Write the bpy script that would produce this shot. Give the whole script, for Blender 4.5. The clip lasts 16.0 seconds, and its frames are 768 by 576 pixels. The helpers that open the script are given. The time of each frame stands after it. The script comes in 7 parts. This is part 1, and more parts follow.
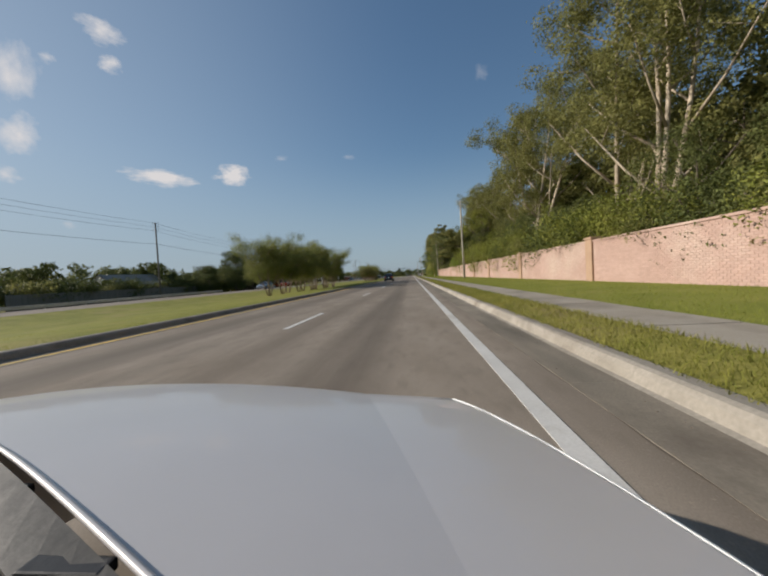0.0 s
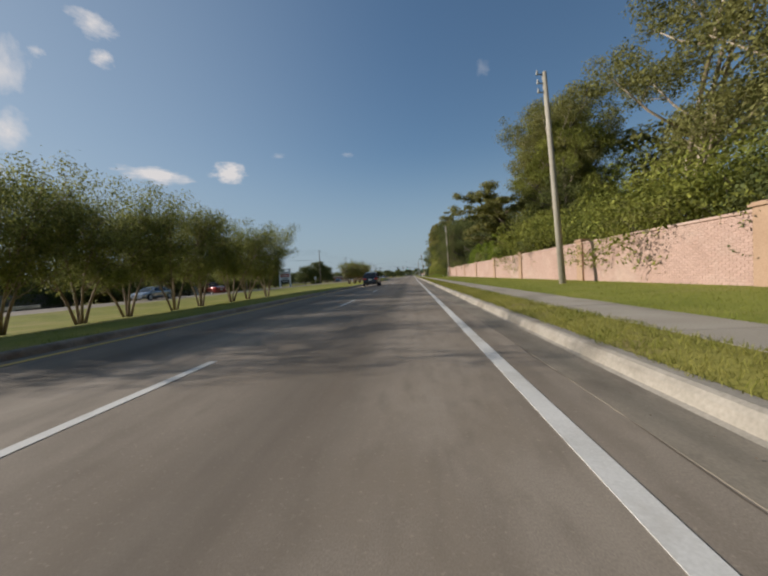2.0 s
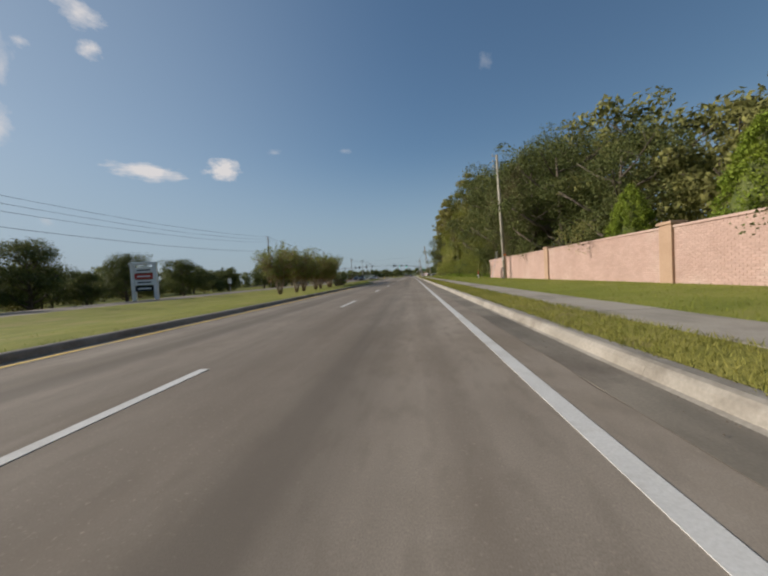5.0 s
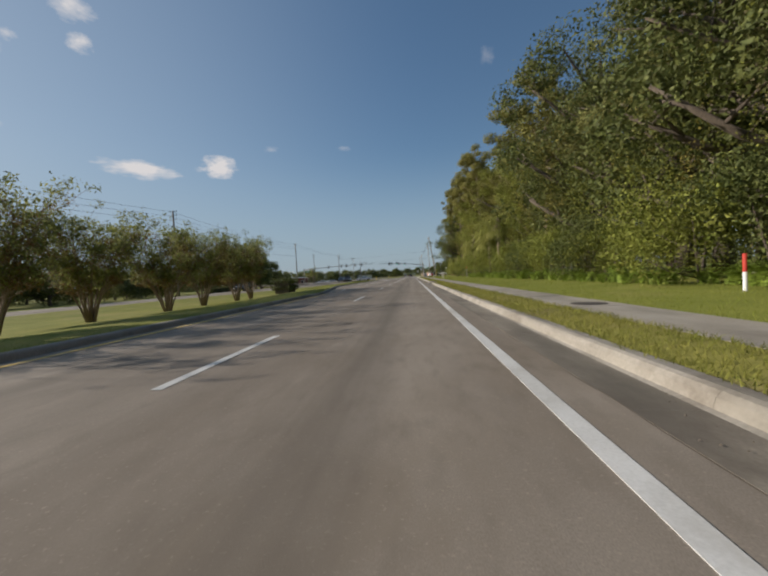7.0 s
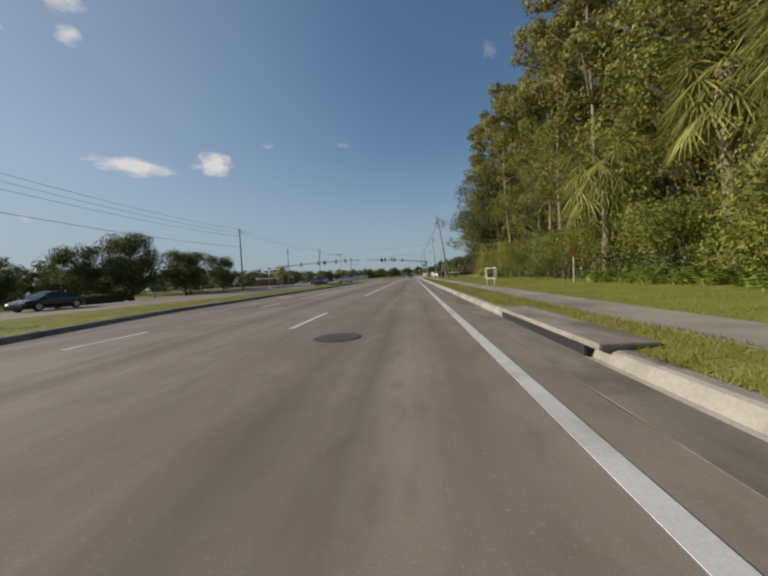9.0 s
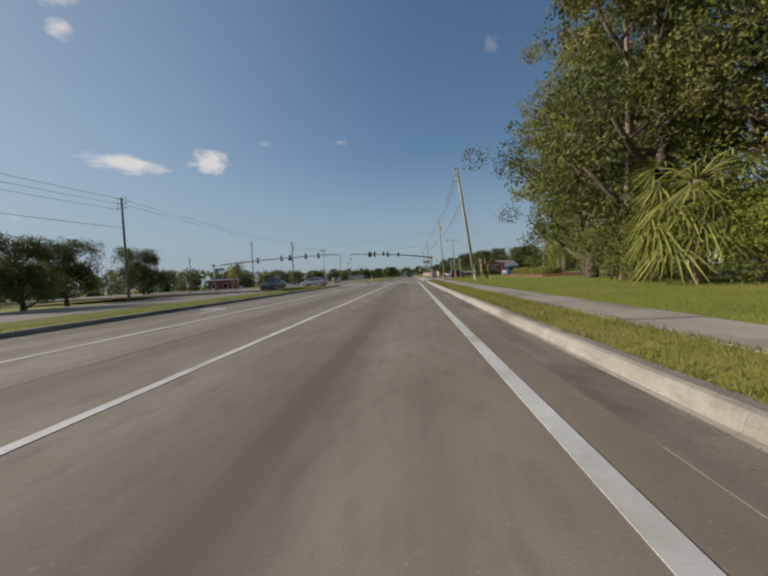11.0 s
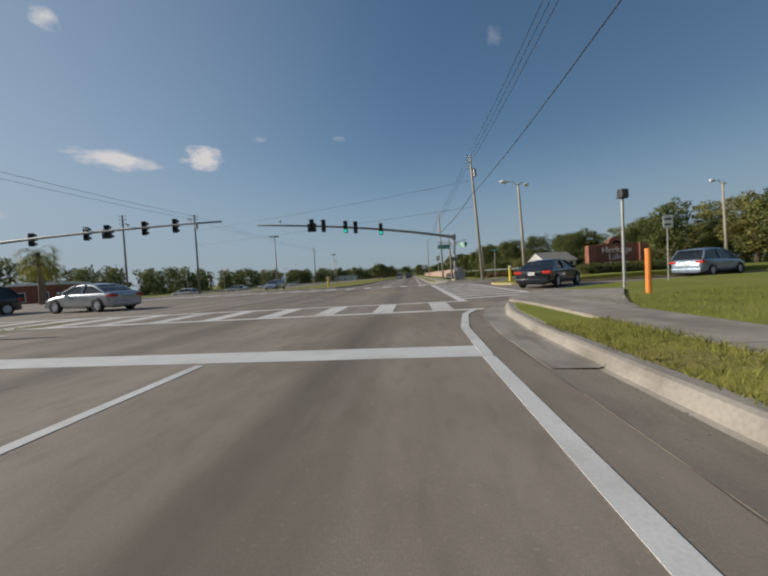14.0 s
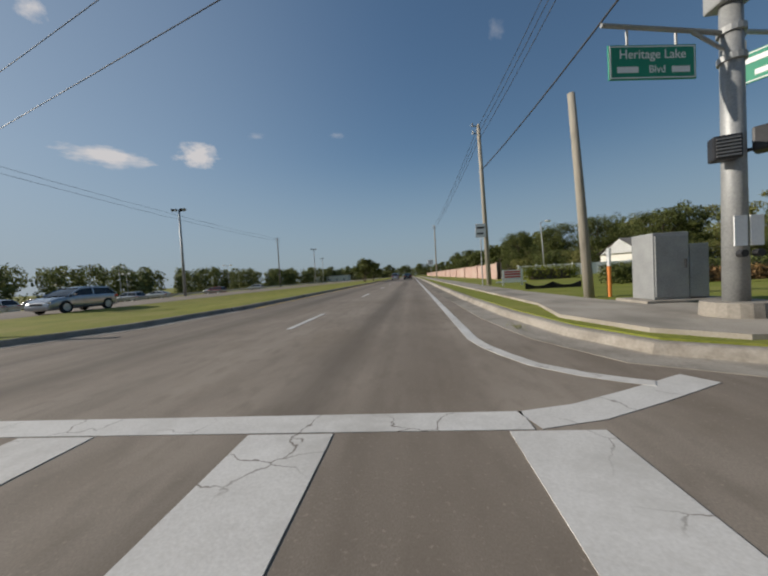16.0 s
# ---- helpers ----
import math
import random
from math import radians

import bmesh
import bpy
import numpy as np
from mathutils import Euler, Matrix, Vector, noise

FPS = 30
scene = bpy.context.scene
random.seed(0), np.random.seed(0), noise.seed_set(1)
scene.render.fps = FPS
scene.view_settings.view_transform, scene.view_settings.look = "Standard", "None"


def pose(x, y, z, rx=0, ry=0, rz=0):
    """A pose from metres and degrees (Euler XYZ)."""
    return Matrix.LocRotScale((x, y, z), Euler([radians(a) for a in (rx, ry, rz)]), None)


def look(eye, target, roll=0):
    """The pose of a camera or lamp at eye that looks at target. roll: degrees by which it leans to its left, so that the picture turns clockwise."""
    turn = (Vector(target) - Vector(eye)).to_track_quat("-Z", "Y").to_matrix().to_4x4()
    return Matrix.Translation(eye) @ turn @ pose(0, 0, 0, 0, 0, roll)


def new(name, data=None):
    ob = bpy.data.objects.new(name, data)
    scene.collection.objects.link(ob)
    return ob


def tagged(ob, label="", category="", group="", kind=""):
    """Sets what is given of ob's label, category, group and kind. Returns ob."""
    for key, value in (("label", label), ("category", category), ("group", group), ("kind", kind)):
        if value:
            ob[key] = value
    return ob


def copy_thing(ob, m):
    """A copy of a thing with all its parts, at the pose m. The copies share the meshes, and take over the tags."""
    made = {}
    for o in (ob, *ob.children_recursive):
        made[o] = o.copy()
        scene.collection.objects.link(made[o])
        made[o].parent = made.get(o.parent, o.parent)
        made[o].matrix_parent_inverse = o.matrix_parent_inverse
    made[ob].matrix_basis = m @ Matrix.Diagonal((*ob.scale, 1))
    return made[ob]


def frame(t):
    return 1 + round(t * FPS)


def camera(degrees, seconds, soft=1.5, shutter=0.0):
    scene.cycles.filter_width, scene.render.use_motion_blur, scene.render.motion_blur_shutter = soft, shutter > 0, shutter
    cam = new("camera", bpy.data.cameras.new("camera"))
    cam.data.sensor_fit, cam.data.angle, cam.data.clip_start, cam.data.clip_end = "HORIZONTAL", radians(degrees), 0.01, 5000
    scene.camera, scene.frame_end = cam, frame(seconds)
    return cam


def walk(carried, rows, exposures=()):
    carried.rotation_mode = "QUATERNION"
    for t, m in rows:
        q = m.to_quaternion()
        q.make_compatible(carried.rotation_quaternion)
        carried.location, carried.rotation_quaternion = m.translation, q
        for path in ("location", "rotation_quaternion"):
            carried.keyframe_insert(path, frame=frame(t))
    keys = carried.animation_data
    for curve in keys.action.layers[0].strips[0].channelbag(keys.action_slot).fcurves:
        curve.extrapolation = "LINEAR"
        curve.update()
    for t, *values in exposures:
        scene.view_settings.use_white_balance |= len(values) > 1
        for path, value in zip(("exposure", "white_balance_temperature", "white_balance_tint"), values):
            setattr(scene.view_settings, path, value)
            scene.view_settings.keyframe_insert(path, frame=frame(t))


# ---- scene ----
# ---- camera ----
cam = camera(97.3, 16.0, soft=2.3)
STATIONS = [(0, 0.00), (0.5, 7.55), (1, 15.00), (1.5, 22.12), (2, 28.88), (2.5, 35.71), (3, 42.72), (4, 57.11), (5, 71.86), (6, 86.96), (6.5, 94.69), (7, 102.60), (7.5, 110.60), (8, 118.52), (8.5, 126.27), (9, 133.65), (9.5, 140.59), (10, 147.13), (10.5, 153.56), (11, 159.95), (12, 172.80), (12.5, 179.41), (13, 186.26), (13.5, 193.33), (14, 200.59), (14.5, 207.96), (15, 215.63), (15.5, 223.19), (16, 230.93)]
DRIFT = [0.046, 0.044, 0.043, 0.016, -0.01, -0.045, -0.08, -0.14, -0.135, -0.118, -0.11, -0.103, -0.095, -0.092, -0.09, -0.075, -0.046, -0.013, 0.008, 0.03, 0.051, 0.062, 0.065, 0.05, 0.042, 0.042, 0.041, 0.041, 0.04]      # metres to the right of the lane's middle
AIM = Vector((-0.08476, 0.99582, -0.03398))
walk(cam, [(t, look((x, s, 1.0), Vector((x, s, 1.0)) + 10 * AIM, -3.1)) for (t, s), x in zip(STATIONS, DRIFT)], exposures=[(0, 0.14, 6550, 12), (9.5, 0.1, 6550, 12), (13, 0.04, 6500, 12), (16, -0.06, 6500, 12)])

# ---- light ----
SUN_EL, SUN_AZ = radians(23), radians(-91)      # azimuth clockwise from +y
to_sun = Vector((math.sin(SUN_AZ) * math.cos(SUN_EL), math.cos(SUN_AZ) * math.cos(SUN_EL), math.sin(SUN_EL)))
world = bpy.data.worlds.new("sky")
scene.world = world
world.use_nodes = True
wn = world.node_tree
sky = wn.nodes.new("ShaderNodeTexSky")
sky.sky_type, sky.sun_disc = "NISHITA", False
sky.sun_elevation, sky.sun_rotation = SUN_EL, SUN_AZ
sky.air_density, sky.dust_density, sky.ozone_density = 1.0, 0.8, 2.2
# thin summer haze: each colour is held back a little where the sky is brightest
split, join = wn.nodes.new("ShaderNodeSeparateColor"), wn.nodes.new("ShaderNodeCombineColor")
wn.links.new(sky.outputs[0], split.inputs[0])
for k, (gain, hold) in enumerate(((0.9, 0.05), (1.1, 0.07), (1.2, 0.075))):
    up, low, div = (wn.nodes.new("ShaderNodeMath") for i in range(3))
    up.operation, low.operation, div.operation = "MULTIPLY", "MULTIPLY_ADD", "DIVIDE"
    up.inputs[1].default_value, low.inputs[1].default_value, low.inputs[2].default_value = gain, hold, 1.0
    wn.links.new(split.outputs[k], up.inputs[0]), wn.links.new(split.outputs[k], low.inputs[0])
    wn.links.new(up.outputs[0], div.inputs[0]), wn.links.new(low.outputs[0], div.inputs[1])
    wn.links.new(div.outputs[0], join.inputs[k])
# pale haze low over the horizon and on the sun's side, deeper blue away from it
way, axes, side = wn.nodes.new("ShaderNodeTexCoord"), wn.nodes.new("ShaderNodeSeparateXYZ"), wn.nodes.new("ShaderNodeVectorMath")
side.operation, side.inputs[1].default_value = "DOT_PRODUCT", (math.sin(SUN_AZ), math.cos(SUN_AZ), 0)
wn.links.new(way.outputs["Generated"], axes.inputs[0]), wn.links.new(way.outputs["Generated"], side.inputs[0])
tone = join.outputs[0]
for src, lo, hi, f0, f1, blend, tint in ((side.outputs["Value"], -0.95, 0.1, 0.24, 0.0, "MULTIPLY", (0.0, 0.0, 0.0)), (side.outputs["Value"], -0.1, 0.85, 0.0, 0.36, "MIX", (3.1, 3.6, 4.1)), (axes.outputs[2], 0.0, 0.36, 0.72, 0.0, "MIX", (2.55, 3.3, 4.0))):
    span, mixed = wn.nodes.new("ShaderNodeMapRange"), wn.nodes.new("ShaderNodeMix")
    span.interpolation_type = "SMOOTHSTEP"
    for k, v in enumerate((lo, hi, f0, f1)):
        span.inputs[k + 1].default_value = v
    mixed.data_type, mixed.blend_type, mixed.inputs[7].default_value = "RGBA", blend, (*tint, 1)
    wn.links.new(src, span.inputs[0]), wn.links.new(span.outputs[0], mixed.inputs[0]), wn.links.new(tone, mixed.inputs[6])
    tone = mixed.outputs[2]
wn.links.new(tone, wn.nodes["Background"].inputs[0])
wn.nodes["Background"].inputs[1].default_value = 0.107
sun_lamp = bpy.data.lights.new("sun", "SUN")
sun_lamp.energy, sun_lamp.angle, sun_lamp.color = 5.0, radians(0.6), (1.0, 0.93, 0.82)
sun = new("sun", sun_lamp)
sun.matrix_world = look(to_sun * 100, (0, 0, 0))


# ---- materials ----
def material(name, a, b, scale=3.0, fine=40.0, rough=0.8, metal=0.0, bump=0.2, stretch=(1, 1, 1), c=None, island=0.0, rnd=0.0, spec=0.5, place=False):
    """Two colours mixed by noise at two scales, a third in patches, with fine relief."""
    m = bpy.data.materials.new(name)
    m.use_nodes = True
    n, l = m.node_tree.nodes, m.node_tree.links
    p = n["Principled BSDF"]
    p.inputs["Roughness"].default_value, p.inputs["Metallic"].default_value = rough, metal
    p.inputs["Specular IOR Level"].default_value = spec
    tc, mp = n.new("ShaderNodeTexCoord"), n.new("ShaderNodeMapping")
    mp.inputs["Scale"].default_value = stretch
    l.new(n.new("ShaderNodeNewGeometry").outputs["Position"] if place else tc.outputs["Object"], mp.inputs[0])
    big, small = n.new("ShaderNodeTexNoise"), n.new("ShaderNodeTexNoise")
    big.inputs["Scale"].default_value, big.inputs["Detail"].default_value = scale, 4
    small.inputs["Scale"].default_value, small.inputs["Detail"].default_value = fine, 6
    l.new(mp.outputs[0], big.inputs[0]), l.new(mp.outputs[0], small.inputs[0])
    add = n.new("ShaderNodeMath")
    add.operation = "ADD"
    l.new(big.outputs[0], add.inputs[0]), l.new(small.outputs[0], add.inputs[1])
    ramp = n.new("ShaderNodeMapRange")
    ramp.inputs[1].default_value, ramp.inputs[2].default_value = 0.72, 1.28
    l.new(add.outputs[0], ramp.inputs[0])
    mix = n.new("ShaderNodeMix")
    mix.data_type = "RGBA"
    l.new(ramp.outputs[0], mix.inputs[0])
    mix.inputs[6].default_value, mix.inputs[7].default_value = (*a, 1), (*b, 1)
    out = mix.outputs[2]
    if c:
        patch, pr, pm = n.new("ShaderNodeTexNoise"), n.new("ShaderNodeMapRange"), n.new("ShaderNodeMix")
        patch.inputs["Scale"].default_value, patch.inputs["Detail"].default_value = scale * 0.37, 7
        patch.inputs["Roughness"].default_value = 0.7
        l.new(mp.outputs[0], patch.inputs[0])
        pr.inputs[1].default_value, pr.inputs[2].default_value = 0.5, 0.66
        l.new(patch.outputs[0], pr.inputs[0])
        pm.data_type = "RGBA"
        l.new(pr.outputs[0], pm.inputs[0]), l.new(out, pm.inputs[6])
        pm.inputs[7].default_value = (*c, 1)
        out = pm.outputs[2]
    if island or rnd:
        geo = n.new("ShaderNodeNewGeometry") if island else n.new("ShaderNodeObjectInfo")
        src = geo.outputs["Random Per Island"] if island else geo.outputs["Random"]
        hr, hs = n.new("ShaderNodeMapRange"), n.new("ShaderNodeHueSaturation")
        w = island or rnd
        hr.inputs[3].default_value, hr.inputs[4].default_value = 1 - w, 1 + w
        l.new(src, hr.inputs[0]), l.new(hr.outputs[0], hs.inputs["Value"]), l.new(out, hs.inputs["Color"])
        out = hs.outputs[0]
    l.new(out, p.inputs["Base Color"])
    if bump:
        bn = n.new("ShaderNodeBump")
        bn.inputs["Strength"].default_value, bn.inputs["Distance"].default_value = bump, 0.02
        l.new(small.outputs[0], bn.inputs["Height"]), l.new(bn.outputs[0], p.inputs["Normal"])
    return m


def leaf_material(name, a, b, glow=0.3, rough=0.62, vary=0.45):
    """Leaves: two greens picked leaf by leaf, light passing through."""
    m = material(name, a, b, 0.5, 3.0, rough, 0, 0, island=vary, spec=0.18)
    n, l = m.node_tree.nodes, m.node_tree.links
    p, o = n["Principled BSDF"], n["Material Output"]
    tr, mx = n.new("ShaderNodeBsdfTranslucent"), n.new("ShaderNodeMixShader")
    l.new(p.inputs["Base Color"].links[0].from_socket, tr.inputs[0])
    mx.inputs[0].default_value = glow
    l.new(p.outputs[0], mx.inputs[1]), l.new(tr.outputs[0], mx.inputs[2]), l.new(mx.outputs[0], o.inputs[0])
    return m


M_ASPHALT = material("asphalt", (0.2, 0.168, 0.134), (0.305, 0.26, 0.21), 1.1, 150, 0.9, bump=0.06, stretch=(1, 0.5, 1), c=(0.205, 0.168, 0.128), spec=0.3)


def streaks(m, dark, scale, lo, hi, place=False):
    """Long wear streaks that run with the traffic."""
    n, l = m.node_tree.nodes, m.node_tree.links
    p = n["Principled BSDF"]
    src = p.inputs["Base Color"].links[0].from_socket
    tc, mp, no, mr, mx = (n.new("ShaderNode" + k) for k in ("TexCoord", "Mapping", "TexNoise", "MapRange", "Mix"))
    mp.inputs["Scale"].default_value = scale
    no.inputs["Scale"].default_value, no.inputs["Detail"].default_value = 1.0, 5
    mr.inputs[1].default_value, mr.inputs[2].default_value, mr.inputs[4].default_value = lo, hi, 0.75
    mx.data_type = "RGBA"
    mx.inputs[7].default_value = (*dark, 1)
    l.new(n.new("ShaderNodeNewGeometry").outputs["Position"] if place else tc.outputs["Object"], mp.inputs[0]), l.new(mp.outputs[0], no.inputs[0]), l.new(no.outputs[0], mr.inputs[0])
    l.new(mr.outputs[0], mx.inputs[0]), l.new(src, mx.inputs[6]), l.new(mx.outputs[2], p.inputs["Base Color"])


streaks(M_ASPHALT, (0.125, 0.1, 0.076), (1.1, 0.02, 1), 0.48, 0.75)
streaks(M_ASPHALT, (0.14, 0.112, 0.085), (0.5, 0.006, 1), 0.48, 0.72)
streaks(M_ASPHALT, (0.155, 0.127, 0.098), (6, 2.2, 1), 0.5, 0.85)
streaks(M_ASPHALT, (0.33, 0.28, 0.22), (38, 38, 1), 0.6, 0.78)


def lane_bands(m, dark, centres, width, strength):
    """Oil-darkened bands down the middle of the lanes, uneven along their length."""
    n, l = m.node_tree.nodes, m.node_tree.links
    p = n["Principled BSDF"]
    tc, sp = n.new("ShaderNodeTexCoord"), n.new("ShaderNodeSeparateXYZ")
    l.new(tc.outputs["Object"], sp.inputs[0])
    mp, no, br = n.new("ShaderNodeMapping"), n.new("ShaderNodeTexNoise"), n.new("ShaderNodeMapRange")
    mp.inputs["Scale"].default_value = (1.6, 0.05, 1)
    no.inputs["Scale"].default_value, no.inputs["Detail"].default_value = 1.0, 6
    l.new(tc.outputs["Object"], mp.inputs[0]), l.new(mp.outputs[0], no.inputs[0])
    br.inputs[1].default_value, br.inputs[2].default_value, br.inputs[4].default_value = 0.3, 0.62, strength
    l.new(no.outputs[0], br.inputs[0])
    for c in centres:
        src = p.inputs["Base Color"].links[0].from_socket
        off, ab, fall, mu, mx = (n.new("ShaderNode" + k) for k in ("Math", "Math", "MapRange", "Math", "Mix"))
        off.operation, ab.operation, mu.operation = "SUBTRACT", "ABSOLUTE", "MULTIPLY"
        off.inputs[1].default_value = c
        fall.interpolation_type = "SMOOTHSTEP"
        fall.inputs[1].default_value, fall.inputs[2].default_value, fall.inputs[3].default_value, fall.inputs[4].default_value = 0.1, width, 1.0, 0.0
        l.new(sp.outputs[0], off.inputs[0]), l.new(off.outputs[0], ab.inputs[0]), l.new(ab.outputs[0], fall.inputs[0])
        l.new(fall.outputs[0], mu.inputs[0]), l.new(br.outputs[0], mu.inputs[1])
        mx.data_type = "RGBA"
        mx.inputs[7].default_value = (*dark, 1)
        l.new(mu.outputs[0], mx.inputs[0]), l.new(src, mx.inputs[6]), l.new(mx.outputs[2], p.inputs["Base Color"])


lane_bands(M_ASPHALT, (0.115, 0.096, 0.076), (-0.85, -4.5), 0.75, 0.75)
M_GUTTER = material("stained_gutter", (0.19, 0.163, 0.125), (0.27, 0.232, 0.18), 1.6, 60, 0.9, bump=0.12, stretch=(1, 0.7, 1), c=(0.13, 0.105, 0.08), rnd=0.05, place=True)
M_CONCRETE = material("concrete", (0.25, 0.225, 0.185), (0.35, 0.315, 0.265), 1.5, 30, 0.9, bump=0.15, c=(0.15, 0.125, 0.095), rnd=0.05, place=True)
M_SIDEWALK = material("sidewalk_concrete", (0.29, 0.255, 0.205), (0.37, 0.335, 0.28), 1.2, 40, 0.9, bump=0.25, c=(0.23, 0.2, 0.16), rnd=0.06, place=True)
streaks(M_CONCRETE, (0.12, 0.105, 0.08), (2.6, 0.8, 3), 0.52, 0.76, True)
streaks(M_CONCRETE, (0.3, 0.27, 0.22), (5, 1.6, 5), 0.55, 0.75, True)
streaks(M_GUTTER, (0.09, 0.078, 0.06), (1.4, 0.25, 1), 0.45, 0.7, True)
streaks(M_SIDEWALK, (0.15, 0.135, 0.105), (1.1, 0.45, 1), 0.5, 0.72, True)
M_GRASS = material("grass_ground", (0.15, 0.165, 0.026), (0.25, 0.24, 0.05), 0.9, 11, 0.95, bump=0.8, c=(0.26, 0.225, 0.075), spec=0.15)
M_LAWN = material("lawn_ground", (0.145, 0.168, 0.028), (0.23, 0.24, 0.048), 0.8, 14, 0.95, bump=0.6, c=(0.24, 0.23, 0.06), spec=0.15)
M_BLADE = leaf_material("grass_blades", (0.16, 0.19, 0.028), (0.26, 0.275, 0.055), 0.35, 0.7, 0.2)
M_DRYGRASS = material("dry_grass_ground", (0.17, 0.165, 0.035), (0.27, 0.245, 0.065), 1.4, 14, 0.95, bump=0.6, c=(0.2, 0.155, 0.08), spec=0.15)
M_DRYBLADE = leaf_material("rough_grass_blades", (0.17, 0.185, 0.032), (0.31, 0.285, 0.075), 0.35, 0.7, 0.28)
M_PAINT = material("road_paint_white", (0.5, 0.49, 0.46), (0.62, 0.61, 0.58), 2, 60, 0.7, bump=0.05, c=(0.42, 0.4, 0.36))
M_OLDPAINT = material("cracked_road_paint", (0.52, 0.5, 0.46), (0.64, 0.62, 0.58), 2, 60, 0.75, bump=0.06, c=(0.45, 0.43, 0.39))


def cracks(m, dark, scale):
    """Wandering cracks that show the asphalt through worn paint, in patches."""
    n, l = m.node_tree.nodes, m.node_tree.links
    p = n["Principled BSDF"]
    src = p.inputs["Base Color"].links[0].from_socket
    tc, wob, add, vo, lt, pa, gt, mu, mx = (n.new("ShaderNode" + k) for k in ("TexCoord", "TexNoise", "MixRGB", "TexVoronoi", "MapRange", "TexNoise", "MapRange", "Math", "Mix"))
    wob.inputs["Scale"].default_value, wob.inputs["Detail"].default_value = 3.0, 5
    add.blend_type = "ADD"
    add.inputs[0].default_value = 0.35
    l.new(tc.outputs["Object"], wob.inputs[0]), l.new(tc.outputs["Object"], add.inputs[1]), l.new(wob.outputs[1], add.inputs[2])
    vo.feature = "DISTANCE_TO_EDGE"
    vo.inputs["Scale"].default_value = scale
    l.new(add.outputs[0], vo.inputs["Vector"])
    lt.inputs[1].default_value, lt.inputs[2].default_value, lt.inputs[3].default_value, lt.inputs[4].default_value = 0.002, 0.012, 1.0, 0.0
    l.new(vo.outputs["Distance"], lt.inputs[0])
    pa.inputs["Scale"].default_value, pa.inputs["Detail"].default_value = 0.9, 5
    l.new(tc.outputs["Object"], pa.inputs[0])
    gt.inputs[1].default_value, gt.inputs[2].default_value = 0.44, 0.56
    l.new(pa.outputs[0], gt.inputs[0])
    mu.operation = "MULTIPLY"
    l.new(lt.outputs[0], mu.inputs[0]), l.new(gt.outputs[0], mu.inputs[1])
    mx.data_type = "RGBA"
    mx.inputs[7].default_value = (*dark, 1)
    l.new(mu.outputs[0], mx.inputs[0]), l.new(src, mx.inputs[6]), l.new(mx.outputs[2], p.inputs["Base Color"])


cracks(M_OLDPAINT, (0.16, 0.135, 0.11), 1.6)
M_YELLOW = material("road_paint_yellow", (0.55, 0.36, 0.06), (0.66, 0.45, 0.1), 2, 60, 0.7, bump=0.2, c=(0.36, 0.28, 0.12))
M_BRICK = material("pink_brick", (0.365, 0.245, 0.2), (0.46, 0.32, 0.268), 0.7, 22, 0.9, bump=0.3, c=(0.47, 0.36, 0.3), island=0.07)
M_MORTAR = material("pink_mortar", (0.33, 0.22, 0.175), (0.4, 0.28, 0.23), 0.9, 30, 0.95, bump=0.3)
M_OCHRE = material("ochre_pilaster", (0.33, 0.215, 0.14), (0.41, 0.28, 0.19), 1.0, 25, 0.9, bump=0.3)
M_REDBRICK = material("red_brick", (0.2, 0.075, 0.05), (0.28, 0.115, 0.075), 2, 25, 0.9, bump=0.3, rnd=0.15)
M_BARK = material("pale_bark", (0.28, 0.22, 0.155), (0.47, 0.39, 0.295), 1.5, 12, 0.9, bump=0.5, stretch=(1, 1, 0.3))
M_DARKBARK = material("dark_bark", (0.07, 0.053, 0.04), (0.14, 0.11, 0.082), 2.5, 18, 0.95, bump=0.7, stretch=(1, 1, 0.25))
M_WOOD = material("weathered_pole_wood", (0.25, 0.225, 0.18), (0.39, 0.355, 0.29), 3, 40, 0.9, bump=0.4, stretch=(1, 1, 0.06))
M_GALV = material("galvanised_steel", (0.27, 0.275, 0.27), (0.38, 0.385, 0.375), 3, 40, 0.55, 0.35, bump=0.08)
M_OLDPOLE = material("dark_pole_wood", (0.13, 0.115, 0.095), (0.22, 0.2, 0.17), 3, 40, 0.9, bump=0.4, stretch=(1, 1, 0.06))
M_DARKSTEEL = material("dull_grey_steel", (0.12, 0.13, 0.13), (0.2, 0.2, 0.2), 3, 40, 0.5, 0.5, bump=0.08)
M_BLACK = material("black_housing", (0.015, 0.015, 0.016), (0.03, 0.03, 0.032), 4, 50, 0.5, bump=0.05)
M_WIRE = material("black_cable", (0.02, 0.02, 0.022), (0.04, 0.04, 0.042), 4, 50, 0.6, bump=0)
M_WHITE = material("white_paint", (0.72, 0.72, 0.7), (0.82, 0.82, 0.8), 2, 30, 0.6, bump=0.05)
M_EUC = leaf_material("eucalyptus_leaf", (0.145, 0.15, 0.047), (0.28, 0.265, 0.09), 0.42)
M_OAK = leaf_material("dark_oak_leaf", (0.07, 0.09, 0.026), (0.145, 0.155, 0.048), 0.26)
M_VINE = leaf_material("bright_vine_leaf", (0.125, 0.152, 0.028), (0.28, 0.28, 0.058), 0.36)
M_PINE = leaf_material("pine_needle", (0.17, 0.165, 0.045), (0.3, 0.27, 0.08), 0.36)
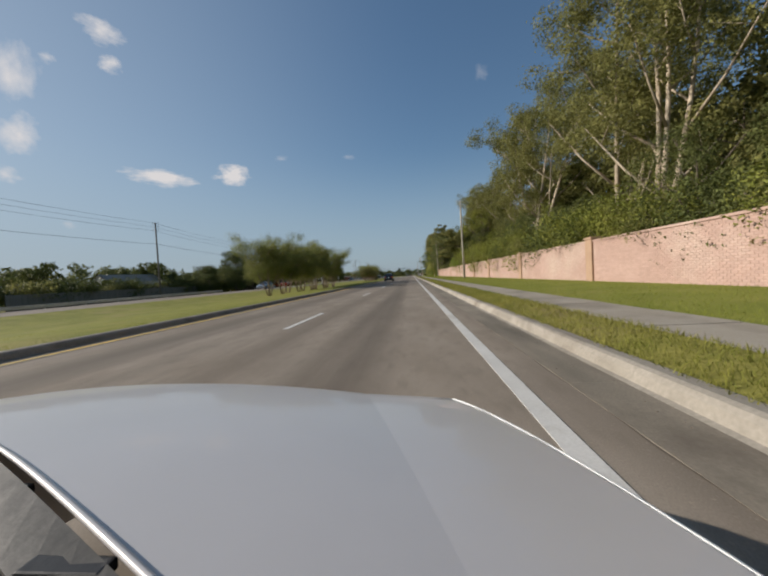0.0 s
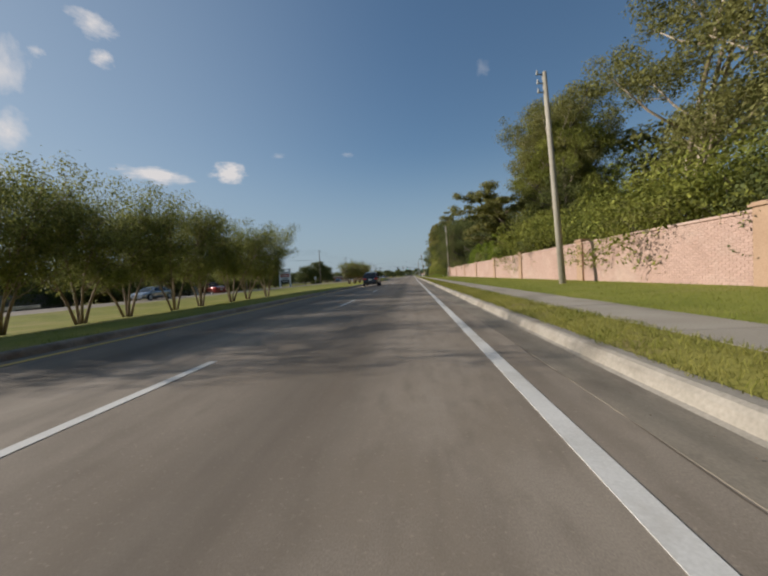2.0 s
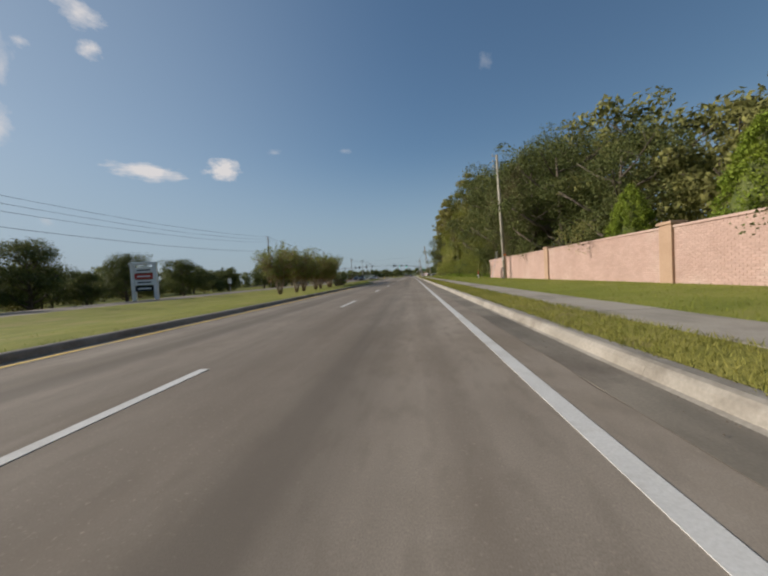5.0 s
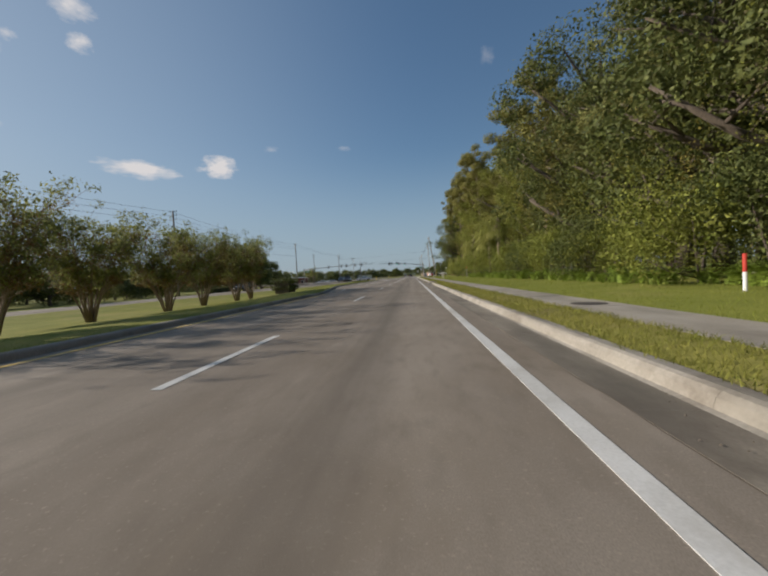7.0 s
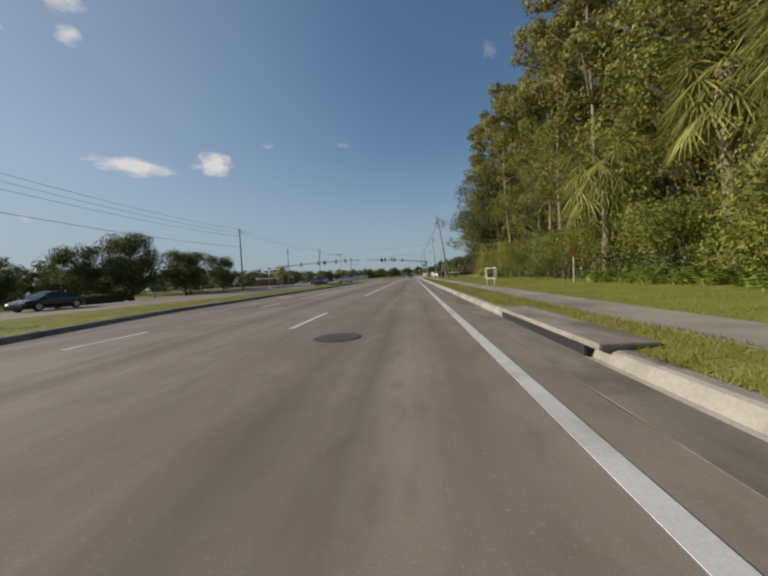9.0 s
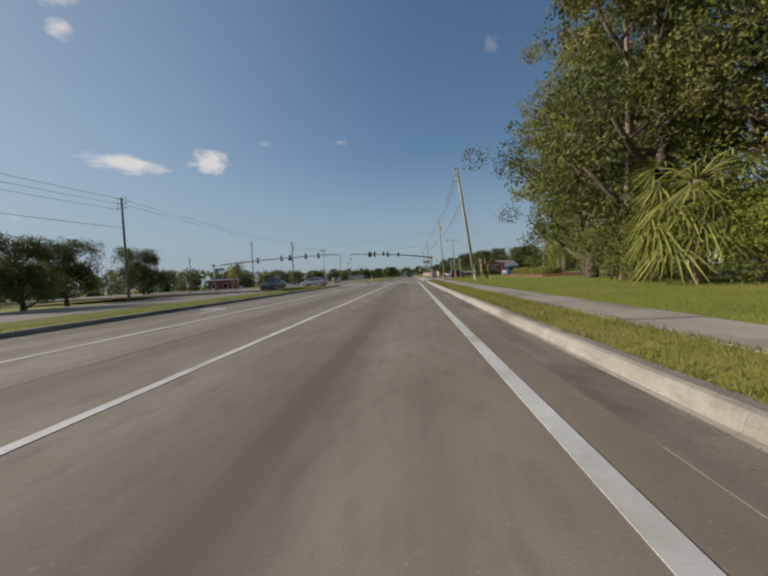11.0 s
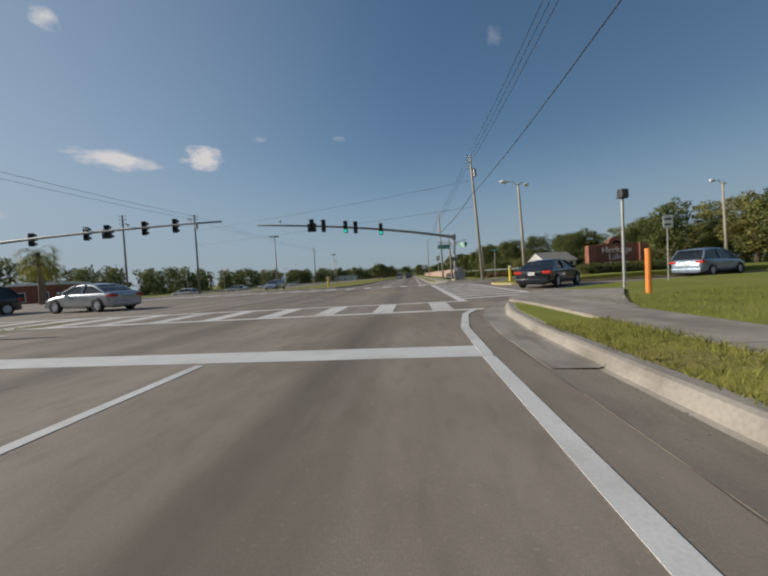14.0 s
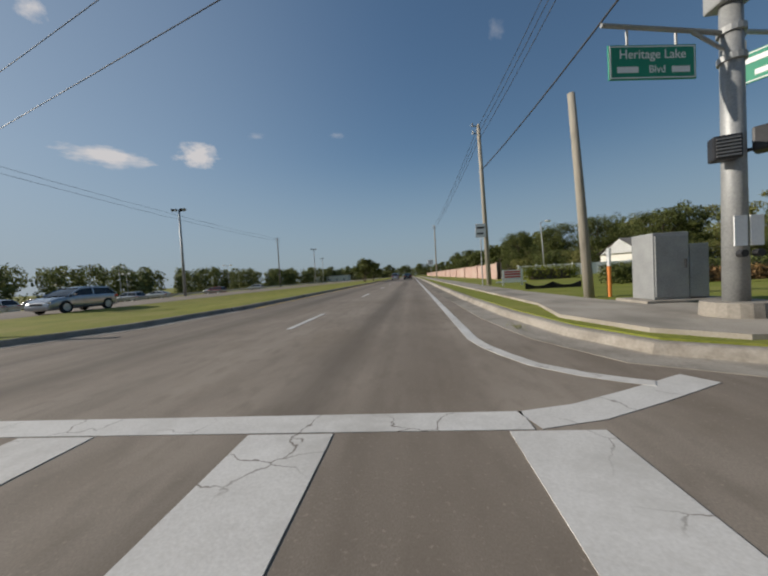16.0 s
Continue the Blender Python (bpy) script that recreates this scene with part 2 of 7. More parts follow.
M_MYRTLE = leaf_material("crepe_myrtle_leaf", (0.14, 0.165, 0.047), (0.26, 0.26, 0.085), 0.5)
M_BROWNBARK = material("mottled_brown_bark", (0.16, 0.115, 0.08), (0.3, 0.235, 0.175), 2.5, 14, 0.9, bump=0.4, stretch=(1, 1, 0.3))
M_DEAD = leaf_material("dead_palm_leaf", (0.3, 0.24, 0.16), (0.48, 0.4, 0.28), 0.25)
M_FERN = leaf_material("fern_leaf", (0.14, 0.2, 0.03), (0.27, 0.34, 0.06), 0.4)
M_RUSSET = leaf_material("russet_leaf", (0.14, 0.08, 0.035), (0.24, 0.15, 0.06), 0.25)
M_WOODS = leaf_material("far_woods_leaf", (0.1, 0.12, 0.042), (0.19, 0.2, 0.075), 0.3)
M_DRYVINE = leaf_material("dry_vine_leaf", (0.1, 0.085, 0.042), (0.17, 0.145, 0.07), 0.25)
M_AUTUMN = leaf_material("yellowing_leaf", (0.25, 0.22, 0.05), (0.36, 0.29, 0.08), 0.4)
M_CEDAR = leaf_material("bright_cedar_leaf", (0.13, 0.19, 0.02), (0.26, 0.31, 0.04), 0.35)
M_PALM = leaf_material("palm_leaf", (0.17, 0.19, 0.04), (0.32, 0.31, 0.09), 0.35)


# ---- mesh helpers ----
def mesh_object(name, verts, faces, mat, parent=None, label="", smooth=False):
    me = bpy.data.meshes.new(name)
    me.from_pydata([tuple(v) for v in verts], [], [tuple(f) for f in faces])
    me.materials.append(mat)
    if smooth:
        me.polygons.foreach_set("use_smooth", [True] * len(me.polygons))
    me.update()
    ob = new(name, me)
    if parent is not None:
        ob.parent = parent
    return tagged(ob, label)


def part(name, bm, mat, parent=None, label="", smooth=False, recalc=True):
    """Links a bmesh as one mesh object under a thing."""
    if recalc:
        bmesh.ops.recalc_face_normals(bm, faces=bm.faces)
    me = bpy.data.meshes.new(name)
    bm.to_mesh(me)
    bm.free()
    me.materials.append(mat)
    if smooth:
        me.polygons.foreach_set("use_smooth", [True] * len(me.polygons))
    ob = new(name, me)
    if parent is not None:
        ob.parent = parent
    return tagged(ob, label)


def empty(name, m, label="", category="", group="", kind=""):
    ob = new(name)
    ob.matrix_world = m
    return tagged(ob, label, category, group, kind)


def box(bm, x0, x1, y0, y1, z0, z1, bevel=0.0):
    r = bmesh.ops.create_cube(bm, size=1, matrix=Matrix.Translation(((x0 + x1) / 2, (y0 + y1) / 2, (z0 + z1) / 2)) @ Matrix.Diagonal((x1 - x0, y1 - y0, z1 - z0, 1)))
    if bevel:
        es = list({e for v in r["verts"] for e in v.link_edges})
        bmesh.ops.bevel(bm, geom=es, offset=bevel, segments=2, affect="EDGES", profile=0.6)


def tube(bm, pts, radii, sides=8, caps=True):
    """A tapered tube through points."""
    rings = []
    pts = [Vector(p) for p in pts]
    for i, p in enumerate(pts):
        d = (pts[min(i + 1, len(pts) - 1)] - pts[max(i - 1, 0)]).normalized()
        a = d.cross(Vector((0.31, 0.95, 0.05))).normalized()
        b = d.cross(a)
        r = radii[i] if isinstance(radii, (list, tuple)) else radii
        rings.append([bm.verts.new(p + r * (math.cos(2 * math.pi * k / sides) * a + math.sin(2 * math.pi * k / sides) * b)) for k in range(sides)])
    for u, v in zip(rings, rings[1:]):
        for k in range(sides):
            bm.faces.new((u[k], u[(k + 1) % sides], v[(k + 1) % sides], v[k]))
    if caps:
        bm.faces.new(rings[0][::-1]), bm.faces.new(rings[-1])


def slab(name, outline, z0, z1, mat, label="", category="", kind="structure", parent=None):
    """A flat slab with the given outline; z1 may be a function of x and y."""
    bm = bmesh.new()
    h = z1 if callable(z1) else (lambda x, y: z1)
    top = [bm.verts.new((x, y, h(x, y))) for x, y in outline]
    low = [bm.verts.new((x, y, z0)) for x, y in outline]
    bm.faces.new(top)
    n = len(top)
    for i in range(n):
        bm.faces.new((top[i], low[i], low[(i + 1) % n], top[(i + 1) % n]))
    bmesh.ops.triangulate(bm, faces=[f for f in bm.faces if len(f.verts) > 4])
    return tagged(part(name, bm, mat, parent), label, category, kind=kind)


def profile(name, xz, ys, mat, label="", category="", kind="structure"):
    """A sheet that follows a cross-section along the road."""
    v = [(x, y, z) for y in ys for x, z in xz]
    n = len(xz)
    f = [(j * n + i, j * n + i + 1, (j + 1) * n + i + 1, (j + 1) * n + i) for j in range(len(ys) - 1) for i in range(n - 1)]
    return tagged(mesh_object(name, v, f, mat), label, category, kind=kind)


# ---- leaves ----
def leaf_cloud(name, centres, radii, count, size, mat, parent, rng, squash=0.75, shell=0.55, long=1.9, droop=0.0):
    """Many small pointed leaves in clumps round the given centres."""
    centres, radii = np.array(centres, float), np.array(radii, float)
    w = radii ** 2 / np.sum(radii ** 2)
    k = rng.choice(len(centres), count, p=w)
    d = rng.normal(size=(count, 3))
    d /= np.linalg.norm(d, axis=1)[:, None]
    r = shell + (1 - shell) * rng.random(count) ** 0.7
    r *= 1 + 0.22 * rng.normal(size=count) * (rng.random(count) > 0.6)
    c = centres[k] + d * (radii[k] * r)[:, None] * np.array((1, 1, squash))
    face = d + 0.55 * rng.normal(size=(count, 3)) + np.array((0, 0, 0.25))
    face /= np.linalg.norm(face, axis=1)[:, None]
    a = np.cross(face, rng.normal(size=(count, 3)))
    a[:, 2] -= droop
    a /= np.linalg.norm(a, axis=1)[:, None]
    b = np.cross(face, a)
    s = size * (0.6 + 0.8 * rng.random(count))[:, None]
    v = np.stack((c - a * s * long / 2 - b * s / 2, c - a * s * long / 2.6 + b * s / 2, c + a * s * long / 2), 1).reshape(-1, 3)
    me = bpy.data.meshes.new(name)
    me.vertices.add(len(v)), me.loops.add(len(v)), me.polygons.add(count)
    me.vertices.foreach_set("co", v.ravel())
    me.loops.foreach_set("vertex_index", np.arange(len(v)))
    me.polygons.foreach_set("loop_start", np.arange(0, len(v), 3))
    me.update()
    me.materials.append(mat)
    ob = new(name, me)
    ob.parent = parent
    return ob


def tree(kind, seed, h, spread, trunk_r, leaf_mat, bark, clumps, leaves, leaf_size, label, category="tree", bare=0.4, stems=1, lean=0.0, squash=0.75, clump_r=0.28, limbs=7, group="", sway=0.16, lift=0.35):
    """A tree: tapered trunk or stems, limbs that fork, and leaf clumps at and between their ends."""
    rng = np.random.default_rng(seed)
    root = empty(kind, pose(0, 0, 0), label, category, group)
    bm = bmesh.new()
    ends = []
    for s in range(stems):
        az = rng.random() * 6.28
        off = 0.0 if stems == 1 else 0.08 + 0.05 * s
        bend = lean + (sway if stems > 1 else 0.03)
        top = h * (0.82 + 0.1 * rng.random())
        pts = []
        for i in range(7):
            u = i / 6
            o = off + bend * top * u ** 1.3
            pts.append((math.cos(az) * o + 0.025 * h * math.sin(3.1 * u + seed), math.sin(az) * o + 0.02 * h * math.cos(2.3 * u + s) - 0.02 * h, top * u - 0.15 * (i == 0)))
        tr = trunk_r / stems ** 0.5
        tube(bm, pts, [tr * (1.25 if i == 0 else 1 - 0.8 * i / 6) for i in range(7)], 8)
        ends.append(Vector(pts[-1]))
        for k in range(max(2, limbs // stems)):
            u = bare + (0.92 - bare) * (k + rng.random() * 0.7) / max(2, limbs // stems)
            j = min(5, int(u * 6))
            p0 = Vector(pts[j]).lerp(Vector(pts[j + 1]), u * 6 - j)
            a = k * 2.4 + rng.random() * 0.8 + s * 1.3
            ln = spread * (0.75 + 0.4 * rng.random()) * (1.05 - 0.6 * max(0, u - 0.5))
            end = p0 + Vector((math.cos(a) * ln, math.sin(a) * ln, ln * (lift + 0.5 * rng.random())))
            mid = p0.lerp(end, 0.5) + Vector((0, 0, -0.08 * ln))
            r0 = tr * (0.62 - 0.4 * u)
            tube(bm, [p0, mid, end], [r0, r0 * 0.7, r0 * 0.3], 6)
            ends.append(end)
            for q in range(2):
                f = mid.lerp(end, 0.2 + 0.4 * q) 
                e2 = f + Vector((rng.normal() * 0.35, rng.normal() * 0.35, 0.3 + 0.3 * rng.random())) * ln * 0.6
                tube(bm, [f, e2], [r0 * 0.4, r0 * 0.12], 5)
                ends.append(e2)
    part("trunk", bm, bark, root, smooth=True)
    cs, rs = [], []
    for i in range(clumps):
        e = ends[i % len(ends)]
        c = np.array(e) + rng.normal(size=3) * spread * 0.2
        c[2] = min(max(c[2], h * bare), h * 0.98)
        cs.append(c)
        rs.append(spread * clump_r * (0.6 + 0.8 * rng.random()))
    leaf_cloud("crown", cs, rs, leaves, leaf_size, leaf_mat, root, rng, squash)
    return root


def put(ob, x, y, z=0.0, turn=0.0, scale=1.0):
    """A copy of a thing that stands at x, y."""
    o = copy_thing(ob, pose(x, y, z, 0, 0, turn))
    o.scale = (scale, scale, scale * (0.95 + 0.1 * ((x * 7 + y * 3) % 1)))
    return o


def drop_source(ob):
    for o in (*ob.children_recursive, ob):
        bpy.data.objects.remove(o)


# ---- ground and road ----
Y0, Y1 = -60, 900
ground = profile("ground", [(-2500, -0.9), (-60, -0.9), (-33, -0.6), (-22, -0.45), (-8, -0.3), (0, -0.3), (9, -0.2), (60, -0.2), (2500, -0.2)],
                 [-2500, -400, -60, 60, 180, 300, 900, 4500], M_GRASS, "wide grassy ground reaching to the horizon", "ground")
def left_edge(y):
    """The road's left kerb: it steps out for the turning lane."""
    return -6.5 - 3.5 * min(max((y - 126) / 20, 0), 1)


def far_edge(y):
    return -23.8 + 5.3 * min(max((y - 130) / 35, 0), 1)


def strip_grid(name, ys, x_of, zs, fr, mat, label, category):
    """A sheet between two lines that wander along the road."""
    xz = []
    for y in ys:
        a, b = x_of(y)
        xz += [(a + f * (b - a), y, z) for f, z in zip(fr, zs)]
    n = len(fr)
    fc = [(j * n + i, j * n + i + 1, (j + 1) * n + i + 1, (j + 1) * n + i) for j in range(len(ys) - 1) for i in range(n - 1)]
    return tagged(mesh_object(name, xz, fc, mat), label, category, kind="structure")


def flat(name, outline, z, mat, label, category):
    return slab(name, outline, z - 0.3, z, mat, label, category)


E_R = 1.4
bay = [(left_edge(y), y) for y in range(206, 124, -4)]
flat("road_approach", [(E_R, -60), (E_R, 206), *bay, (-6.5, -60)], 0, M_ASPHALT, "grey-brown worn asphalt carriageway with a turning lane", "road")
CORNER = [(1.85, 206), (2.05, 208.2), (2.5, 210), (3.3, 211.4), (4.6, 213.3), (6.5, 215.3), (8.8, 216.9), (14.1, 219), (70, 225.4)]
FAR_CORNER = [(70, 240.1), (14, 234.1), (9.2, 233.6), (5.1, 234.05), (3.3, 234.2), (2.55, 234.75), (2.15, 235.95), (1.92, 238.3), (1.85, 243)]
flat("junction", [*CORNER, *FAR_CORNER, (-6.75, 243), (-7.2, 239), (-8.3, 236.8), (-18.0, 236.8), (-19, 239), (-19, 243), (-31, 243), (-33, 238), (-70, 237), (-70, 211), (-33, 209), (-31, 206), (-18.5, 206), (-17.5, 208.4), (-12, 208.6), (-10.6, 208), (-10, 206)], 0, M_ASPHALT, "asphalt crossing of the road and a side street", "road")
flat("road_beyond", [(E_R, 243), (E_R, 900), (-6.75, 900), (-6.75, 243)], 0, M_ASPHALT, "grey asphalt carriageway beyond the crossing", "road")
strip_grid("opposite_road", [-60, 60, 120, 130, 140, 150, 165, 190, 206], lambda y: (far_edge(y) - 0.1, -31), (-0.18, -0.18), (0, 1), M_ASPHALT, "opposite asphalt carriageway beyond the grassy median", "road")
strip_grid("opposite_road_beyond", [243, 300, 900], lambda y: (-19, -31), (-0.1, -0.18), (0, 1), M_ASPHALT, "opposite asphalt carriageway beyond the crossing", "road")
strip_grid("median", [-60, 0, 30, 60, 90, 120, 126, 130, 136, 142, 146, 155, 165, 180, 195, 203, 206], lambda y: (left_edge(y) - 0.14, far_edge(y)), (0.13, 0.12, -0.1, -0.42, -0.4, -0.15), (0, 0.07, 0.28, 0.5, 0.75, 1), M_GRASS, "mown yellow-green grass median with a shallow swale", "median")
strip_grid("median_beyond", [243, 260, 300, 400, 900], lambda y: (-6.9, -19), (0.13, 0.12, -0.05, -0.2, -0.2, -0.05), (0, 0.07, 0.28, 0.5, 0.75, 1), M_GRASS, "mown grass median beyond the crossing", "median")
slab("median_nose", [(-10.15, 206), (-10.7, 207.9), (-12, 208.45), (-17.4, 208.25), (-18.4, 206)], -0.3, 0.11, M_GRASS, "rounded grassy tip of the median", "median")
slab("median_nose_beyond", [(-6.9, 243), (-7.3, 239.2), (-8.4, 236.95), (-17.9, 236.95), (-18.9, 239), (-18.9, 243)], -0.3, 0.11, M_GRASS, "rounded grassy tip of the median beyond the crossing", "median")
YS = list(range(-60, 200, 20)) + [200, 206]
strip_grid("kerb_strip_lawn", YS, lambda y: (2.1, 2.9), (0.125, 0.175, 0.196), (0, 0.5, 1), M_DRYGRASS, "strip of grass between kerb and pavement", "grass strip")
strip_grid("side_lawn", YS, lambda y: (4.1, 60), (0.17, 0.24, 0.28, 0.42, -0.28), (0, 0.05, 0.09, 0.36, 1), M_LAWN, "lawn beyond the pavement, rising gently from the road", "lawn")
slab("corner_lawn", [(2.1, 206), (2.3, 208.2), (2.75, 209.9), (3.5, 211.2), (4.8, 213.1), (6.6, 215), (8.9, 216.6), (14.2, 218.6), (60, 223), (60, 206)], -0.3, lambda x, y: 0.14 + 0.005 * max(0, min(x, 24) - 4) + 0.018 * max(0, min(x, 24) - 14), M_LAWN, "corner lawn beside the side street", "lawn")
strip_grid("far_side_lawn", [243, 260, 300, 400, 900], lambda y: (2.1, 80), (0.14, 0.14, 0.276, 0.36, -0.28), (0, 0.0757, 0.25, 0.36, 1), M_LAWN, "lawn beside the road beyond the crossing", "lawn")
slab("far_corner_lawn", [(2.1, 243), (80, 243), (80, 241), (14, 234.3), (9.2, 233.85), (5.2, 234.3), (3.5, 234.45), (2.8, 235.0), (2.4, 236.2), (2.2, 238.5)], -0.3, lambda x, y: 0.14 + 0.01 * max(0, min(x, 30) - 8), M_LAWN, "corner lawn on the far side of the side street", "lawn")
slab("street_island", [(6.1, 224.8), (6.7, 223.5), (8.4, 222.9), (14, 223.4), (60, 228), (60, 236), (14, 230), (8.4, 228.2), (6.8, 227), (6.2, 226)], -0.3, lambda x, y: 0.15 + 0.03 * max(0, min(x, 20) - 6), M_LAWN, "grassy island in the mouth of the side street", "traffic island")


# ---- kerbs: pieces three metres long ----
def kerb_mesh():
    sec = [(-0.62, -0.3), (-0.62, 0.004), (-0.15, -0.012), (-0.1, 0.0), (-0.075, 0.08), (-0.045, 0.12), (0.0, 0.135), (0.13, 0.13), (0.13, -0.3)]
    v = [(x, y, z) for y in (0.001, 2.999) for x, z in sec]
    n = len(sec)
    f = [(i, i + 1, n + i + 1, n + i) for i in range(n - 1)] + [tuple(range(n))[::-1], tuple(range(n, 2 * n))]
    me = bpy.data.meshes.new("kerb_stone")
    me.from_pydata(v, [], f)
    me.materials.append(M_CONCRETE), me.materials.append(M_GUTTER)
    me.polygons[0].material_index = me.polygons[1].material_index = 1
    return me


def kerb_run(name, me, ys, x_of, flip, label):
    root = empty(name, pose(0, 0, 0), label, "kerb", kind="structure")
    for y in ys:
        o = new("kerb_stone", me)
        o.parent = root
        dx = x_of(y + 3) - x_of(y)
        o.matrix_basis = pose(x_of(y), y, 0, 0, 0, math.degrees(math.atan2(-dx, 3))) if not flip else pose(x_of(y + 3), y + 3, 0, 0, 0, 180 + math.degrees(math.atan2(-dx, 3)))
    return root


KERB = kerb_mesh()


M_YELLOWKERB = material("faded_yellow_kerb", (0.36, 0.27, 0.12), (0.48, 0.37, 0.18), 2, 30, 0.85, bump=0.15, c=(0.3, 0.26, 0.19), place=True)


def sweep_kerb(name, path, label, mat=None):
    """A kerb bent round a corner; the road lies on its left."""
    sec = [(-0.6, -0.3), (-0.6, 0.006), (-0.15, 0.004), (-0.1, 0.012), (-0.075, 0.08), (-0.045, 0.12), (0.0, 0.135), (0.13, 0.13), (0.13, -0.3)]
    p = [Vector((x, y, 0)) for x, y in path]
    v = []
    for i, q in enumerate(p):
        d = (p[min(i + 1, len(p) - 1)] - p[max(i - 1, 0)]).normalized()
        o = Vector((d.y, -d.x, 0))
        v += [q + o * (x + 0.12) + Vector((0, 0, z)) for x, z in sec]
    n = len(sec)
    f = [(j * n + i, j * n + i + 1, (j + 1) * n + i + 1, (j + 1) * n + i) for j in range(len(p) - 1) for i in range(n - 1)]
    return tagged(mesh_object(name, v, f, mat or M_CONCRETE), label, "kerb", kind="structure")


# ---- road markings ----
def mark(name, outline, mat, label, z=0.005):
    return slab(name, outline, z - 0.004, z, mat, label, "road marking", kind="structure")


def line(name, x0, y0, x1, y1, w, mat, label, z=0.005):
    d = Vector((x1 - x0, y1 - y0, 0)).normalized() * w / 2
    return mark(name, [(x0 - d.y, y0 + d.x), (x0 + d.y, y0 - d.x), (x1 + d.y, y1 - d.x), (x1 - d.y, y1 + d.x)], mat, label, z)


def ribbon(name, pts, w, mat, label, z=0.005):
    """A painted line that bends."""
    bm = bmesh.new()
    p = [Vector((x, y, 0)) for x, y in pts]
    rows = []
    for i, q in enumerate(p):
        d = (p[min(i + 1, len(p) - 1)] - p[max(i - 1, 0)]).normalized() * w / 2
        o = Vector((d.y, -d.x, 0))
        rows.append([bm.verts.new(q + o + Vector((0, 0, zz))) for zz in (z - 0.004, z)] + [bm.verts.new(q - o + Vector((0, 0, zz))) for zz in (z, z - 0.004)])
    for a, b in zip(rows, rows[1:]):
        for k in range(3):
            bm.faces.new((a[k], a[k + 1], b[k + 1], b[k]))
    return tagged(part(name, bm, mat), label, "road marking", kind="structure")


line("edge_line", 0.89, -60, 0.89, 204.6, 0.15, M_PAINT, "solid white edge line along the lane")
line("edge_line_beyond", 0.89, 236, 0.89, 900, 0.15, M_PAINT, "solid white edge line beyond the crossing")
line("median_line", -6.02, -60, -6.02, 126, 0.13, M_YELLOW, "faded yellow line beside the median")
line("median_line_beyond", -6.3, 244, -6.3, 900, 0.13, M_YELLOW, "faded yellow line beside the median")
line("lane_line", -2.68, 151.7, -2.68, 204.6, 0.13, M_PAINT, "solid white line between lanes before the crossing")
line("turn_lane_line", -6.3, 152, -6.3, 204.6, 0.13, M_PAINT, "solid white line beside the turning lane")
for y in (-28, -16.5, -4.8, 6.9, 18.4, 30.1, 41.1, 51.5, 62.2, 72.7, 83.6, 94.6, 105.7, 117.2, 128.9, 140.6):
    line("lane_dash", -2.68, y, -2.68, y + 3.0, 0.12, M_PAINT, "white lane dash on the asphalt")
for i in range(0, 12):
    line("lane_dash", -2.6, 237.8 + 10.5 * i, -2.6, 240.6 + 10.5 * i, 0.12, M_PAINT, "white lane dash beyond the crossing")
for y in (131.3, 139.1, 147.0):
    line("turn_lane_dash", -6.3, y, -6.3, y + 1.9, 0.12, M_PAINT, "short white dash at the start of the turning lane")
line("stop_line", -9.7, 205.2, 0.95, 204.9, 0.6, M_PAINT, "broad white stop line across the lanes")
for y in (209.75, 212.45):
    line("crosswalk_border", -30, y, 1.89, y, 0.28, M_OLDPAINT, "white border line of a pedestrian crossing")
for y in (230.6, 233.2):
    line("crosswalk_border", -30, y, 0.75, y, 0.28, M_OLDPAINT, "white border line of a pedestrian crossing")
for x in (1.75, 4.95):
    line("crosswalk_border", x, 212.6 if x < 3 else 213.6, x, 231.6, 0.28, M_OLDPAINT, "white border line of a pedestrian crossing")
for i in range(17):
    x = 0.56 - 1.68 * i
    mark("crosswalk_bar", [(x, 209.9), (x + 0.57, 209.9), (x + 0.57, 212.3), (x, 212.3)], M_OLDPAINT, "broad white crosswalk bar on asphalt")
    mark("crosswalk_bar", [(x + 0.03, 230.76), (x + 0.6, 230.76), (x + 0.6, 233.04), (x + 0.03, 233.04)], M_OLDPAINT, "broad white crosswalk bar on asphalt")
ribbon("crosswalk_border", [(0.76, 233.2), (1.2, 233.32), (1.72, 233.58), (2.4, 233.95)], 0.28, M_OLDPAINT, "white border line of a pedestrian crossing")
for i in range(16):
    y = 213.33 + 1.177 * i
    mark("crosswalk_bar", [(1.9, y), (4.8, y + 1.05), (4.8, y + 1.5), (1.9, y + 0.45)], M_OLDPAINT, "broad white crosswalk bar on asphalt")


# ---- boundary wall ----
WALL_X, WALL_END = 8.4, 109.8
wall = empty("wall_garden", pose(0, 0, 0), "long pink-painted brick garden wall beside the lawn", "wall", kind="structure")
bm = bmesh.new()
box(bm, WALL_X, WALL_X + 0.22, -40, WALL_END, -0.1, 2.08)
part("wall_core", bm, M_MORTAR, wall)
bm = bmesh.new()
box(bm, WALL_X - 0.05, WALL_X + 0.27, -40, WALL_END + 0.04, 2.08, 2.16, 0.015)
part("coping", bm, M_BRICK, wall)
bmesh_pil = bmesh.new()
box(bmesh_pil, -0.1, 0.34, -0.28, 0.28, -0.1, 2.2, 0.01)
pil = part("pilaster", bmesh_pil, M_OCHRE, wall, "ochre-stained brick pilaster")
pil.matrix_basis = pose(WALL_X, 16.6, 0)
bm = bmesh.new()
box(bm, -0.16, 0.4, -0.34, 0.34, 2.2, 2.27, 0.012)
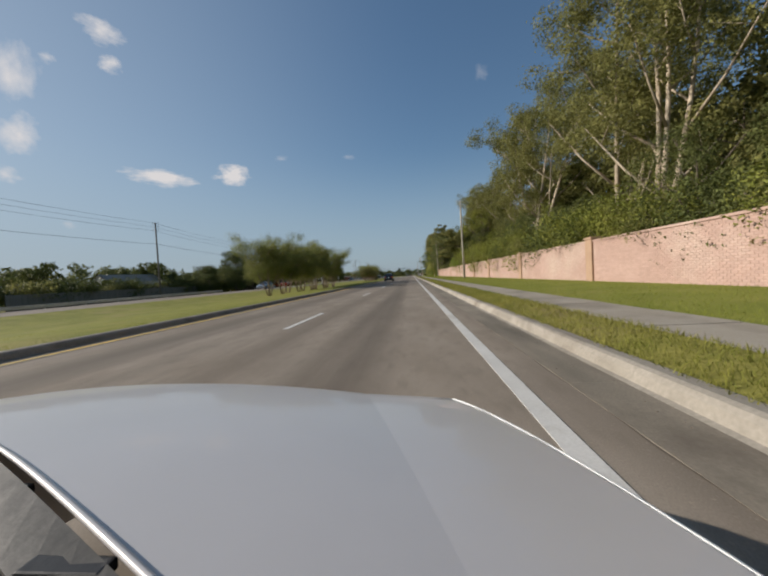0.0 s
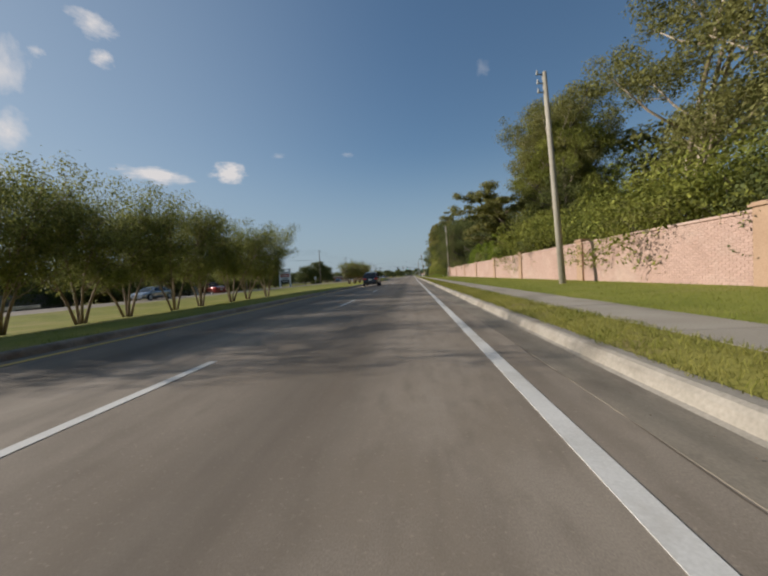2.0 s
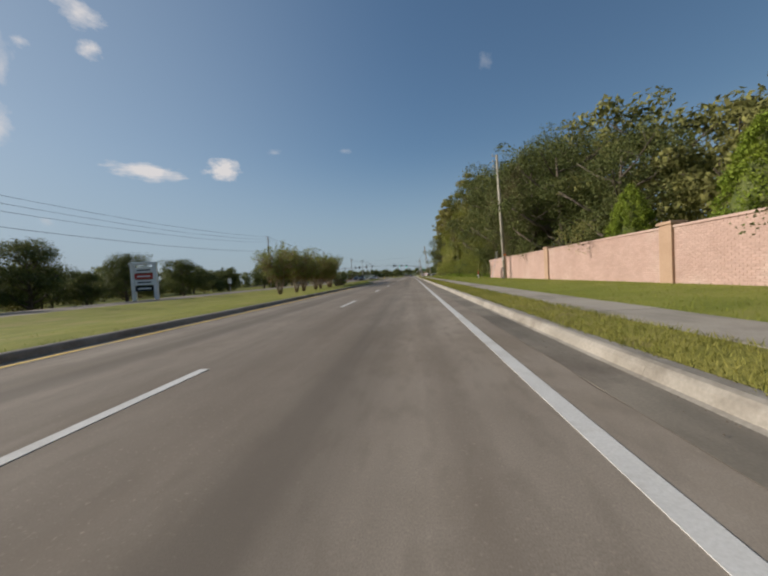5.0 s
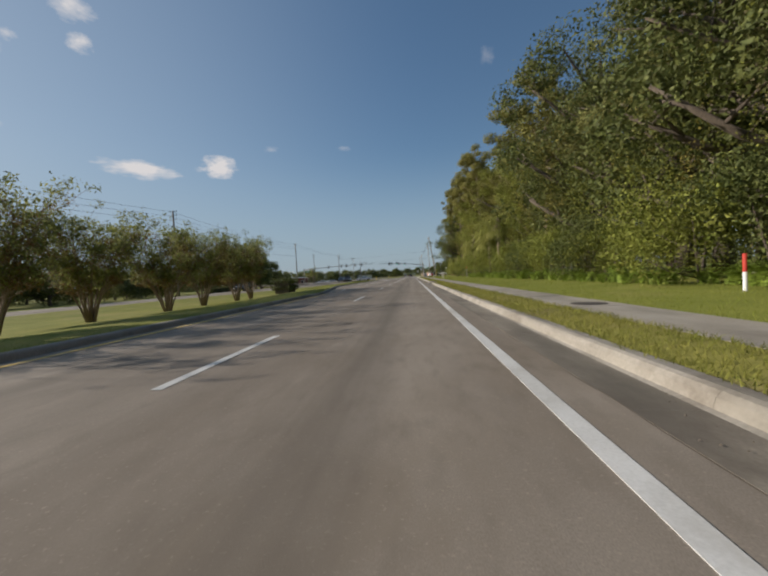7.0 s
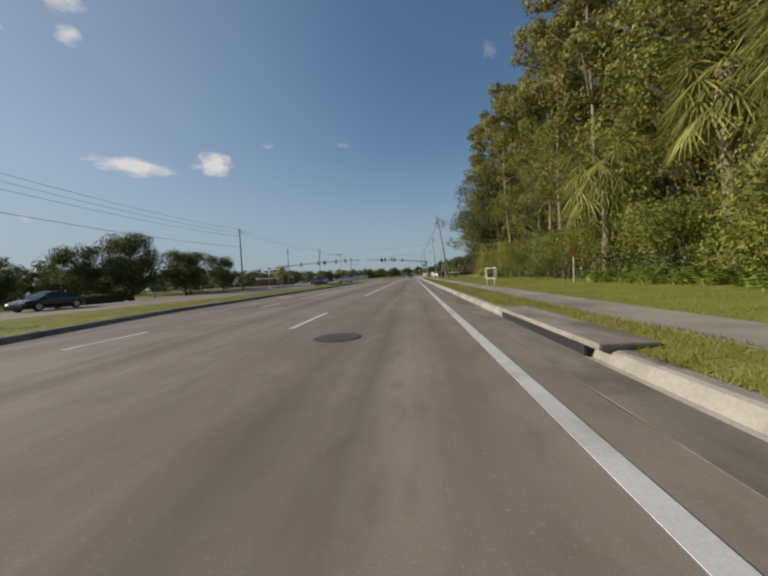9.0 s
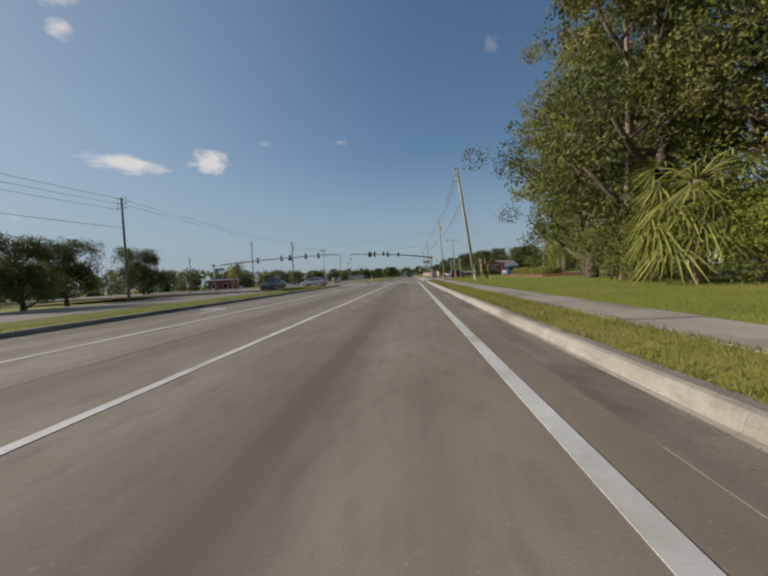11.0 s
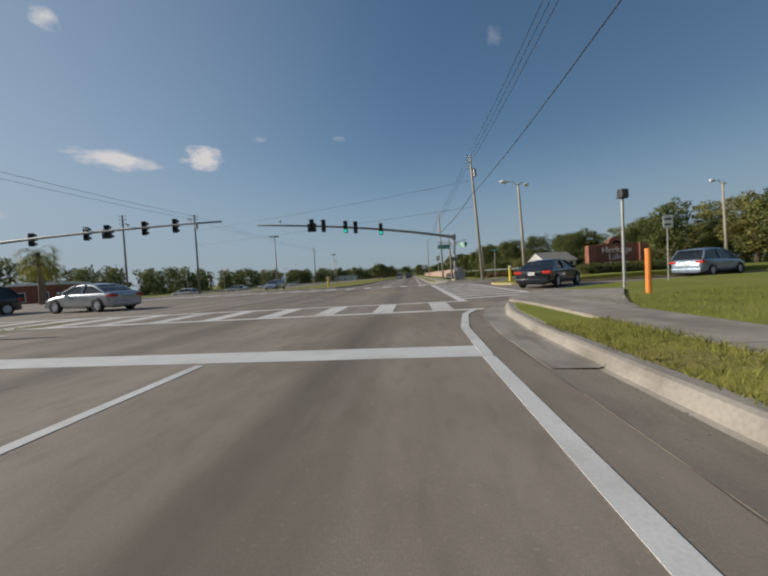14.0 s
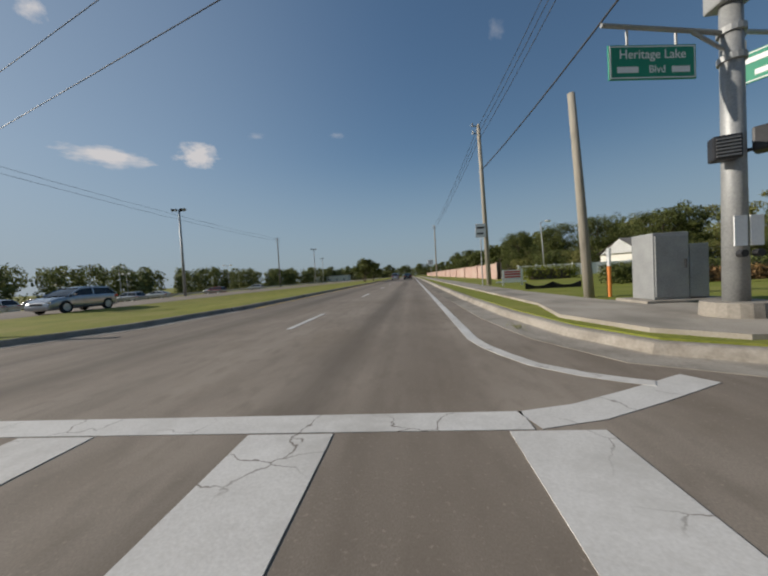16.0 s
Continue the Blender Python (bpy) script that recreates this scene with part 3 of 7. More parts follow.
box(bm, -0.12, 0.36, -0.3, 0.3, 2.27, 2.31, 0.012)
cap = part("pilaster_cap", bm, M_OCHRE, wall)
cap.matrix_basis = pose(WALL_X, 16.6, 0)
for y in (-24, -14, -4, 6.5, 26.8, 37.6, 46.5, 55.8, 64.1, 74, 83.9, 94, 103.5):
    o = pil.copy()
    scene.collection.objects.link(o)
    o.matrix_basis = pose(WALL_X, y, 0)
    o = cap.copy()
    scene.collection.objects.link(o)
    o.matrix_basis = pose(WALL_X, y, 0)


# ---- kerb runs and pavement slabs ----
kerb_run("kerb_right", KERB, range(-60, 204, 3), lambda y: 1.95, False, "pale worn concrete kerb and gutter")
kerb_run("kerb_right_beyond", KERB, range(243, 390, 3), lambda y: 1.95, False, "pale worn concrete kerb and gutter")
kerb_run("kerb_median", KERB, range(-60, 204, 3), lambda y: left_edge(y) + 0.02, True, "concrete kerb along the median")
kerb_run("kerb_median_beyond", KERB, range(243, 390, 3), lambda y: -6.73, True, "concrete kerb along the median")
sweep_kerb("kerb_corner", [(1.83, 204), (1.86, 206), (2.05, 208.2), (2.5, 210), (3.3, 211.4), (4.6, 213.3), (6.5, 215.3), (8.8, 216.9), (14.1, 219), (70, 225.4)], "rounded concrete kerb at the street corner")
sweep_kerb("kerb_far_corner", [(70, 240.1), (14, 234.1), (9.2, 233.6), (5.1, 234.05), (3.3, 234.2), (2.55, 234.75), (2.15, 235.95), (1.92, 238.3), (1.83, 243)], "rounded concrete kerb at the far street corner")
sweep_kerb("kerb_island", [(60, 236.2), (14, 230.2), (8.4, 228.4), (6.7, 227.2), (6.05, 226), (5.95, 224.8), (6.6, 223.4), (8.4, 222.75), (14, 223.2), (60, 227.8)], "faded yellow concrete kerb round the street island", M_YELLOWKERB)
sweep_kerb("kerb_median_nose", [(-18.5, 206), (-17.5, 208.4), (-12, 208.6), (-10.6, 208), (-10, 206), (-9.98, 204)], "concrete kerb round the tip of the median")
sweep_kerb("kerb_median_nose_beyond", [(-6.73, 243), (-7.15, 239.1), (-8.3, 236.8), (-18, 236.8), (-19, 239), (-19, 243)], "concrete kerb round the tip of the median")

bm = bmesh.new()
box(bm, 0, 1.2, 0.006, 1.494, -0.1, 0.2, 0.008)
slab_mesh = bpy.data.meshes.new("pavement_slab")
bm.to_mesh(slab_mesh), bm.free()
slab_mesh.materials.append(M_SIDEWALK)
pavement = empty("pavement", pose(0, 0, 0), "grey concrete pavement in square slabs", "pavement", kind="structure")
for i in range(-14, 138):
    o = new("paving_slab", slab_mesh)
    o.parent = pavement
    o.matrix_basis = pose(2.9, i * 1.5, 0.004 * math.sin(i * 2.7))
pavement_far = empty("pavement_beyond", pose(0, 0, 0), "grey concrete pavement beyond the crossing", "pavement", kind="structure")
for i in range(162, 260):
    o = new("paving_slab", slab_mesh)
    o.parent = pavement_far
    o.matrix_basis = pose(2.9, i * 1.5 + 0.3, 0.004 * math.sin(i * 2.7))
slab("corner_pavement", [(2.9, 207), (4.1, 207), (4.6, 208.2), (5.7, 210.2), (6.9, 212.2), (5.6, 212.7), (4.65, 213.05), (4.36, 213.12), (3.62, 212.05), (3.02, 211.15), (2.66, 210.1), (2.86, 208.9)], -0.1, lambda x, y: 0.2 + 0.005 * max(0, min(x, 24) - 4) + 0.018 * max(0, min(x, 24) - 14), M_SIDEWALK, "broad concrete corner pavement against the kerb", "pavement")
slab("far_corner_pavement", [(2.5, 236.9), (2.9, 235.3), (3.5, 234.7), (9.2, 234.1), (14, 234.6), (14, 236.2), (9, 235.9), (5.8, 236.8), (4.4, 239), (4.1, 243.3), (2.9, 243.3), (2.9, 239)], -0.1, 0.2, M_SIDEWALK, "broad concrete corner pavement with a ramp", "pavement")

# ---- further markings ----
ribbon("edge_line_bend", [(0.89, 236), (0.95, 235.5), (1.09, 234.97), (1.26, 234.51), (1.56, 234.14), (1.8, 233.95), (1.98, 233.84)], 0.15, M_OLDPAINT, "white edge line bending at the crossing", 0.009)
ribbon("edge_line_bend", [(0.89, 204.7), (0.95, 206.8), (1.25, 208.7), (1.6, 209.6)], 0.15, M_PAINT, "white edge line bending at the crossing", 0.009)
pts = [(5.0, 214.9), (5.9, 216.2), (7.4, 217.6), (9.2, 218.6), (14, 220.2)]
ribbon("side_street_line", pts, 0.12, M_PAINT, "white line bending into the side street", 0.009)
for i in range(6):
    x, y = -7.53 + 1.42 * i, 222.2 + 0.19 * i + 0.028 * i * i
    line("guide_dash", x, y, x + 0.68, y + 0.16 + 0.02 * i, 0.1, M_YELLOW, "faded yellow guide dash in the crossing", 0.009)
for x0, y0, x1, y1 in ((-5.54, 224.55, -4.77, 223.86), (-4.06, 223.33, -3.35, 222.78), (-2.71, 222.42, -1.85, 221.81), (-1.27, 221.48, -0.53, 221.22), (0.21, 220.94, 0.91, 220.87), (5.13, 221.67, 5.81, 222.04)):
    line("guide_dash", x0, y0, x1, y1, 0.1, M_YELLOW, "faded yellow guide dash in the crossing", 0.009)


def arrow(y, label):
    mark("turn_arrow", [(-8.0, y), (-7.85, y), (-7.85, y + 1.6), (-8.1, y + 1.95), (-8.55, y + 2.05), (-8.55, y + 2.35), (-9.2, y + 1.85), (-8.55, y + 1.4), (-8.55, y + 1.75), (-8.15, y + 1.65), (-8.0, y + 1.4)], M_PAINT, label)


for y in (153.5, 172, 193):
    arrow(y, "white left-turn arrow on the turning lane")


M_IRON = material("rusty_iron", (0.05, 0.042, 0.036), (0.09, 0.075, 0.062), 8, 60, 0.75, bump=0.4)


def disc_cover(x, y, z, r, label):
    root = empty("manhole_cover", pose(x, y, z), label, "manhole cover")
    bm = bmesh.new()
    bmesh.ops.create_cone(bm, cap_ends=True, segments=28, radius1=r, radius2=r, depth=0.012)
    part("lid", bm, M_IRON, root)
    bm = bmesh.new()
    for k in range(28):
        a, b = 2 * math.pi * k / 28, 2 * math.pi * (k + 1) / 28
        q = [bm.verts.new((rr * math.cos(t), rr * math.sin(t), zz)) for rr, t, zz in ((r, a, 0.005), (r, b, 0.005), (r + 0.05, b, 0.002), (r + 0.05, a, 0.002))]
        bm.faces.new(q)
    part("rim", bm, M_IRON, root)
    return root


disc_cover(-1.4, 139.3, 0.006, 0.36, "dark iron manhole cover set in the asphalt")
disc_cover(3.55, 110, 0.206, 0.3, "dark iron manhole cover set in the pavement")
disc_cover(3.6, 153.2, 0.206, 0.3, "dark iron manhole cover set in the pavement")

# kerb inlet of the storm drain
inlet = empty("storm_drain_inlet", pose(1.9, 139.2, 0), "stained concrete storm drain inlet in the kerb", "drain")
bm = bmesh.new()
box(bm, -0.14, 0.46, -2.0, 2.0, 0.13, 0.205, 0.025)
part("cover_slab", bm, M_CONCRETE, inlet)
# no hollow is cut: a solid black bar stands in for the inlet's shade
bm = bmesh.new()
box(bm, -0.135, -0.1, -1.7, 1.7, 0.012, 0.126)
part("dark_opening", bm, M_BLACK, inlet)

# ---- wall bricks ----
def brick_rows():
    out = []
    row = 0
    z = 0.2
    while z < 2.05:
        y = -10 + (0.105 if row % 2 else 0)
        while y < WALL_END - 0.22:
            out.append((y, z))
            y += 0.21
        z += 0.078
        row += 1
    return out


BX, BL, BH = 0.009, 0.2, 0.068
v, f, near = [], [], []
for y, z in brick_rows():
    if 45 < y < 47.6 and len(near) < 300:
        near.append((y, z))
        continue
    n = len(v)
    e = 0.005
    v += [(WALL_X + 0.004, y, z), (WALL_X + 0.004, y + BL, z), (WALL_X + 0.004, y + BL, z + BH), (WALL_X + 0.004, y, z + BH),
          (WALL_X - BX, y + e, z + e), (WALL_X - BX, y + BL - e, z + e), (WALL_X - BX, y + BL - e, z + BH - e), (WALL_X - BX, y + e, z + BH - e)]
    f += [(n + 4, n + 7, n + 6, n + 5), (n, n + 4, n + 5, n + 1), (n + 1, n + 5, n + 6, n + 2), (n + 2, n + 6, n + 7, n + 3), (n + 3, n + 7, n + 4, n)]
tagged(mesh_object("brickwork", v, f, M_BRICK, wall), kind="stuff")
bv = [(0.004, 0, 0), (0.004, BL, 0), (0.004, BL, BH), (0.004, 0, BH), (-BX, 0.006, 0.006), (-BX, BL - 0.006, 0.006), (-BX, BL - 0.006, BH - 0.006), (-BX, 0.006, BH - 0.006)]
bme = bpy.data.meshes.new("brick")
bme.from_pydata(bv, [], [(4, 7, 6, 5), (0, 4, 5, 1), (1, 5, 6, 2), (2, 6, 7, 3), (3, 7, 4, 0)])
bme.materials.append(M_BRICK)
for y, z in near:
    o = new("brick", bme)
    o.parent = wall
    o.matrix_basis = pose(WALL_X, y, z)

# ---- vegetation ----
EUC = [tree("eucalyptus_tree", 11 + i, 20, 3.4, 0.29, M_EUC, M_BARK, 190, 40000, 0.085, "tall pale-barked tree with forked stems behind the wall", limbs=16, stems=2 + i, sway=0.22, lift=0.9, bare=0.2, clump_r=0.24) for i in range(2)]
OAK = [tree("oak_tree", 31 + i, 13, 4.2, 0.36, M_OAK, M_DARKBARK, 120, 20000, 0.097, "dense dark green broadleaf tree", limbs=14, bare=0.1, clump_r=0.235) for i in range(2)]
VINE = [tree("vine_covered_tree", 51 + i, 15, 3.2, 0.34, (M_VINE, M_PINE, M_EUC)[i], M_DARKBARK, 170, 38000, 0.072, "tall tree hung with green and yellow vines", limbs=16, bare=0.2, clump_r=0.2) for i in range(3)]


def crepe_myrtle(seed, h, spread, stems, low, leaves, size, label, group, dry=0, fluff=0.08):
    """Stems that fan up like a vase, forking into fine twigs with leaf tufts and upright shoots at their ends."""
    g = np.random.default_rng(seed)
    root = empty("crepe_myrtle", pose(0, 0, 0), label, "tree", group)
    bm = bmesh.new()
    cs, rs, inner = [], [], []
    for k in range(stems):
        az = 6.283 * k / stems + 0.5 * g.random()
        out = spread * (0.35 + 0.5 * g.random())
        top = h * (0.68 + 0.14 * g.random())
        at = lambda u: Vector((math.cos(az + 0.25 * u) * (0.1 + out * u ** 1.2), math.sin(az + 0.25 * u) * (0.1 + out * u ** 1.2), top * u - 0.1 * (u == 0)))
        r0 = 0.055 if stems < 7 else 0.042
        tube(bm, [at(u) for u in (0, 0.2, 0.4, 0.6, 0.8, 1)], [r0 * 1.25, r0, r0 * 0.85, r0 * 0.65, r0 * 0.45, r0 * 0.25], 6)
        for j in range(8):
            u = low + (0.98 - low) * (j + g.random()) / 8
            p = at(u)
            a = az + g.normal() * 0.9
            ln = spread * (0.3 + 0.3 * g.random())
            e = p + Vector((math.cos(a) * ln, math.sin(a) * ln, ln * (0.5 + 0.7 * g.random())))
            tube(bm, [p, p.lerp(e, 0.5) + Vector((0, 0, -0.05)), e], [r0 * 0.4, r0 * 0.28, r0 * 0.14], 4)
            inner.append(p.lerp(e, 0.6))
            for q in range(4):
                f = p.lerp(e, 0.3 + 0.22 * q)
                t = f + Vector((g.normal() * 0.3, g.normal() * 0.3, 0.15 + 0.5 * g.random())) * ln
                tube(bm, [f, t], [r0 * 0.16, r0 * 0.07], 3)
                cs.append(t), rs.append(spread * (fluff + 0.11 * g.random()))
                if g.random() < 0.22:
                    for w in range(3):
                        cs.append(t + Vector((0.05 * g.normal(), 0.05 * g.normal(), 0.16 + 0.17 * w)))
                        rs.append(0.14 - 0.03 * w)
    part("stem_clump", bm, M_BROWNBARK, root, smooth=True)
    cut = h * low * 1.05
    keep = [i for i, c in enumerate(cs) if c[2] > cut]
    leaf_cloud("crown", [cs[i] for i in keep], [rs[i] for i in keep], leaves, size, M_MYRTLE, root, g, 0.8, 0.25, 2.1)
    if dry:
        leaf_cloud("dry_leaves", inner, [0.35] * len(inner), dry, size * 0.75, M_RUSSET, root, g, 0.9, 0.2, 2.0)
    return root


MYR = [crepe_myrtle(71 + i, 5.7, 2.8, 4, 0.26, 28000, 0.05, "multi-stemmed crepe myrtle with a broad airy green crown", "median tree row", 0, 0.2) for i in range(3)]
BUSH = [crepe_myrtle(81 + i, 5.2, 2.1, 12, 0.28, 11500, 0.06, "vase-shaped crepe myrtle, twiggy below and leafy on top", "far median tree row", 5000, 0.1) for i in range(2)]
BACK = [tree("oak_tree", 151 + i, 13, 4.4, 0.36, (M_OAK, M_EUC)[i], M_DARKBARK, 90, 6500, 0.27, "dense dark green broadleaf tree", limbs=12, bare=0.06, clump_r=0.28) for i in range(2)]
PINE = [tree("pine_tree", 91 + i, 22, 2.4, 0.16, M_PINE, M_BROWNBARK, 46, 12000, 0.12, "tall slender pine with a bare trunk", limbs=14, bare=0.5, clump_r=0.3) for i in range(2)]
LOTOAK = tree("oak_tree", 191, 12.5, 3.9, 0.36, M_OAK, M_DARKBARK, 190, 19000, 0.17, "dense rounded dark oak beyond the opposite road", limbs=18, bare=0.04, clump_r=0.3, squash=0.9)
FAR = [tree("distant_tree", 111 + i, 8, 3.4, 0.2, M_OAK, M_DARKBARK, 50, 1900, 0.38, "dark green broadleaf tree in the distance", limbs=8, bare=0.06, clump_r=0.33) for i in range(3)]


def leaning_tree(seed):
    """A dark tree whose limbs reach out over the wall and the pavement in flat, drooping layers."""
    g = np.random.default_rng(seed)
    root = empty("leaning_tree", pose(0, 0, 0), "dark green tree leaning out over the garden wall", "tree")
    bm = bmesh.new()
    tube(bm, [(0, 0, -0.2), (-0.2, 0, 1.6), (-0.8, 0.1, 3.4), (-1.7, 0.2, 5.2), (-2.6, 0.2, 7.0)], [0.34, 0.28, 0.23, 0.17, 0.08], 9)
    cs, rs = [], []
    for k in range(22):
        u = 0.3 + 0.68 * k / 22
        p = Vector((-2.6 * u ** 1.4, 0.2 * u, 7.0 * u))
        a = math.pi + g.normal() * 0.75 if k % 3 else g.random() * 6.28
        ln = (4.6 if k % 3 else 2.6) * (0.65 + 0.5 * g.random()) * (1.1 - 0.35 * u)
        e = p + Vector((math.cos(a) * ln, math.sin(a) * ln, ln * (0.1 + 0.45 * g.random())))
        m = p.lerp(e, 0.5) + Vector((0, 0, 0.12 * ln))
        tube(bm, [p, m, e], [0.085, 0.05, 0.015], 5)
        for q in range(9):
            v = 0.3 + 0.7 * q / 8
            c = (p.lerp(m, v * 2) if v < 0.5 else m.lerp(e, v * 2 - 1)) + Vector((g.normal() * 0.35, g.normal() * 0.35, g.normal() * 0.12))
            cs.append(c), rs.append(0.3 + 0.3 * g.random())
    part("trunk", bm, M_DARKBARK, root, smooth=True)
    leaf_cloud("crown", cs, rs, 24000, 0.075, M_EUC, root, g, 0.55, 0.2, 2.2)
    return root


SPREAD = leaning_tree(171)


def cedar(seed, h, r0):
    """A cone of fine upright sprays on a short trunk."""
    root = empty("cedar_tree", pose(0, 0, 0), "bright yellow-green conical cedar behind the wall", "tree")
    g = np.random.default_rng(seed)
    bm = bmesh.new()
    tube(bm, [(0, 0, -0.2), (0.03, 0, h * 0.5), (0, 0, h * 0.9)], [0.14, 0.09, 0.02], 8)
    part("trunk", bm, M_DARKBARK, root, smooth=True)
    cs, rs = [], []
    for i in range(300):
        u = g.random() ** 1.25
        a, rad = g.random() * 6.28, r0 * min(1, 0.75 + 2 * u) * (1 - u) ** 0.55 * (0.72 + 0.22 * g.random())
        cs.append((rad * math.cos(a), rad * math.sin(a), 0.35 + (h - 0.6) * u))
        rs.append(0.2 + 0.2 * g.random() * (1 - u))
    bm = bmesh.new()
    tube(bm, [(0, 0, 0.3), (0, 0, h * 0.25), (0, 0, h * 0.6), (0, 0, h * 0.88)], [r0 * 0.5, r0 * 0.62, r0 * 0.36, 0.04], 10)
    part("inner_foliage", bm, M_OAK, root)
    leaf_cloud("crown", cs, rs, 26000, 0.055, M_CEDAR, root, g, 1.6, 0.3, 2.0)
    return root


CEDAR = cedar(131, 6.2, 2.1)
SHRUB = [tree("shrub", 141 + i, 3.0, 1.6, 0.07, M_VINE if i else M_OAK, M_DARKBARK, 56, 9000, 0.056, "leafy green shrub at the edge of the trees" if i else "dense dark green shrub behind the wall", "shrub", limbs=8, bare=0.05, clump_r=0.42, stems=3) for i in range(2)]
rng = random.Random(5)
for i, (x, y, s) in enumerate([(13.5, -8, 1), (12.5, 4, 1.0), (17, 10, 1.05), (11.8, 17, .95), (14.5, 24, 1.0), (18, 30, 1.05), (12.4, 34, .95), (15, 41, 1.0), (19, 44, 1.05), (13.3, 46.5, 0.9), (12.8, 63, 0.85), (16, 66, 0.85), (14, 59, 0.8)]):
    put(EUC[i % 2], x, y, 0.25, rng.random() * 360, s)
for i, (x, y, s) in enumerate([(11.2, 0, .42), (10.8, 9, .4), (11.4, 14, .42), (11, 21, .4), (11.2, 27, .42), (11, 32, .45), (11.7, 38, .5), (11.4, 57, .6), (12, 61.5, .62), (20, 20, 1), (20, 36, 1), (21, 56, .9), (13, 95, .75), (12, 101, .9), (12, 107, 1.0), (11.6, 112.5, 1.0), (16, 108, 1.25), (22, 72, .75), (22, 86, .75), (18, 99, 1.0)]):
    put(OAK[i % 2] if x < 17 else BACK[i % 2], x, y, 0.2, rng.random() * 360, s)
for i in range(18):
    y = 115 + i * 3.5
    put((OAK[i % 2] if i in (0, 2, 3, 5, 17) else VINE[(0, 2, 1)[i % 3]]), 12.3 + 1.1 * (i % 3), y, 0.2, rng.random() * 360, 0.95 + 0.25 * rng.random())
for i in range(8):
    put(BACK[i % 2], 18 + rng.random() * 5, 118 + i * 8, 0.2, rng.random() * 360, 1.3)
for x, y, s in [(11.4, 177.5, 1.05), (12.2, 181, 1.1), (11.6, 184, 0.85)]:
    put(VINE[int(y) % 3], x, y, 0.2, y * 29, s)
put(OAK[0], 10.4, 180.5, 0.2, 70, 0.85)
put(OAK[1], 10.0, 174.6, 0.2, 20, 0.95)
for x, y, s in [(11, 132, .9), (9.6, 152.6, .95), (10.5, 157, 1), (11, 163, 1), (10, 168, .95), (9.5, 176, .95), (12, 172, 1.05), (13, 146, 1.1), (20, 89, .6), (22, 93, .62)]:
    put(PINE[int(y) % 2], x, y, 0.2, rng.random() * 360, s)
for i in range(30):
    put(SHRUB[1 if i % 4 else 0], 8.6 + 0.9 * rng.random(), 111.5 + i * 2.25, 0.2, rng.random() * 360, 0.6 + 0.4 * rng.random())
for i in range(26):
    put(SHRUB[i % 5 != 2], 10.6 + 0.7 * rng.random(), -6 + i * 2.6, 0.3, rng.random() * 360, 0.95 + 0.45 * rng.random())
for i in range(5):
    put(BACK[i % 2], 22 + 3 * rng.random(), -4 + i * 11, 0.3, rng.random() * 360, 0.9 + 0.25 * rng.random())
for x, y, s in [(15, 75, 0.56), (16, 80, 0.6), (15.5, 85, 0.56), (17, 91, 0.66)]:
    put(BACK[int(y) % 2], x, y, 0.25, y * 23, s)
for x, y, s in [(10.6, 69.5, 1.05), (10.5, 77, 0.82), (10.6, 83, 0.85), (11, 90, .8)]:
    put(CEDAR, x, y, 0.25, y * 31, s)
for i, y in enumerate((34.4, 37.1, 39.8, 42.5, 45.4, 48.4, 51.6, 55, 58.4, 61.7)):
    put(MYR[i % 3], -15 + 0.4 * (i % 2), y, -0.45, 77 * i, 1.04)
for i, y in enumerate((108.8, 113, 117, 121.4, 125.5, 129.4, 132.6)):
    put(BUSH[i % 2], -15 + 0.4 * (i % 2), y, -0.45, 50 * i, 1.03)
for i in range(24):
    put(FAR[i % 3], -64 - 16 * rng.random(), -10 + i * 8, -0.9, rng.random() * 360, 0.7 + 0.25 * rng.random())
for i in range(14):
    put(FAR[i % 3], -49 - 4 * rng.random(), 22 + i * 4.2, -0.7, rng.random() * 360, 0.78 if i == 10 else 0.36 + 0.14 * rng.random())
for x, y, s in [(-45, 84, 0.8), (-43, 182, 0.82), (-48, 178, 0.66), (-42, 193, 0.66), (-48, 203, 0.72), (-50, 219, 0.74), (-49, 189, 0.6), (-40, 104, .6), (-42, 118, .55), (-43, 132, .55)]:
    put(LOTOAK, x, y, -0.7, y * 13, s * 1.02)
for x, y, s in [(-40, 74, .46), (-39, 80, .52), (-40, 86.5, .5), (-39, 93, .5), (-40.5, 99, .42), (-44, 70, .5), (-43.5, 90, .56), (-42, 67, .34), (-41, 111, .36)]:
    put(LOTOAK, x, y, -0.7, y * 19, s)
for x, y, s in [(-60, 160, .62), (-62, 168, .55), (-59, 176, .6), (-64, 184, .55), (-58, 152, .6), (-62, 144, .55), (-57, 136, .5)]:
    put(BACK[int(y) % 2], x, y, -0.8, y * 13, s)
for i in range(14):
    put(FAR[i % 3], -90 + i * 14 + 3 * rng.random(), 520 - abs(i - 6) * 12 + 30 * rng.random(), -0.9, rng.random() * 360, 1.3)
for i in range(30):
    put(BACK[i % 2] if i < 12 else FAR[i % 3], (42 if i < 12 else 27) + 9 * rng.random() + (i % 2) * 6, 246 + i * 7, 0.3, rng.random() * 360, (0.74 if i < 12 else 1.16) + 0.12 * rng.random())
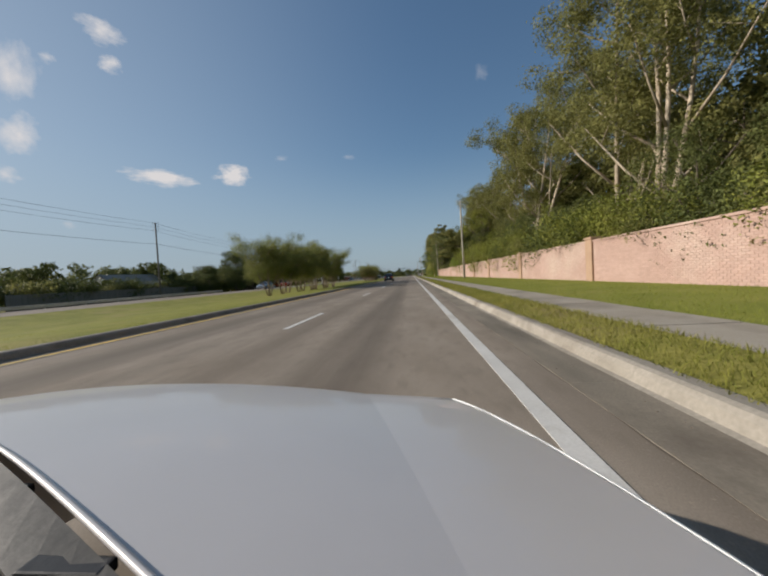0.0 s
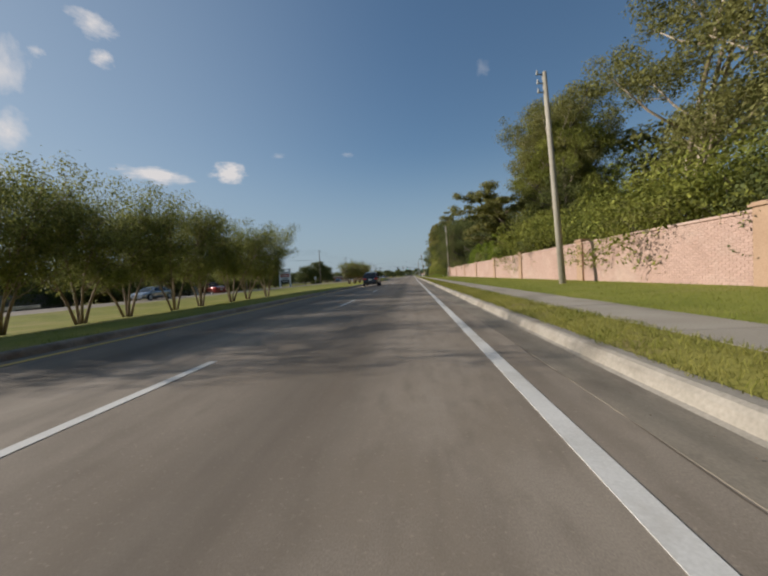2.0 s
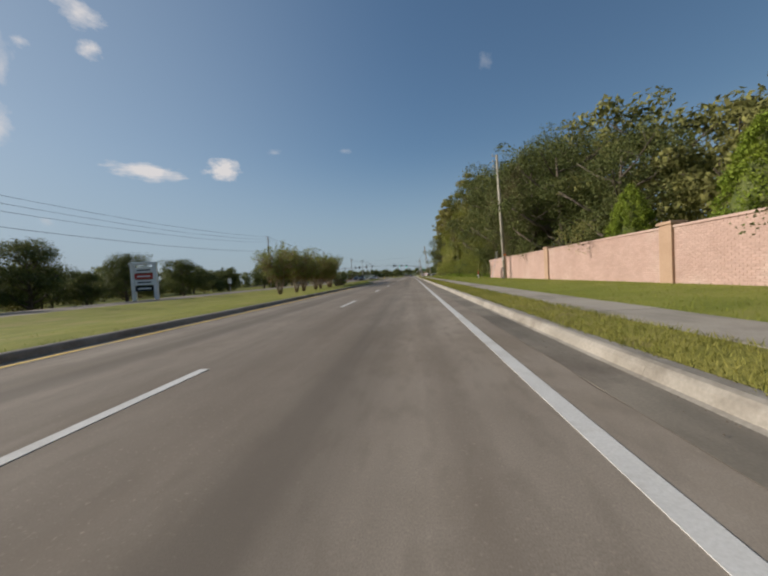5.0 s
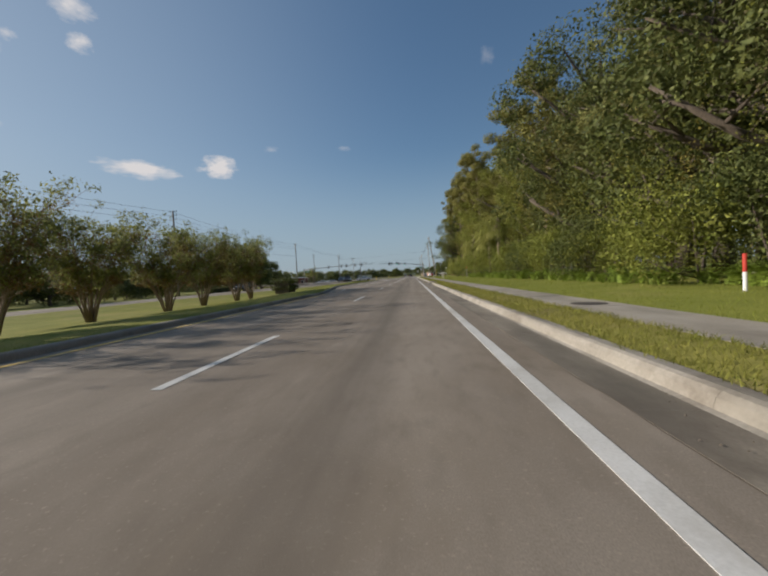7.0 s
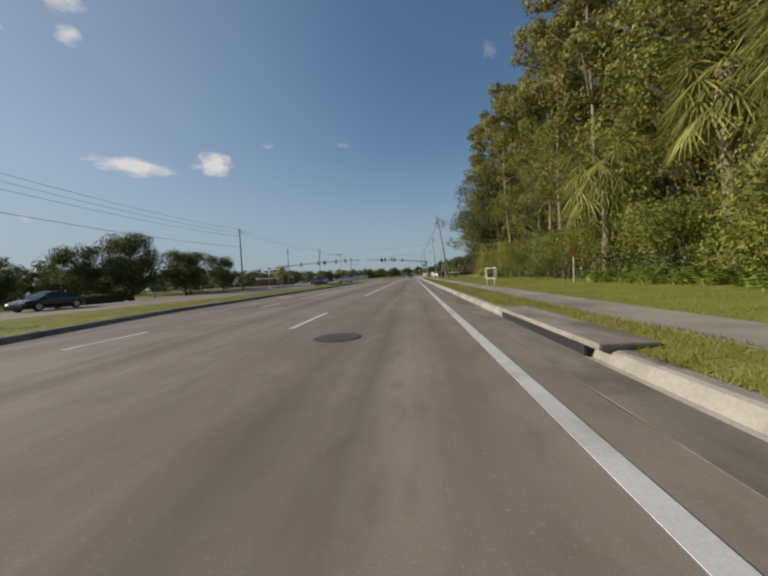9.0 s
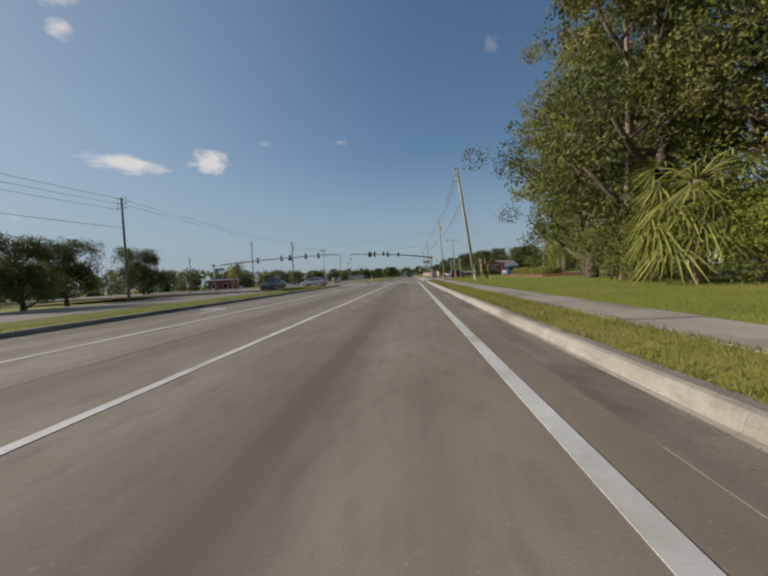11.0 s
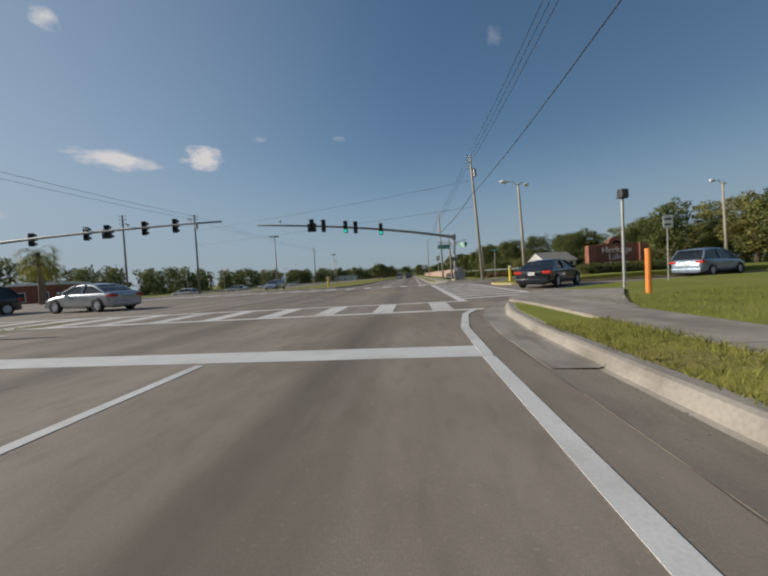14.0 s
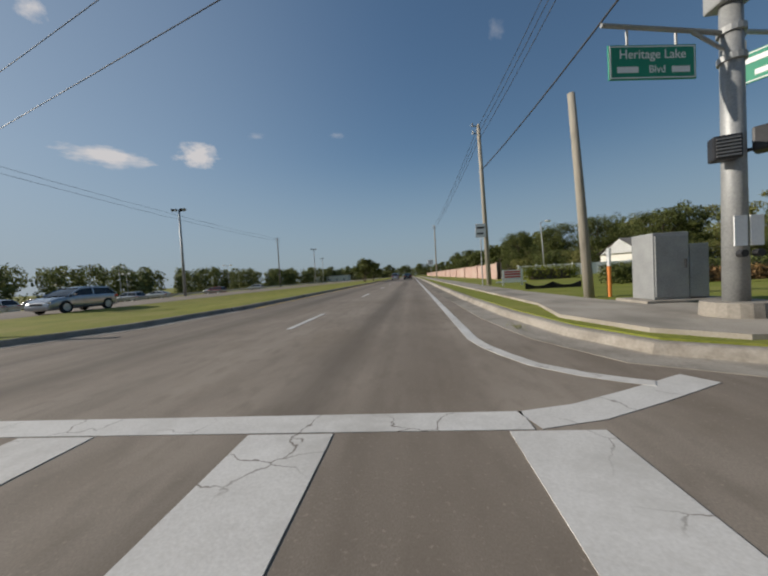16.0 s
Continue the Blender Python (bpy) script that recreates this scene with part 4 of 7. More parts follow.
BRUSH = [tree("bush", 161 + i, 3.4, 2.4, 0.1, (M_OAK, M_EUC)[i], M_DARKBARK, 44, 2200, 0.175, "dense dark green bush beyond the opposite road", "bush", limbs=8, bare=0.02, clump_r=0.4, squash=0.9) for i in range(2)]
for i in range(46):
    put(BRUSH[i % 5 == 0], -46.5 - 3 * rng.random(), -6 + i * 2.2, -0.75, rng.random() * 360, 0.55 + 0.4 * rng.random())
for i in range(22):
    put(BRUSH[i % 4 == 0], -44.6 - 2 * rng.random(), 64 + i * 2.5, -0.75, rng.random() * 360, 0.6 + 0.4 * rng.random())
for i in range(20):
    put(BRUSH[i % 3 == 0], -58 - 4 * rng.random(), 96 + i * 4.4, -0.9, rng.random() * 360, 0.65 + 0.35 * rng.random())
for i in range(26):
    put(BRUSH[i % 3 == 0], 20 + i * 2.2, 291 - i * 1.5 + 4 * rng.random(), 0.4, rng.random() * 360, 0.6 + 0.3 * rng.random())


def far_woods(name, line_pts, h, count, size, seed, label):
    """A distant belt of trees: crowns of many leaf clumps along a line."""
    root = empty(name, pose(0, 0, 0), label, "woods", kind="stuff")
    r = np.random.default_rng(seed)
    cs, rs = [], []
    for (x0, y0), (x1, y1) in zip(line_pts, line_pts[1:]):
        n = int(math.hypot(x1 - x0, y1 - y0) / 1.7)
        for i in range(n):
            top = h * (0.7 + 0.3 * r.random())
            x, y = x0 + (x1 - x0) * (i + r.random()) / n + 5 * r.normal(), y0 + (y1 - y0) * (i + r.random()) / n + 4 * r.normal()
            for z in np.arange(0.5, top, 1.5):
                cs.append((x + 0.8 * r.normal(), y + 0.8 * r.normal(), z - 0.8))
                rs.append(1.3 + 1.1 * r.random())
    tagged(leaf_cloud("crowns", cs, rs, count, size, M_WOODS, root, r, 0.8, 0.5), kind="stuff")
    return root


far_woods("far_woods_west", [(-105, -120), (-100, 120), (-92, 180), (-100, 260), (-92, 330), (-70, 450), (-38, 560), (-20, 660)], 9.6, 150000, 0.5, 4, "distant belt of dark green woods beyond the fields")
far_woods("far_woods_east", [(-10, 690), (40, 560), (62, 400), (75, 280), (95, 180), (100, 60)], 11, 90000, 0.5, 5, "distant belt of dark green woods behind the houses")
for x, y, s in [(-9.5, 300, .55), (-10.5, 304, .5), (-9, 309, .5)]:
    put(FAR[int(y) % 3], x, y, 0.2, y * 17, s)
for x, y, s in [(52, 262, .62), (46, 275, .66), (40, 288, .72), (50, 252, .7), (57, 244, .85), (34, 296, .75), (28, 300, .72), (23, 306, .7)]:
    put(LOTOAK, x, y, 0.3, y * 17, s)
put(SPREAD, 10.4, 61.5, 0.25, 8, 1.08)
for x, y, s in [(13.2, 57.5, 0.9), (14.5, 64, 1.0), (15.5, 61, 1.1)]:
    put(VINE[int(y) % 3], x, y, 0.25, y * 41, s)


def columned_tree(seed, h):
    """A forked trunk with upright limbs, each a column of dense leaf clumps."""
    g = np.random.default_rng(seed)
    root = empty("lawn_tree", pose(0, 0, 0), "broad yellow-green tree with upright limbs on the lawn", "tree")
    bm = bmesh.new()
    tube(bm, [(0, 0, -0.2), (0.05, 0, 2.0), (0, 0, 3.8)], [0.34, 0.28, 0.26], 10)
    cs, rs = [], []
    for k in range(9):
        a, out, top = 2.4 * k, 0.4 + 0.52 * k, h * (1.0 - 0.055 * k + 0.05 * g.random())
        e = Vector((math.cos(a) * min(out, 3.6), math.sin(a) * min(out, 3.6), top - 0.8))
        m = Vector((e.x * 0.75, e.y * 0.75, 3.8 + (top - 4) * 0.4))
        tube(bm, [(0, 0, 3.2), m, e], [0.15, 0.1, 0.03], 6)
        for q in range(11):
            v = q / 10
            c = Vector((0, 0, 3.6)).lerp(m, 0.3 + v * 1.4) if v < 0.5 else m.lerp(e, v * 2 - 1)
            cs.append(c + Vector(g.normal(size=3) * 0.4)), rs.append(0.65 + 0.4 * g.random() - 0.2 * v)
    part("trunk", bm, M_BROWNBARK, root, smooth=True)
    leaf_cloud("crown", cs, rs, 48000, 0.08, M_VINE, root, g, 0.9, 0.45)
    return root


LAWNPINE = columned_tree(181, 12.8)
put(LAWNPINE, 22.2, 211.3, 0.36, 40, 1.0)
put(BACK[1], 38, 216, 0.25, 130, 0.6)
put(BACK[1], 44, 206, 0.1, 70, 0.6)


def hedge(x0, x1, y0, y1, z0, h, seed, label, mat=None):
    """A clipped hedge: leaves packed into a rounded block over dark twigs."""
    root = empty("hedge", pose((x0 + x1) / 2, (y0 + y1) / 2, z0), label, "hedge")
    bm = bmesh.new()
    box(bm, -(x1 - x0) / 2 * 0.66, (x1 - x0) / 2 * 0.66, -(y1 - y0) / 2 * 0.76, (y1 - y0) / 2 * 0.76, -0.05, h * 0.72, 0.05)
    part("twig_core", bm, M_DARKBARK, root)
    r = np.random.default_rng(seed)
    n = int(max(2, (x1 - x0) / 0.6)), int(max(2, (y1 - y0) / 0.6))
    cs = [((i + 0.5) / n[0] * (x1 - x0) - (x1 - x0) / 2, (j + 0.5) / n[1] * (y1 - y0) - (y1 - y0) / 2, h * (0.32 + 0.36 * k)) for i in range(n[0]) for j in range(n[1]) for k in (0, 1)]
    leaf_cloud("foliage", cs, [0.42] * len(cs), 230 * len(cs), 0.065, mat or M_VINE, root, r, 0.8, 0.6)
    return root


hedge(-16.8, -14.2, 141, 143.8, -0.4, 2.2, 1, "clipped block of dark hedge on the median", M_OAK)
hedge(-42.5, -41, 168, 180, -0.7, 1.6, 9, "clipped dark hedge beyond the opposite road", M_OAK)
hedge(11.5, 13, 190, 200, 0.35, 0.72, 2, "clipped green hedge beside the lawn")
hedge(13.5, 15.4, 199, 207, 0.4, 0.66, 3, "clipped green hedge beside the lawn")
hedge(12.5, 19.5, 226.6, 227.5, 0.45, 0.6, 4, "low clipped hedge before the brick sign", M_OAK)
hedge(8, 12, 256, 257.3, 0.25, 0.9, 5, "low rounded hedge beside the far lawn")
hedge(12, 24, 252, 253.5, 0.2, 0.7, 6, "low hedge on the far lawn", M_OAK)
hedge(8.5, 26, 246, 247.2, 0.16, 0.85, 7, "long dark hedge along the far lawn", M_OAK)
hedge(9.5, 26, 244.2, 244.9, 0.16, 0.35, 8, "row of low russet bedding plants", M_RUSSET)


def palm(x, y, z, h, seed, label, crown=1.6, fronds=26, shaggy=False):
    root = empty("palm_tree", pose(x, y, z), label, "palm tree")
    r = random.Random(seed)
    bm = bmesh.new()
    tube(bm, [(0, 0, -0.2), (0.05, 0, h * 0.4), (0.02, 0.05, h * 0.8), (0, 0, h)], [0.2, 0.17, 0.18, 0.24], 10)
    part("trunk", bm, M_WOOD if shaggy else M_BROWNBARK, root, smooth=True)
    bm = bmesh.new()
    for k in range(fronds):
        a, lift = k * 2.4, 1.1 - 2.3 * k / fronds + 0.2 * r.random()
        ln = crown * (0.85 + 0.3 * r.random())
        d = Vector((math.cos(a), math.sin(a), 0))
        side = Vector((-d.y, d.x, 0))
        stem = [Vector((0, 0, h)) + d * ln * u + Vector((0, 0, ln * (lift * u - 0.9 * u * u))) for u in (0, 0.3, 0.55)]
        hub, tip = stem[-1], (stem[-1] - stem[-2]).normalized()
        tube(bm, stem, [0.03, 0.02, 0.012], 4)
        for q in range(11):
            b = radians(-75 + 15 * q)
            e = hub + (tip * math.cos(b) + side * math.sin(b)) * ln * 0.55 + Vector((0, 0, -0.42 * ln * (0.4 + 0.6 * abs(math.sin(b)))))
            w = side.cross(tip).normalized().cross((e - hub).normalized()) * 0.035
            m = hub.lerp(e, 0.5) + Vector((0, 0, 0.05))
            vs = [bm.verts.new(p) for p in (hub, m + w, e, m - w)]
            bm.faces.new(vs)
    part("fronds", bm, M_PALM, root, recalc=False)
    bm = bmesh.new()
    for k in range(14):
        a, ln = k * 2.4 + 0.7, crown * (0.5 + 0.3 * r.random())
        d, hub = Vector((math.cos(a), math.sin(a), 0)), Vector((0, 0, h - 0.1 - 0.3 * r.random()))
        side = Vector((-d.y, d.x, 0))
        for q in range(6):
            e = hub + d * ln * (0.25 + 0.12 * r.random()) + side * ln * 0.08 * (q - 2.5) + Vector((0, 0, -ln * (0.7 + 0.3 * r.random())))
            m = hub.lerp(e, 0.45) + d * 0.12
            bm.faces.new([bm.verts.new(p) for p in (hub, m + side * 0.03, e, m - side * 0.03)])
    part("dead_fronds", bm, M_DEAD, root, "dry brown hanging fronds", recalc=False)
    return root


for i, (x, y, h, c) in enumerate([(8.4, 149.2, 5.3, 1.9), (9.2, 165.6, 3.0, 1.6), (9.3, 144.5, 6.4, 1.7), (8.5, 140.7, 5.5, 1.9), (8.7, 171, 3.2, 2.0), (8.9, 138.4, 6.2, 1.8)]):
    palm(x, y, 0.2, h, i, "cabbage palm with drooping fan leaves among the trees", c, 52)
palm(18.4, 204.2, 0.3, 4.2, 11, "shaggy palm on the lawn", 2.3, 44, True)
palm(-39, 233, -0.6, 6.0, 12, "fan palm beside the parking lot", 1.9, 30)
palm(-41, 235, -0.6, 5.4, 13, "fan palm beside the parking lot", 1.9, 30)
for s in EUC + OAK + VINE + MYR + BUSH + BACK + BRUSH + [SPREAD, LAWNPINE, LOTOAK] + PINE + FAR + SHRUB + [CEDAR]:
    drop_source(s)


# ---- ferns and creepers at the wood's edge ----
def fern(seed):
    root = empty("fern", pose(0, 0, 0), "clump of bright green ferns at the wood's edge", "fern", "ferns along the wood")
    r = random.Random(seed)
    bm = bmesh.new()
    for k in range(13):
        a, ln = k * 2.4 + r.random(), 0.55 + 0.4 * r.random()
        d = Vector((math.cos(a), math.sin(a), 0))
        side = Vector((-d.y, d.x, 0))
        base = Vector((r.uniform(-0.25, 0.25), r.uniform(-0.25, 0.25), 0))
        at = lambda u: base + d * ln * (0.15 * u + 0.6 * u * u) + Vector((0, 0, ln * (1.15 * u - 0.6 * u ** 2.4)))
        for q in range(1, 12):
            p, w = at(q / 12), 0.15 * ln * math.sin(math.pi * (q + 1) / 13.5) + 0.02
            n = (at(q / 12 + 0.07) - p) * 0.5
            for s in (-1, 1):
                bm.faces.new([bm.verts.new(v) for v in (p - n, p + n, p + side * s * w + n * 1.2 + Vector((0, 0, -0.02)))])
    part("fronds", bm, M_FERN, root, recalc=False)
    return root


FERN = [fern(i) for i in range(3)]
for i in range(64):
    put(FERN[i % 3], 7.7 + 0.9 * rng.random(), 110.6 + i * 0.62 + 0.3 * rng.random(), 0.22, rng.random() * 360, 0.8 + 0.6 * rng.random())
for s in FERN:
    drop_source(s)


def creeper(x0, x1, y0, y1, z0, z1, n, size, mat, seed, label, fall=1.0):
    """Strings of vine leaves that hang down the face of the wood."""
    root = empty("vine_curtain", pose(0, 0, 0), label, "vines")
    r = np.random.default_rng(seed)
    cs, rs = [], []
    for i in range(n):
        x, y, top = x0 + (x1 - x0) * r.random(), y0 + (y1 - y0) * r.random(), z0 + (z1 - z0) * r.random() ** 0.8
        ln = fall * (1.0 + 2.5 * r.random())
        for q in range(7):
            cs.append((x + 0.15 * r.normal(), y + 0.25 * r.normal(), max(min(z0 - 0.9, 1.5), top - ln * q / 7)))
            rs.append(0.16 + 0.3 * r.random())
    leaf_cloud("leaves", cs, rs, 95 * n * 4 // 3, size, mat, root, r, 0.9, 0.3, 1.3)
    return root


creeper(8.05, 8.7, 6, 9, 2.2, 2.8, 4, 0.055, M_EUC, 7, "leafy twigs hanging over the garden wall")
for i, y in enumerate((12.4, 18.6, 25, 31.5, 41, 52.5, 68, 79, 88, 97)):
    creeper(7.5, 8.9, y, y + 1.3 + 0.5 * (i % 3), 2.35, 3.3, 5 + i % 3, 0.055, (M_EUC, M_OAK)[i % 2], 30 + i, "leafy twigs hanging over the garden wall", 0.3)
creeper(8.75, 10, 101, 112, 2.4, 9.5, 110, 0.08, M_OAK, 9, "dark vines drooping from the oak behind the wall")
creeper(8.5, 9.4, 100, 112, 3.5, 10, 120, 0.06, M_DRYVINE, 12, "drooping brown dead vines on the oak behind the wall")
creeper(8.9, 9.8, 111, 138, 2, 8, 90, 0.062, M_VINE, 3, "curtain of bright green vines hanging from the trees")
creeper(9.0, 9.9, 114, 176, 1.5, 9, 110, 0.058, M_AUTUMN, 4, "scattered yellowing vine leaves hanging in the trees")
creeper(8.7, 9.5, 136, 176, 1.2, 4.5, 90, 0.062, M_FERN, 5, "bright green creepers over the shrubs")

# ---- grass ----
def blades(name, spots, seed, mat, label):
    r = np.random.default_rng(seed)
    c = np.array([p for p in spots])
    n = len(c)
    h = (0.03 + 0.06 * r.random(n))[:, None]
    a = r.random(n) * 6.28
    w = np.stack((np.cos(a), np.sin(a), np.zeros(n)), 1) * 0.0034 * (1 + r.random(n))[:, None]
    tip = c + np.concatenate((r.normal(size=(n, 2)) * 0.035, h), 1)
    v = np.stack((c - w, c + w, tip), 1).reshape(-1, 3)
    me = bpy.data.meshes.new(name)
    me.vertices.add(3 * n), me.loops.add(3 * n), me.polygons.add(n)
    me.vertices.foreach_set("co", v.ravel())
    me.loops.foreach_set("vertex_index", np.arange(3 * n))
    me.polygons.foreach_set("loop_start", np.arange(0, 3 * n, 3))
    me.update()
    me.materials.append(mat)
    return tagged(new(name, me), label, "grass", kind="stuff")


r = np.random.default_rng(8)
n = 190000
ys = -4 + 210 * r.random(n)
ragged = 0.05 * np.sin(ys * 1.7) + 0.05 * np.sin(ys * 4.3 + 1) + 0.03 * np.sin(ys * 11.1)
xs = 2.03 + 0.5 * ragged + (0.92 - 0.2 * ragged) * r.random(n)
blades("kerb_grass", np.stack((xs, ys, 0.122 + 0.085 * np.clip(xs - 2.08, 0, 0.85)), 1), 1, M_DRYBLADE, "ragged yellow-green grass between kerb and pavement")
n = 120000
xs, ys = 4.06 + 4.3 * r.random(n) ** 1.3, -4 + 214 * r.random(n)
blades("lawn_grass", np.stack((xs, ys, 0.165 + 0.023 * (xs - 4.1)), 1), 2, M_BLADE, "short lawn grass between pavement and wall")
n = 60000
ys = 210 * r.random(n)
le = np.array([left_edge(y) for y in ys])
xs = le - 0.12 - 3.0 * r.random(n) ** 1.5
blades("median_grass", np.stack((xs, ys, 0.12 - 0.04 * (le - xs)), 1), 3, M_BLADE, "mown grass along the median kerb")


def seam(name, pts, w, seed, label):
    """A wandering tar seam or crack on the asphalt."""
    r = random.Random(seed)
    (x0, y0), (x1, y1) = pts
    n = int(abs(y1 - y0) / 0.5) + 2
    v, fc = [], []
    for i in range(n):
        u = i / (n - 1)
        x, y = x0 + (x1 - x0) * u + r.uniform(-0.02, 0.02), y0 + (y1 - y0) * u
        ww = w * r.uniform(0.5, 1.3)
        v += [(x - ww / 2, y, 0.003), (x + ww / 2, y, 0.003)]
    fc = [(2 * i, 2 * i + 1, 2 * i + 3, 2 * i + 2) for i in range(n - 1)]
    return tagged(mesh_object(name, v, fc, M_TAR), label, "crack", kind="structure")


M_TAR = material("tar_seam", (0.1, 0.08, 0.06), (0.14, 0.112, 0.086), 4, 60, 0.8, bump=0.1)
seam("tar_seam", [(1.32, -40), (1.33, 205)], 0.012, 3, "thin crack between asphalt and gutter")
seam("tar_seam", [(-4.5, 150), (-4.4, 204)], 0.02, 4, "thin dark crack along the lane")
for i, (a, b) in enumerate([((-2.6, 226), (1.0, 226.8)), ((-6, 219), (-1, 221)), ((-1.0, 229.2), (1.2, 228.6))]):
    seam("tar_seam", [a, b], 0.02, 10 + i, "thin dark crack across the crossing")

# specks of gravel and leaf litter along the gutter
r = random.Random(21)
v, fc = [], []
for i in range(1500):
    x, y = 1.78 - abs(r.gauss(0, 0.16)), r.uniform(-2, 206)
    s = r.uniform(0.004, 0.011)
    n = len(v)
    a = r.random() * 6.28
    v += [(x + s * math.cos(a + k * 2.1), y + s * math.sin(a + k * 2.1), 0.006) for k in range(3)] + [(x, y, 0.006 + s * 0.7)]
    fc += [(n, n + 1, n + 3), (n + 1, n + 2, n + 3), (n + 2, n, n + 3)]
tagged(mesh_object("gutter_litter", v, fc, M_DARKBARK), "fine gravel and leaf litter along the gutter", "litter", kind="stuff")

def weed(x, y, seed):
    r = random.Random(seed)
    bm = bmesh.new()
    for k in range(34):
        a, ln, b = r.random() * 6.28, 0.06 + 0.1 * r.random(), r.random() * 6.28
        c = Vector((x + 0.12 * r.gauss(0, 1) * 0.5, y + 0.3 * r.gauss(0, 1) * 0.5, 0.0))
        w = Vector((math.cos(b), math.sin(b), 0)) * 0.006
        bm.faces.new([bm.verts.new(p) for p in (c - w, c + w, c + Vector((math.cos(a) * ln * 0.7, math.sin(a) * ln * 0.7, ln * 0.6)))])
    tagged(part("weed_tuft", bm, M_DRYBLADE, recalc=False), "ragged weeds growing from a crack in the gutter", "weed")


for i, (x, y) in enumerate([(1.5, 144.6), (1.7, 145.4), (1.55, 147.9), (1.78, 150.2), (1.74, 61.5), (1.76, 63.0), (1.8, 133.4), (1.78, 236.9)]):
    weed(x, y, 60 + i)



# ---- poles, wires and signals ----
def utility_pole(x, y, h, label, z=0.2, top=(0.0, 0.0), arms=3, can=False, r=0.15, mat=None):
    """A wooden pole; top: how far its head leans; arms: insulator brackets."""
    root = empty("utility_pole", pose(x, y, z), label, "utility pole")
    ln = lambda u: (top[0] * u, top[1] * u, h * u)
    bm = bmesh.new()
    tube(bm, [(0, 0, -0.3), ln(0.5), ln(1)], [r, r * 0.85, r * 0.7], 12)
    part("pole", bm, mat or M_WOOD, root, smooth=True)
    for k in range(arms):
        u = 1 - 0.012 - 0.045 * k
        p = Vector(ln(u))
        bm = bmesh.new()
        for sx in ((-0.5, 0.5) if mat else (-0.35,)):
            tube(bm, [p, p + Vector((sx, 0, 0.05))], 0.03, 6)
            tube(bm, [p + Vector((sx, 0, 0.02)), p + Vector((sx, 0, 0.22))], [0.06, 0.04], 8)
        part("insulator", bm, M_GALV, root)
    if can:
        p = Vector(ln(0.86))
        bm = bmesh.new()
        tube(bm, [p + Vector((0.28, 0, -0.35)), p + Vector((0.28, 0, 0.35))], 0.19, 14)
        tube(bm, [p + Vector((0.28, 0, 0.35)), p + Vector((0.28, 0, 0.5))], [0.06, 0.04], 8)
        part("transformer", bm, M_GALV, root, "grey transformer can")
    return root


WOODEN = "weathered wooden utility pole beside the pavement"
POLES_R = [(6.86, 45, 10.4, (0.1, 1.5)), (7.9, 102, 10.7, (-0.3, 0)), (6.4, 195.0, 10.6, (-1.7, -2.4)), (7.1, 235.2, 12.4, (-0.7, 0.3))]
for i, (x, y, h, tp) in enumerate(POLES_R):
    utility_pole(x, y, h, WOODEN, 0.2, tp, 3, i == 3)
utility_pole(4.7, 240.3, 5.3, "short pale wooden pole beside the pavement", 0.2, (-0.3, 0), 0, False, 0.13)
utility_pole(4.7, 252, 9.6, WOODEN, 0.2, (-0.25, 0), 2)
utility_pole(5.0, 300, 10.5, WOODEN, 0.2, (0, 0), 2)
POLES_L = [(-43, -4, 12.9), (-43.2, 54.7, 12.9), (-33, 93.9, 10), (-32.5, 147, 12.2), (-32.6, 196.3, 12.2), (-31.7, 248.6, 12.2), (-31.7, 310, 12.2)]
for x, y, h in ((-42.6, 248, 12.9), (-69.8, 261.6, 11), (-128, 290, 9.8)):
    utility_pole(x, y, h, "dark wooden utility pole beside the parking lot", -0.7, (0, 0), 3, x < -100, 0.15, M_OLDPOLE)
for i, (x, y, h) in enumerate(POLES_L):
    utility_pole(x, y, h, "dark wooden utility pole beyond the opposite road", -0.6, (0, 0), 3, i % 3 == 2, 0.15, M_OLDPOLE)


def wire(name, a, b, sag, r, label, mat=None):
    bm = bmesh.new()
    a, b = Vector(a), Vector(b)
    tube(bm, [a.lerp(b, u / 10) - Vector((0, 0, 4 * sag * (u / 10) * (1 - u / 10))) for u in range(11)], r, 5)
    return tagged(part(name, bm, mat or M_WIRE), label, "cable")


for (x0, y0, h0), (x1, y1, h1) in zip(POLES_L[:5], POLES_L[1:5]):
    for k in range(3):
        wire("overhead_cable", (x0 - 0.35, y0, h0 - 0.65 - 0.65 * k), (x1 - 0.35, y1, h1 - 0.65 - 0.65 * k), 0.7, 0.015, "thin overhead cable between utility poles")
    wire("overhead_cable", (x0, y0, h0 * 0.67), (x1, y1, h1 * 0.67), 0.6, 0.02, "thin overhead cable between utility poles")
for (x0, y0, h0), (x1, y1, h1) in zip(POLES_L[4:], POLES_L[5:]):
    for k in range(2):
        wire("overhead_cable", (x0 - 0.35, y0, h0 - 0.65 - 0.55 * k), (x1 - 0.35, y1, h1 - 0.65 - 0.55 * k), 0.5, 0.015, "thin overhead cable between utility poles")
head_b, head_c = Vector((4.9, 192.4, 10.75)), Vector((6.4, 235.5, 12.5))
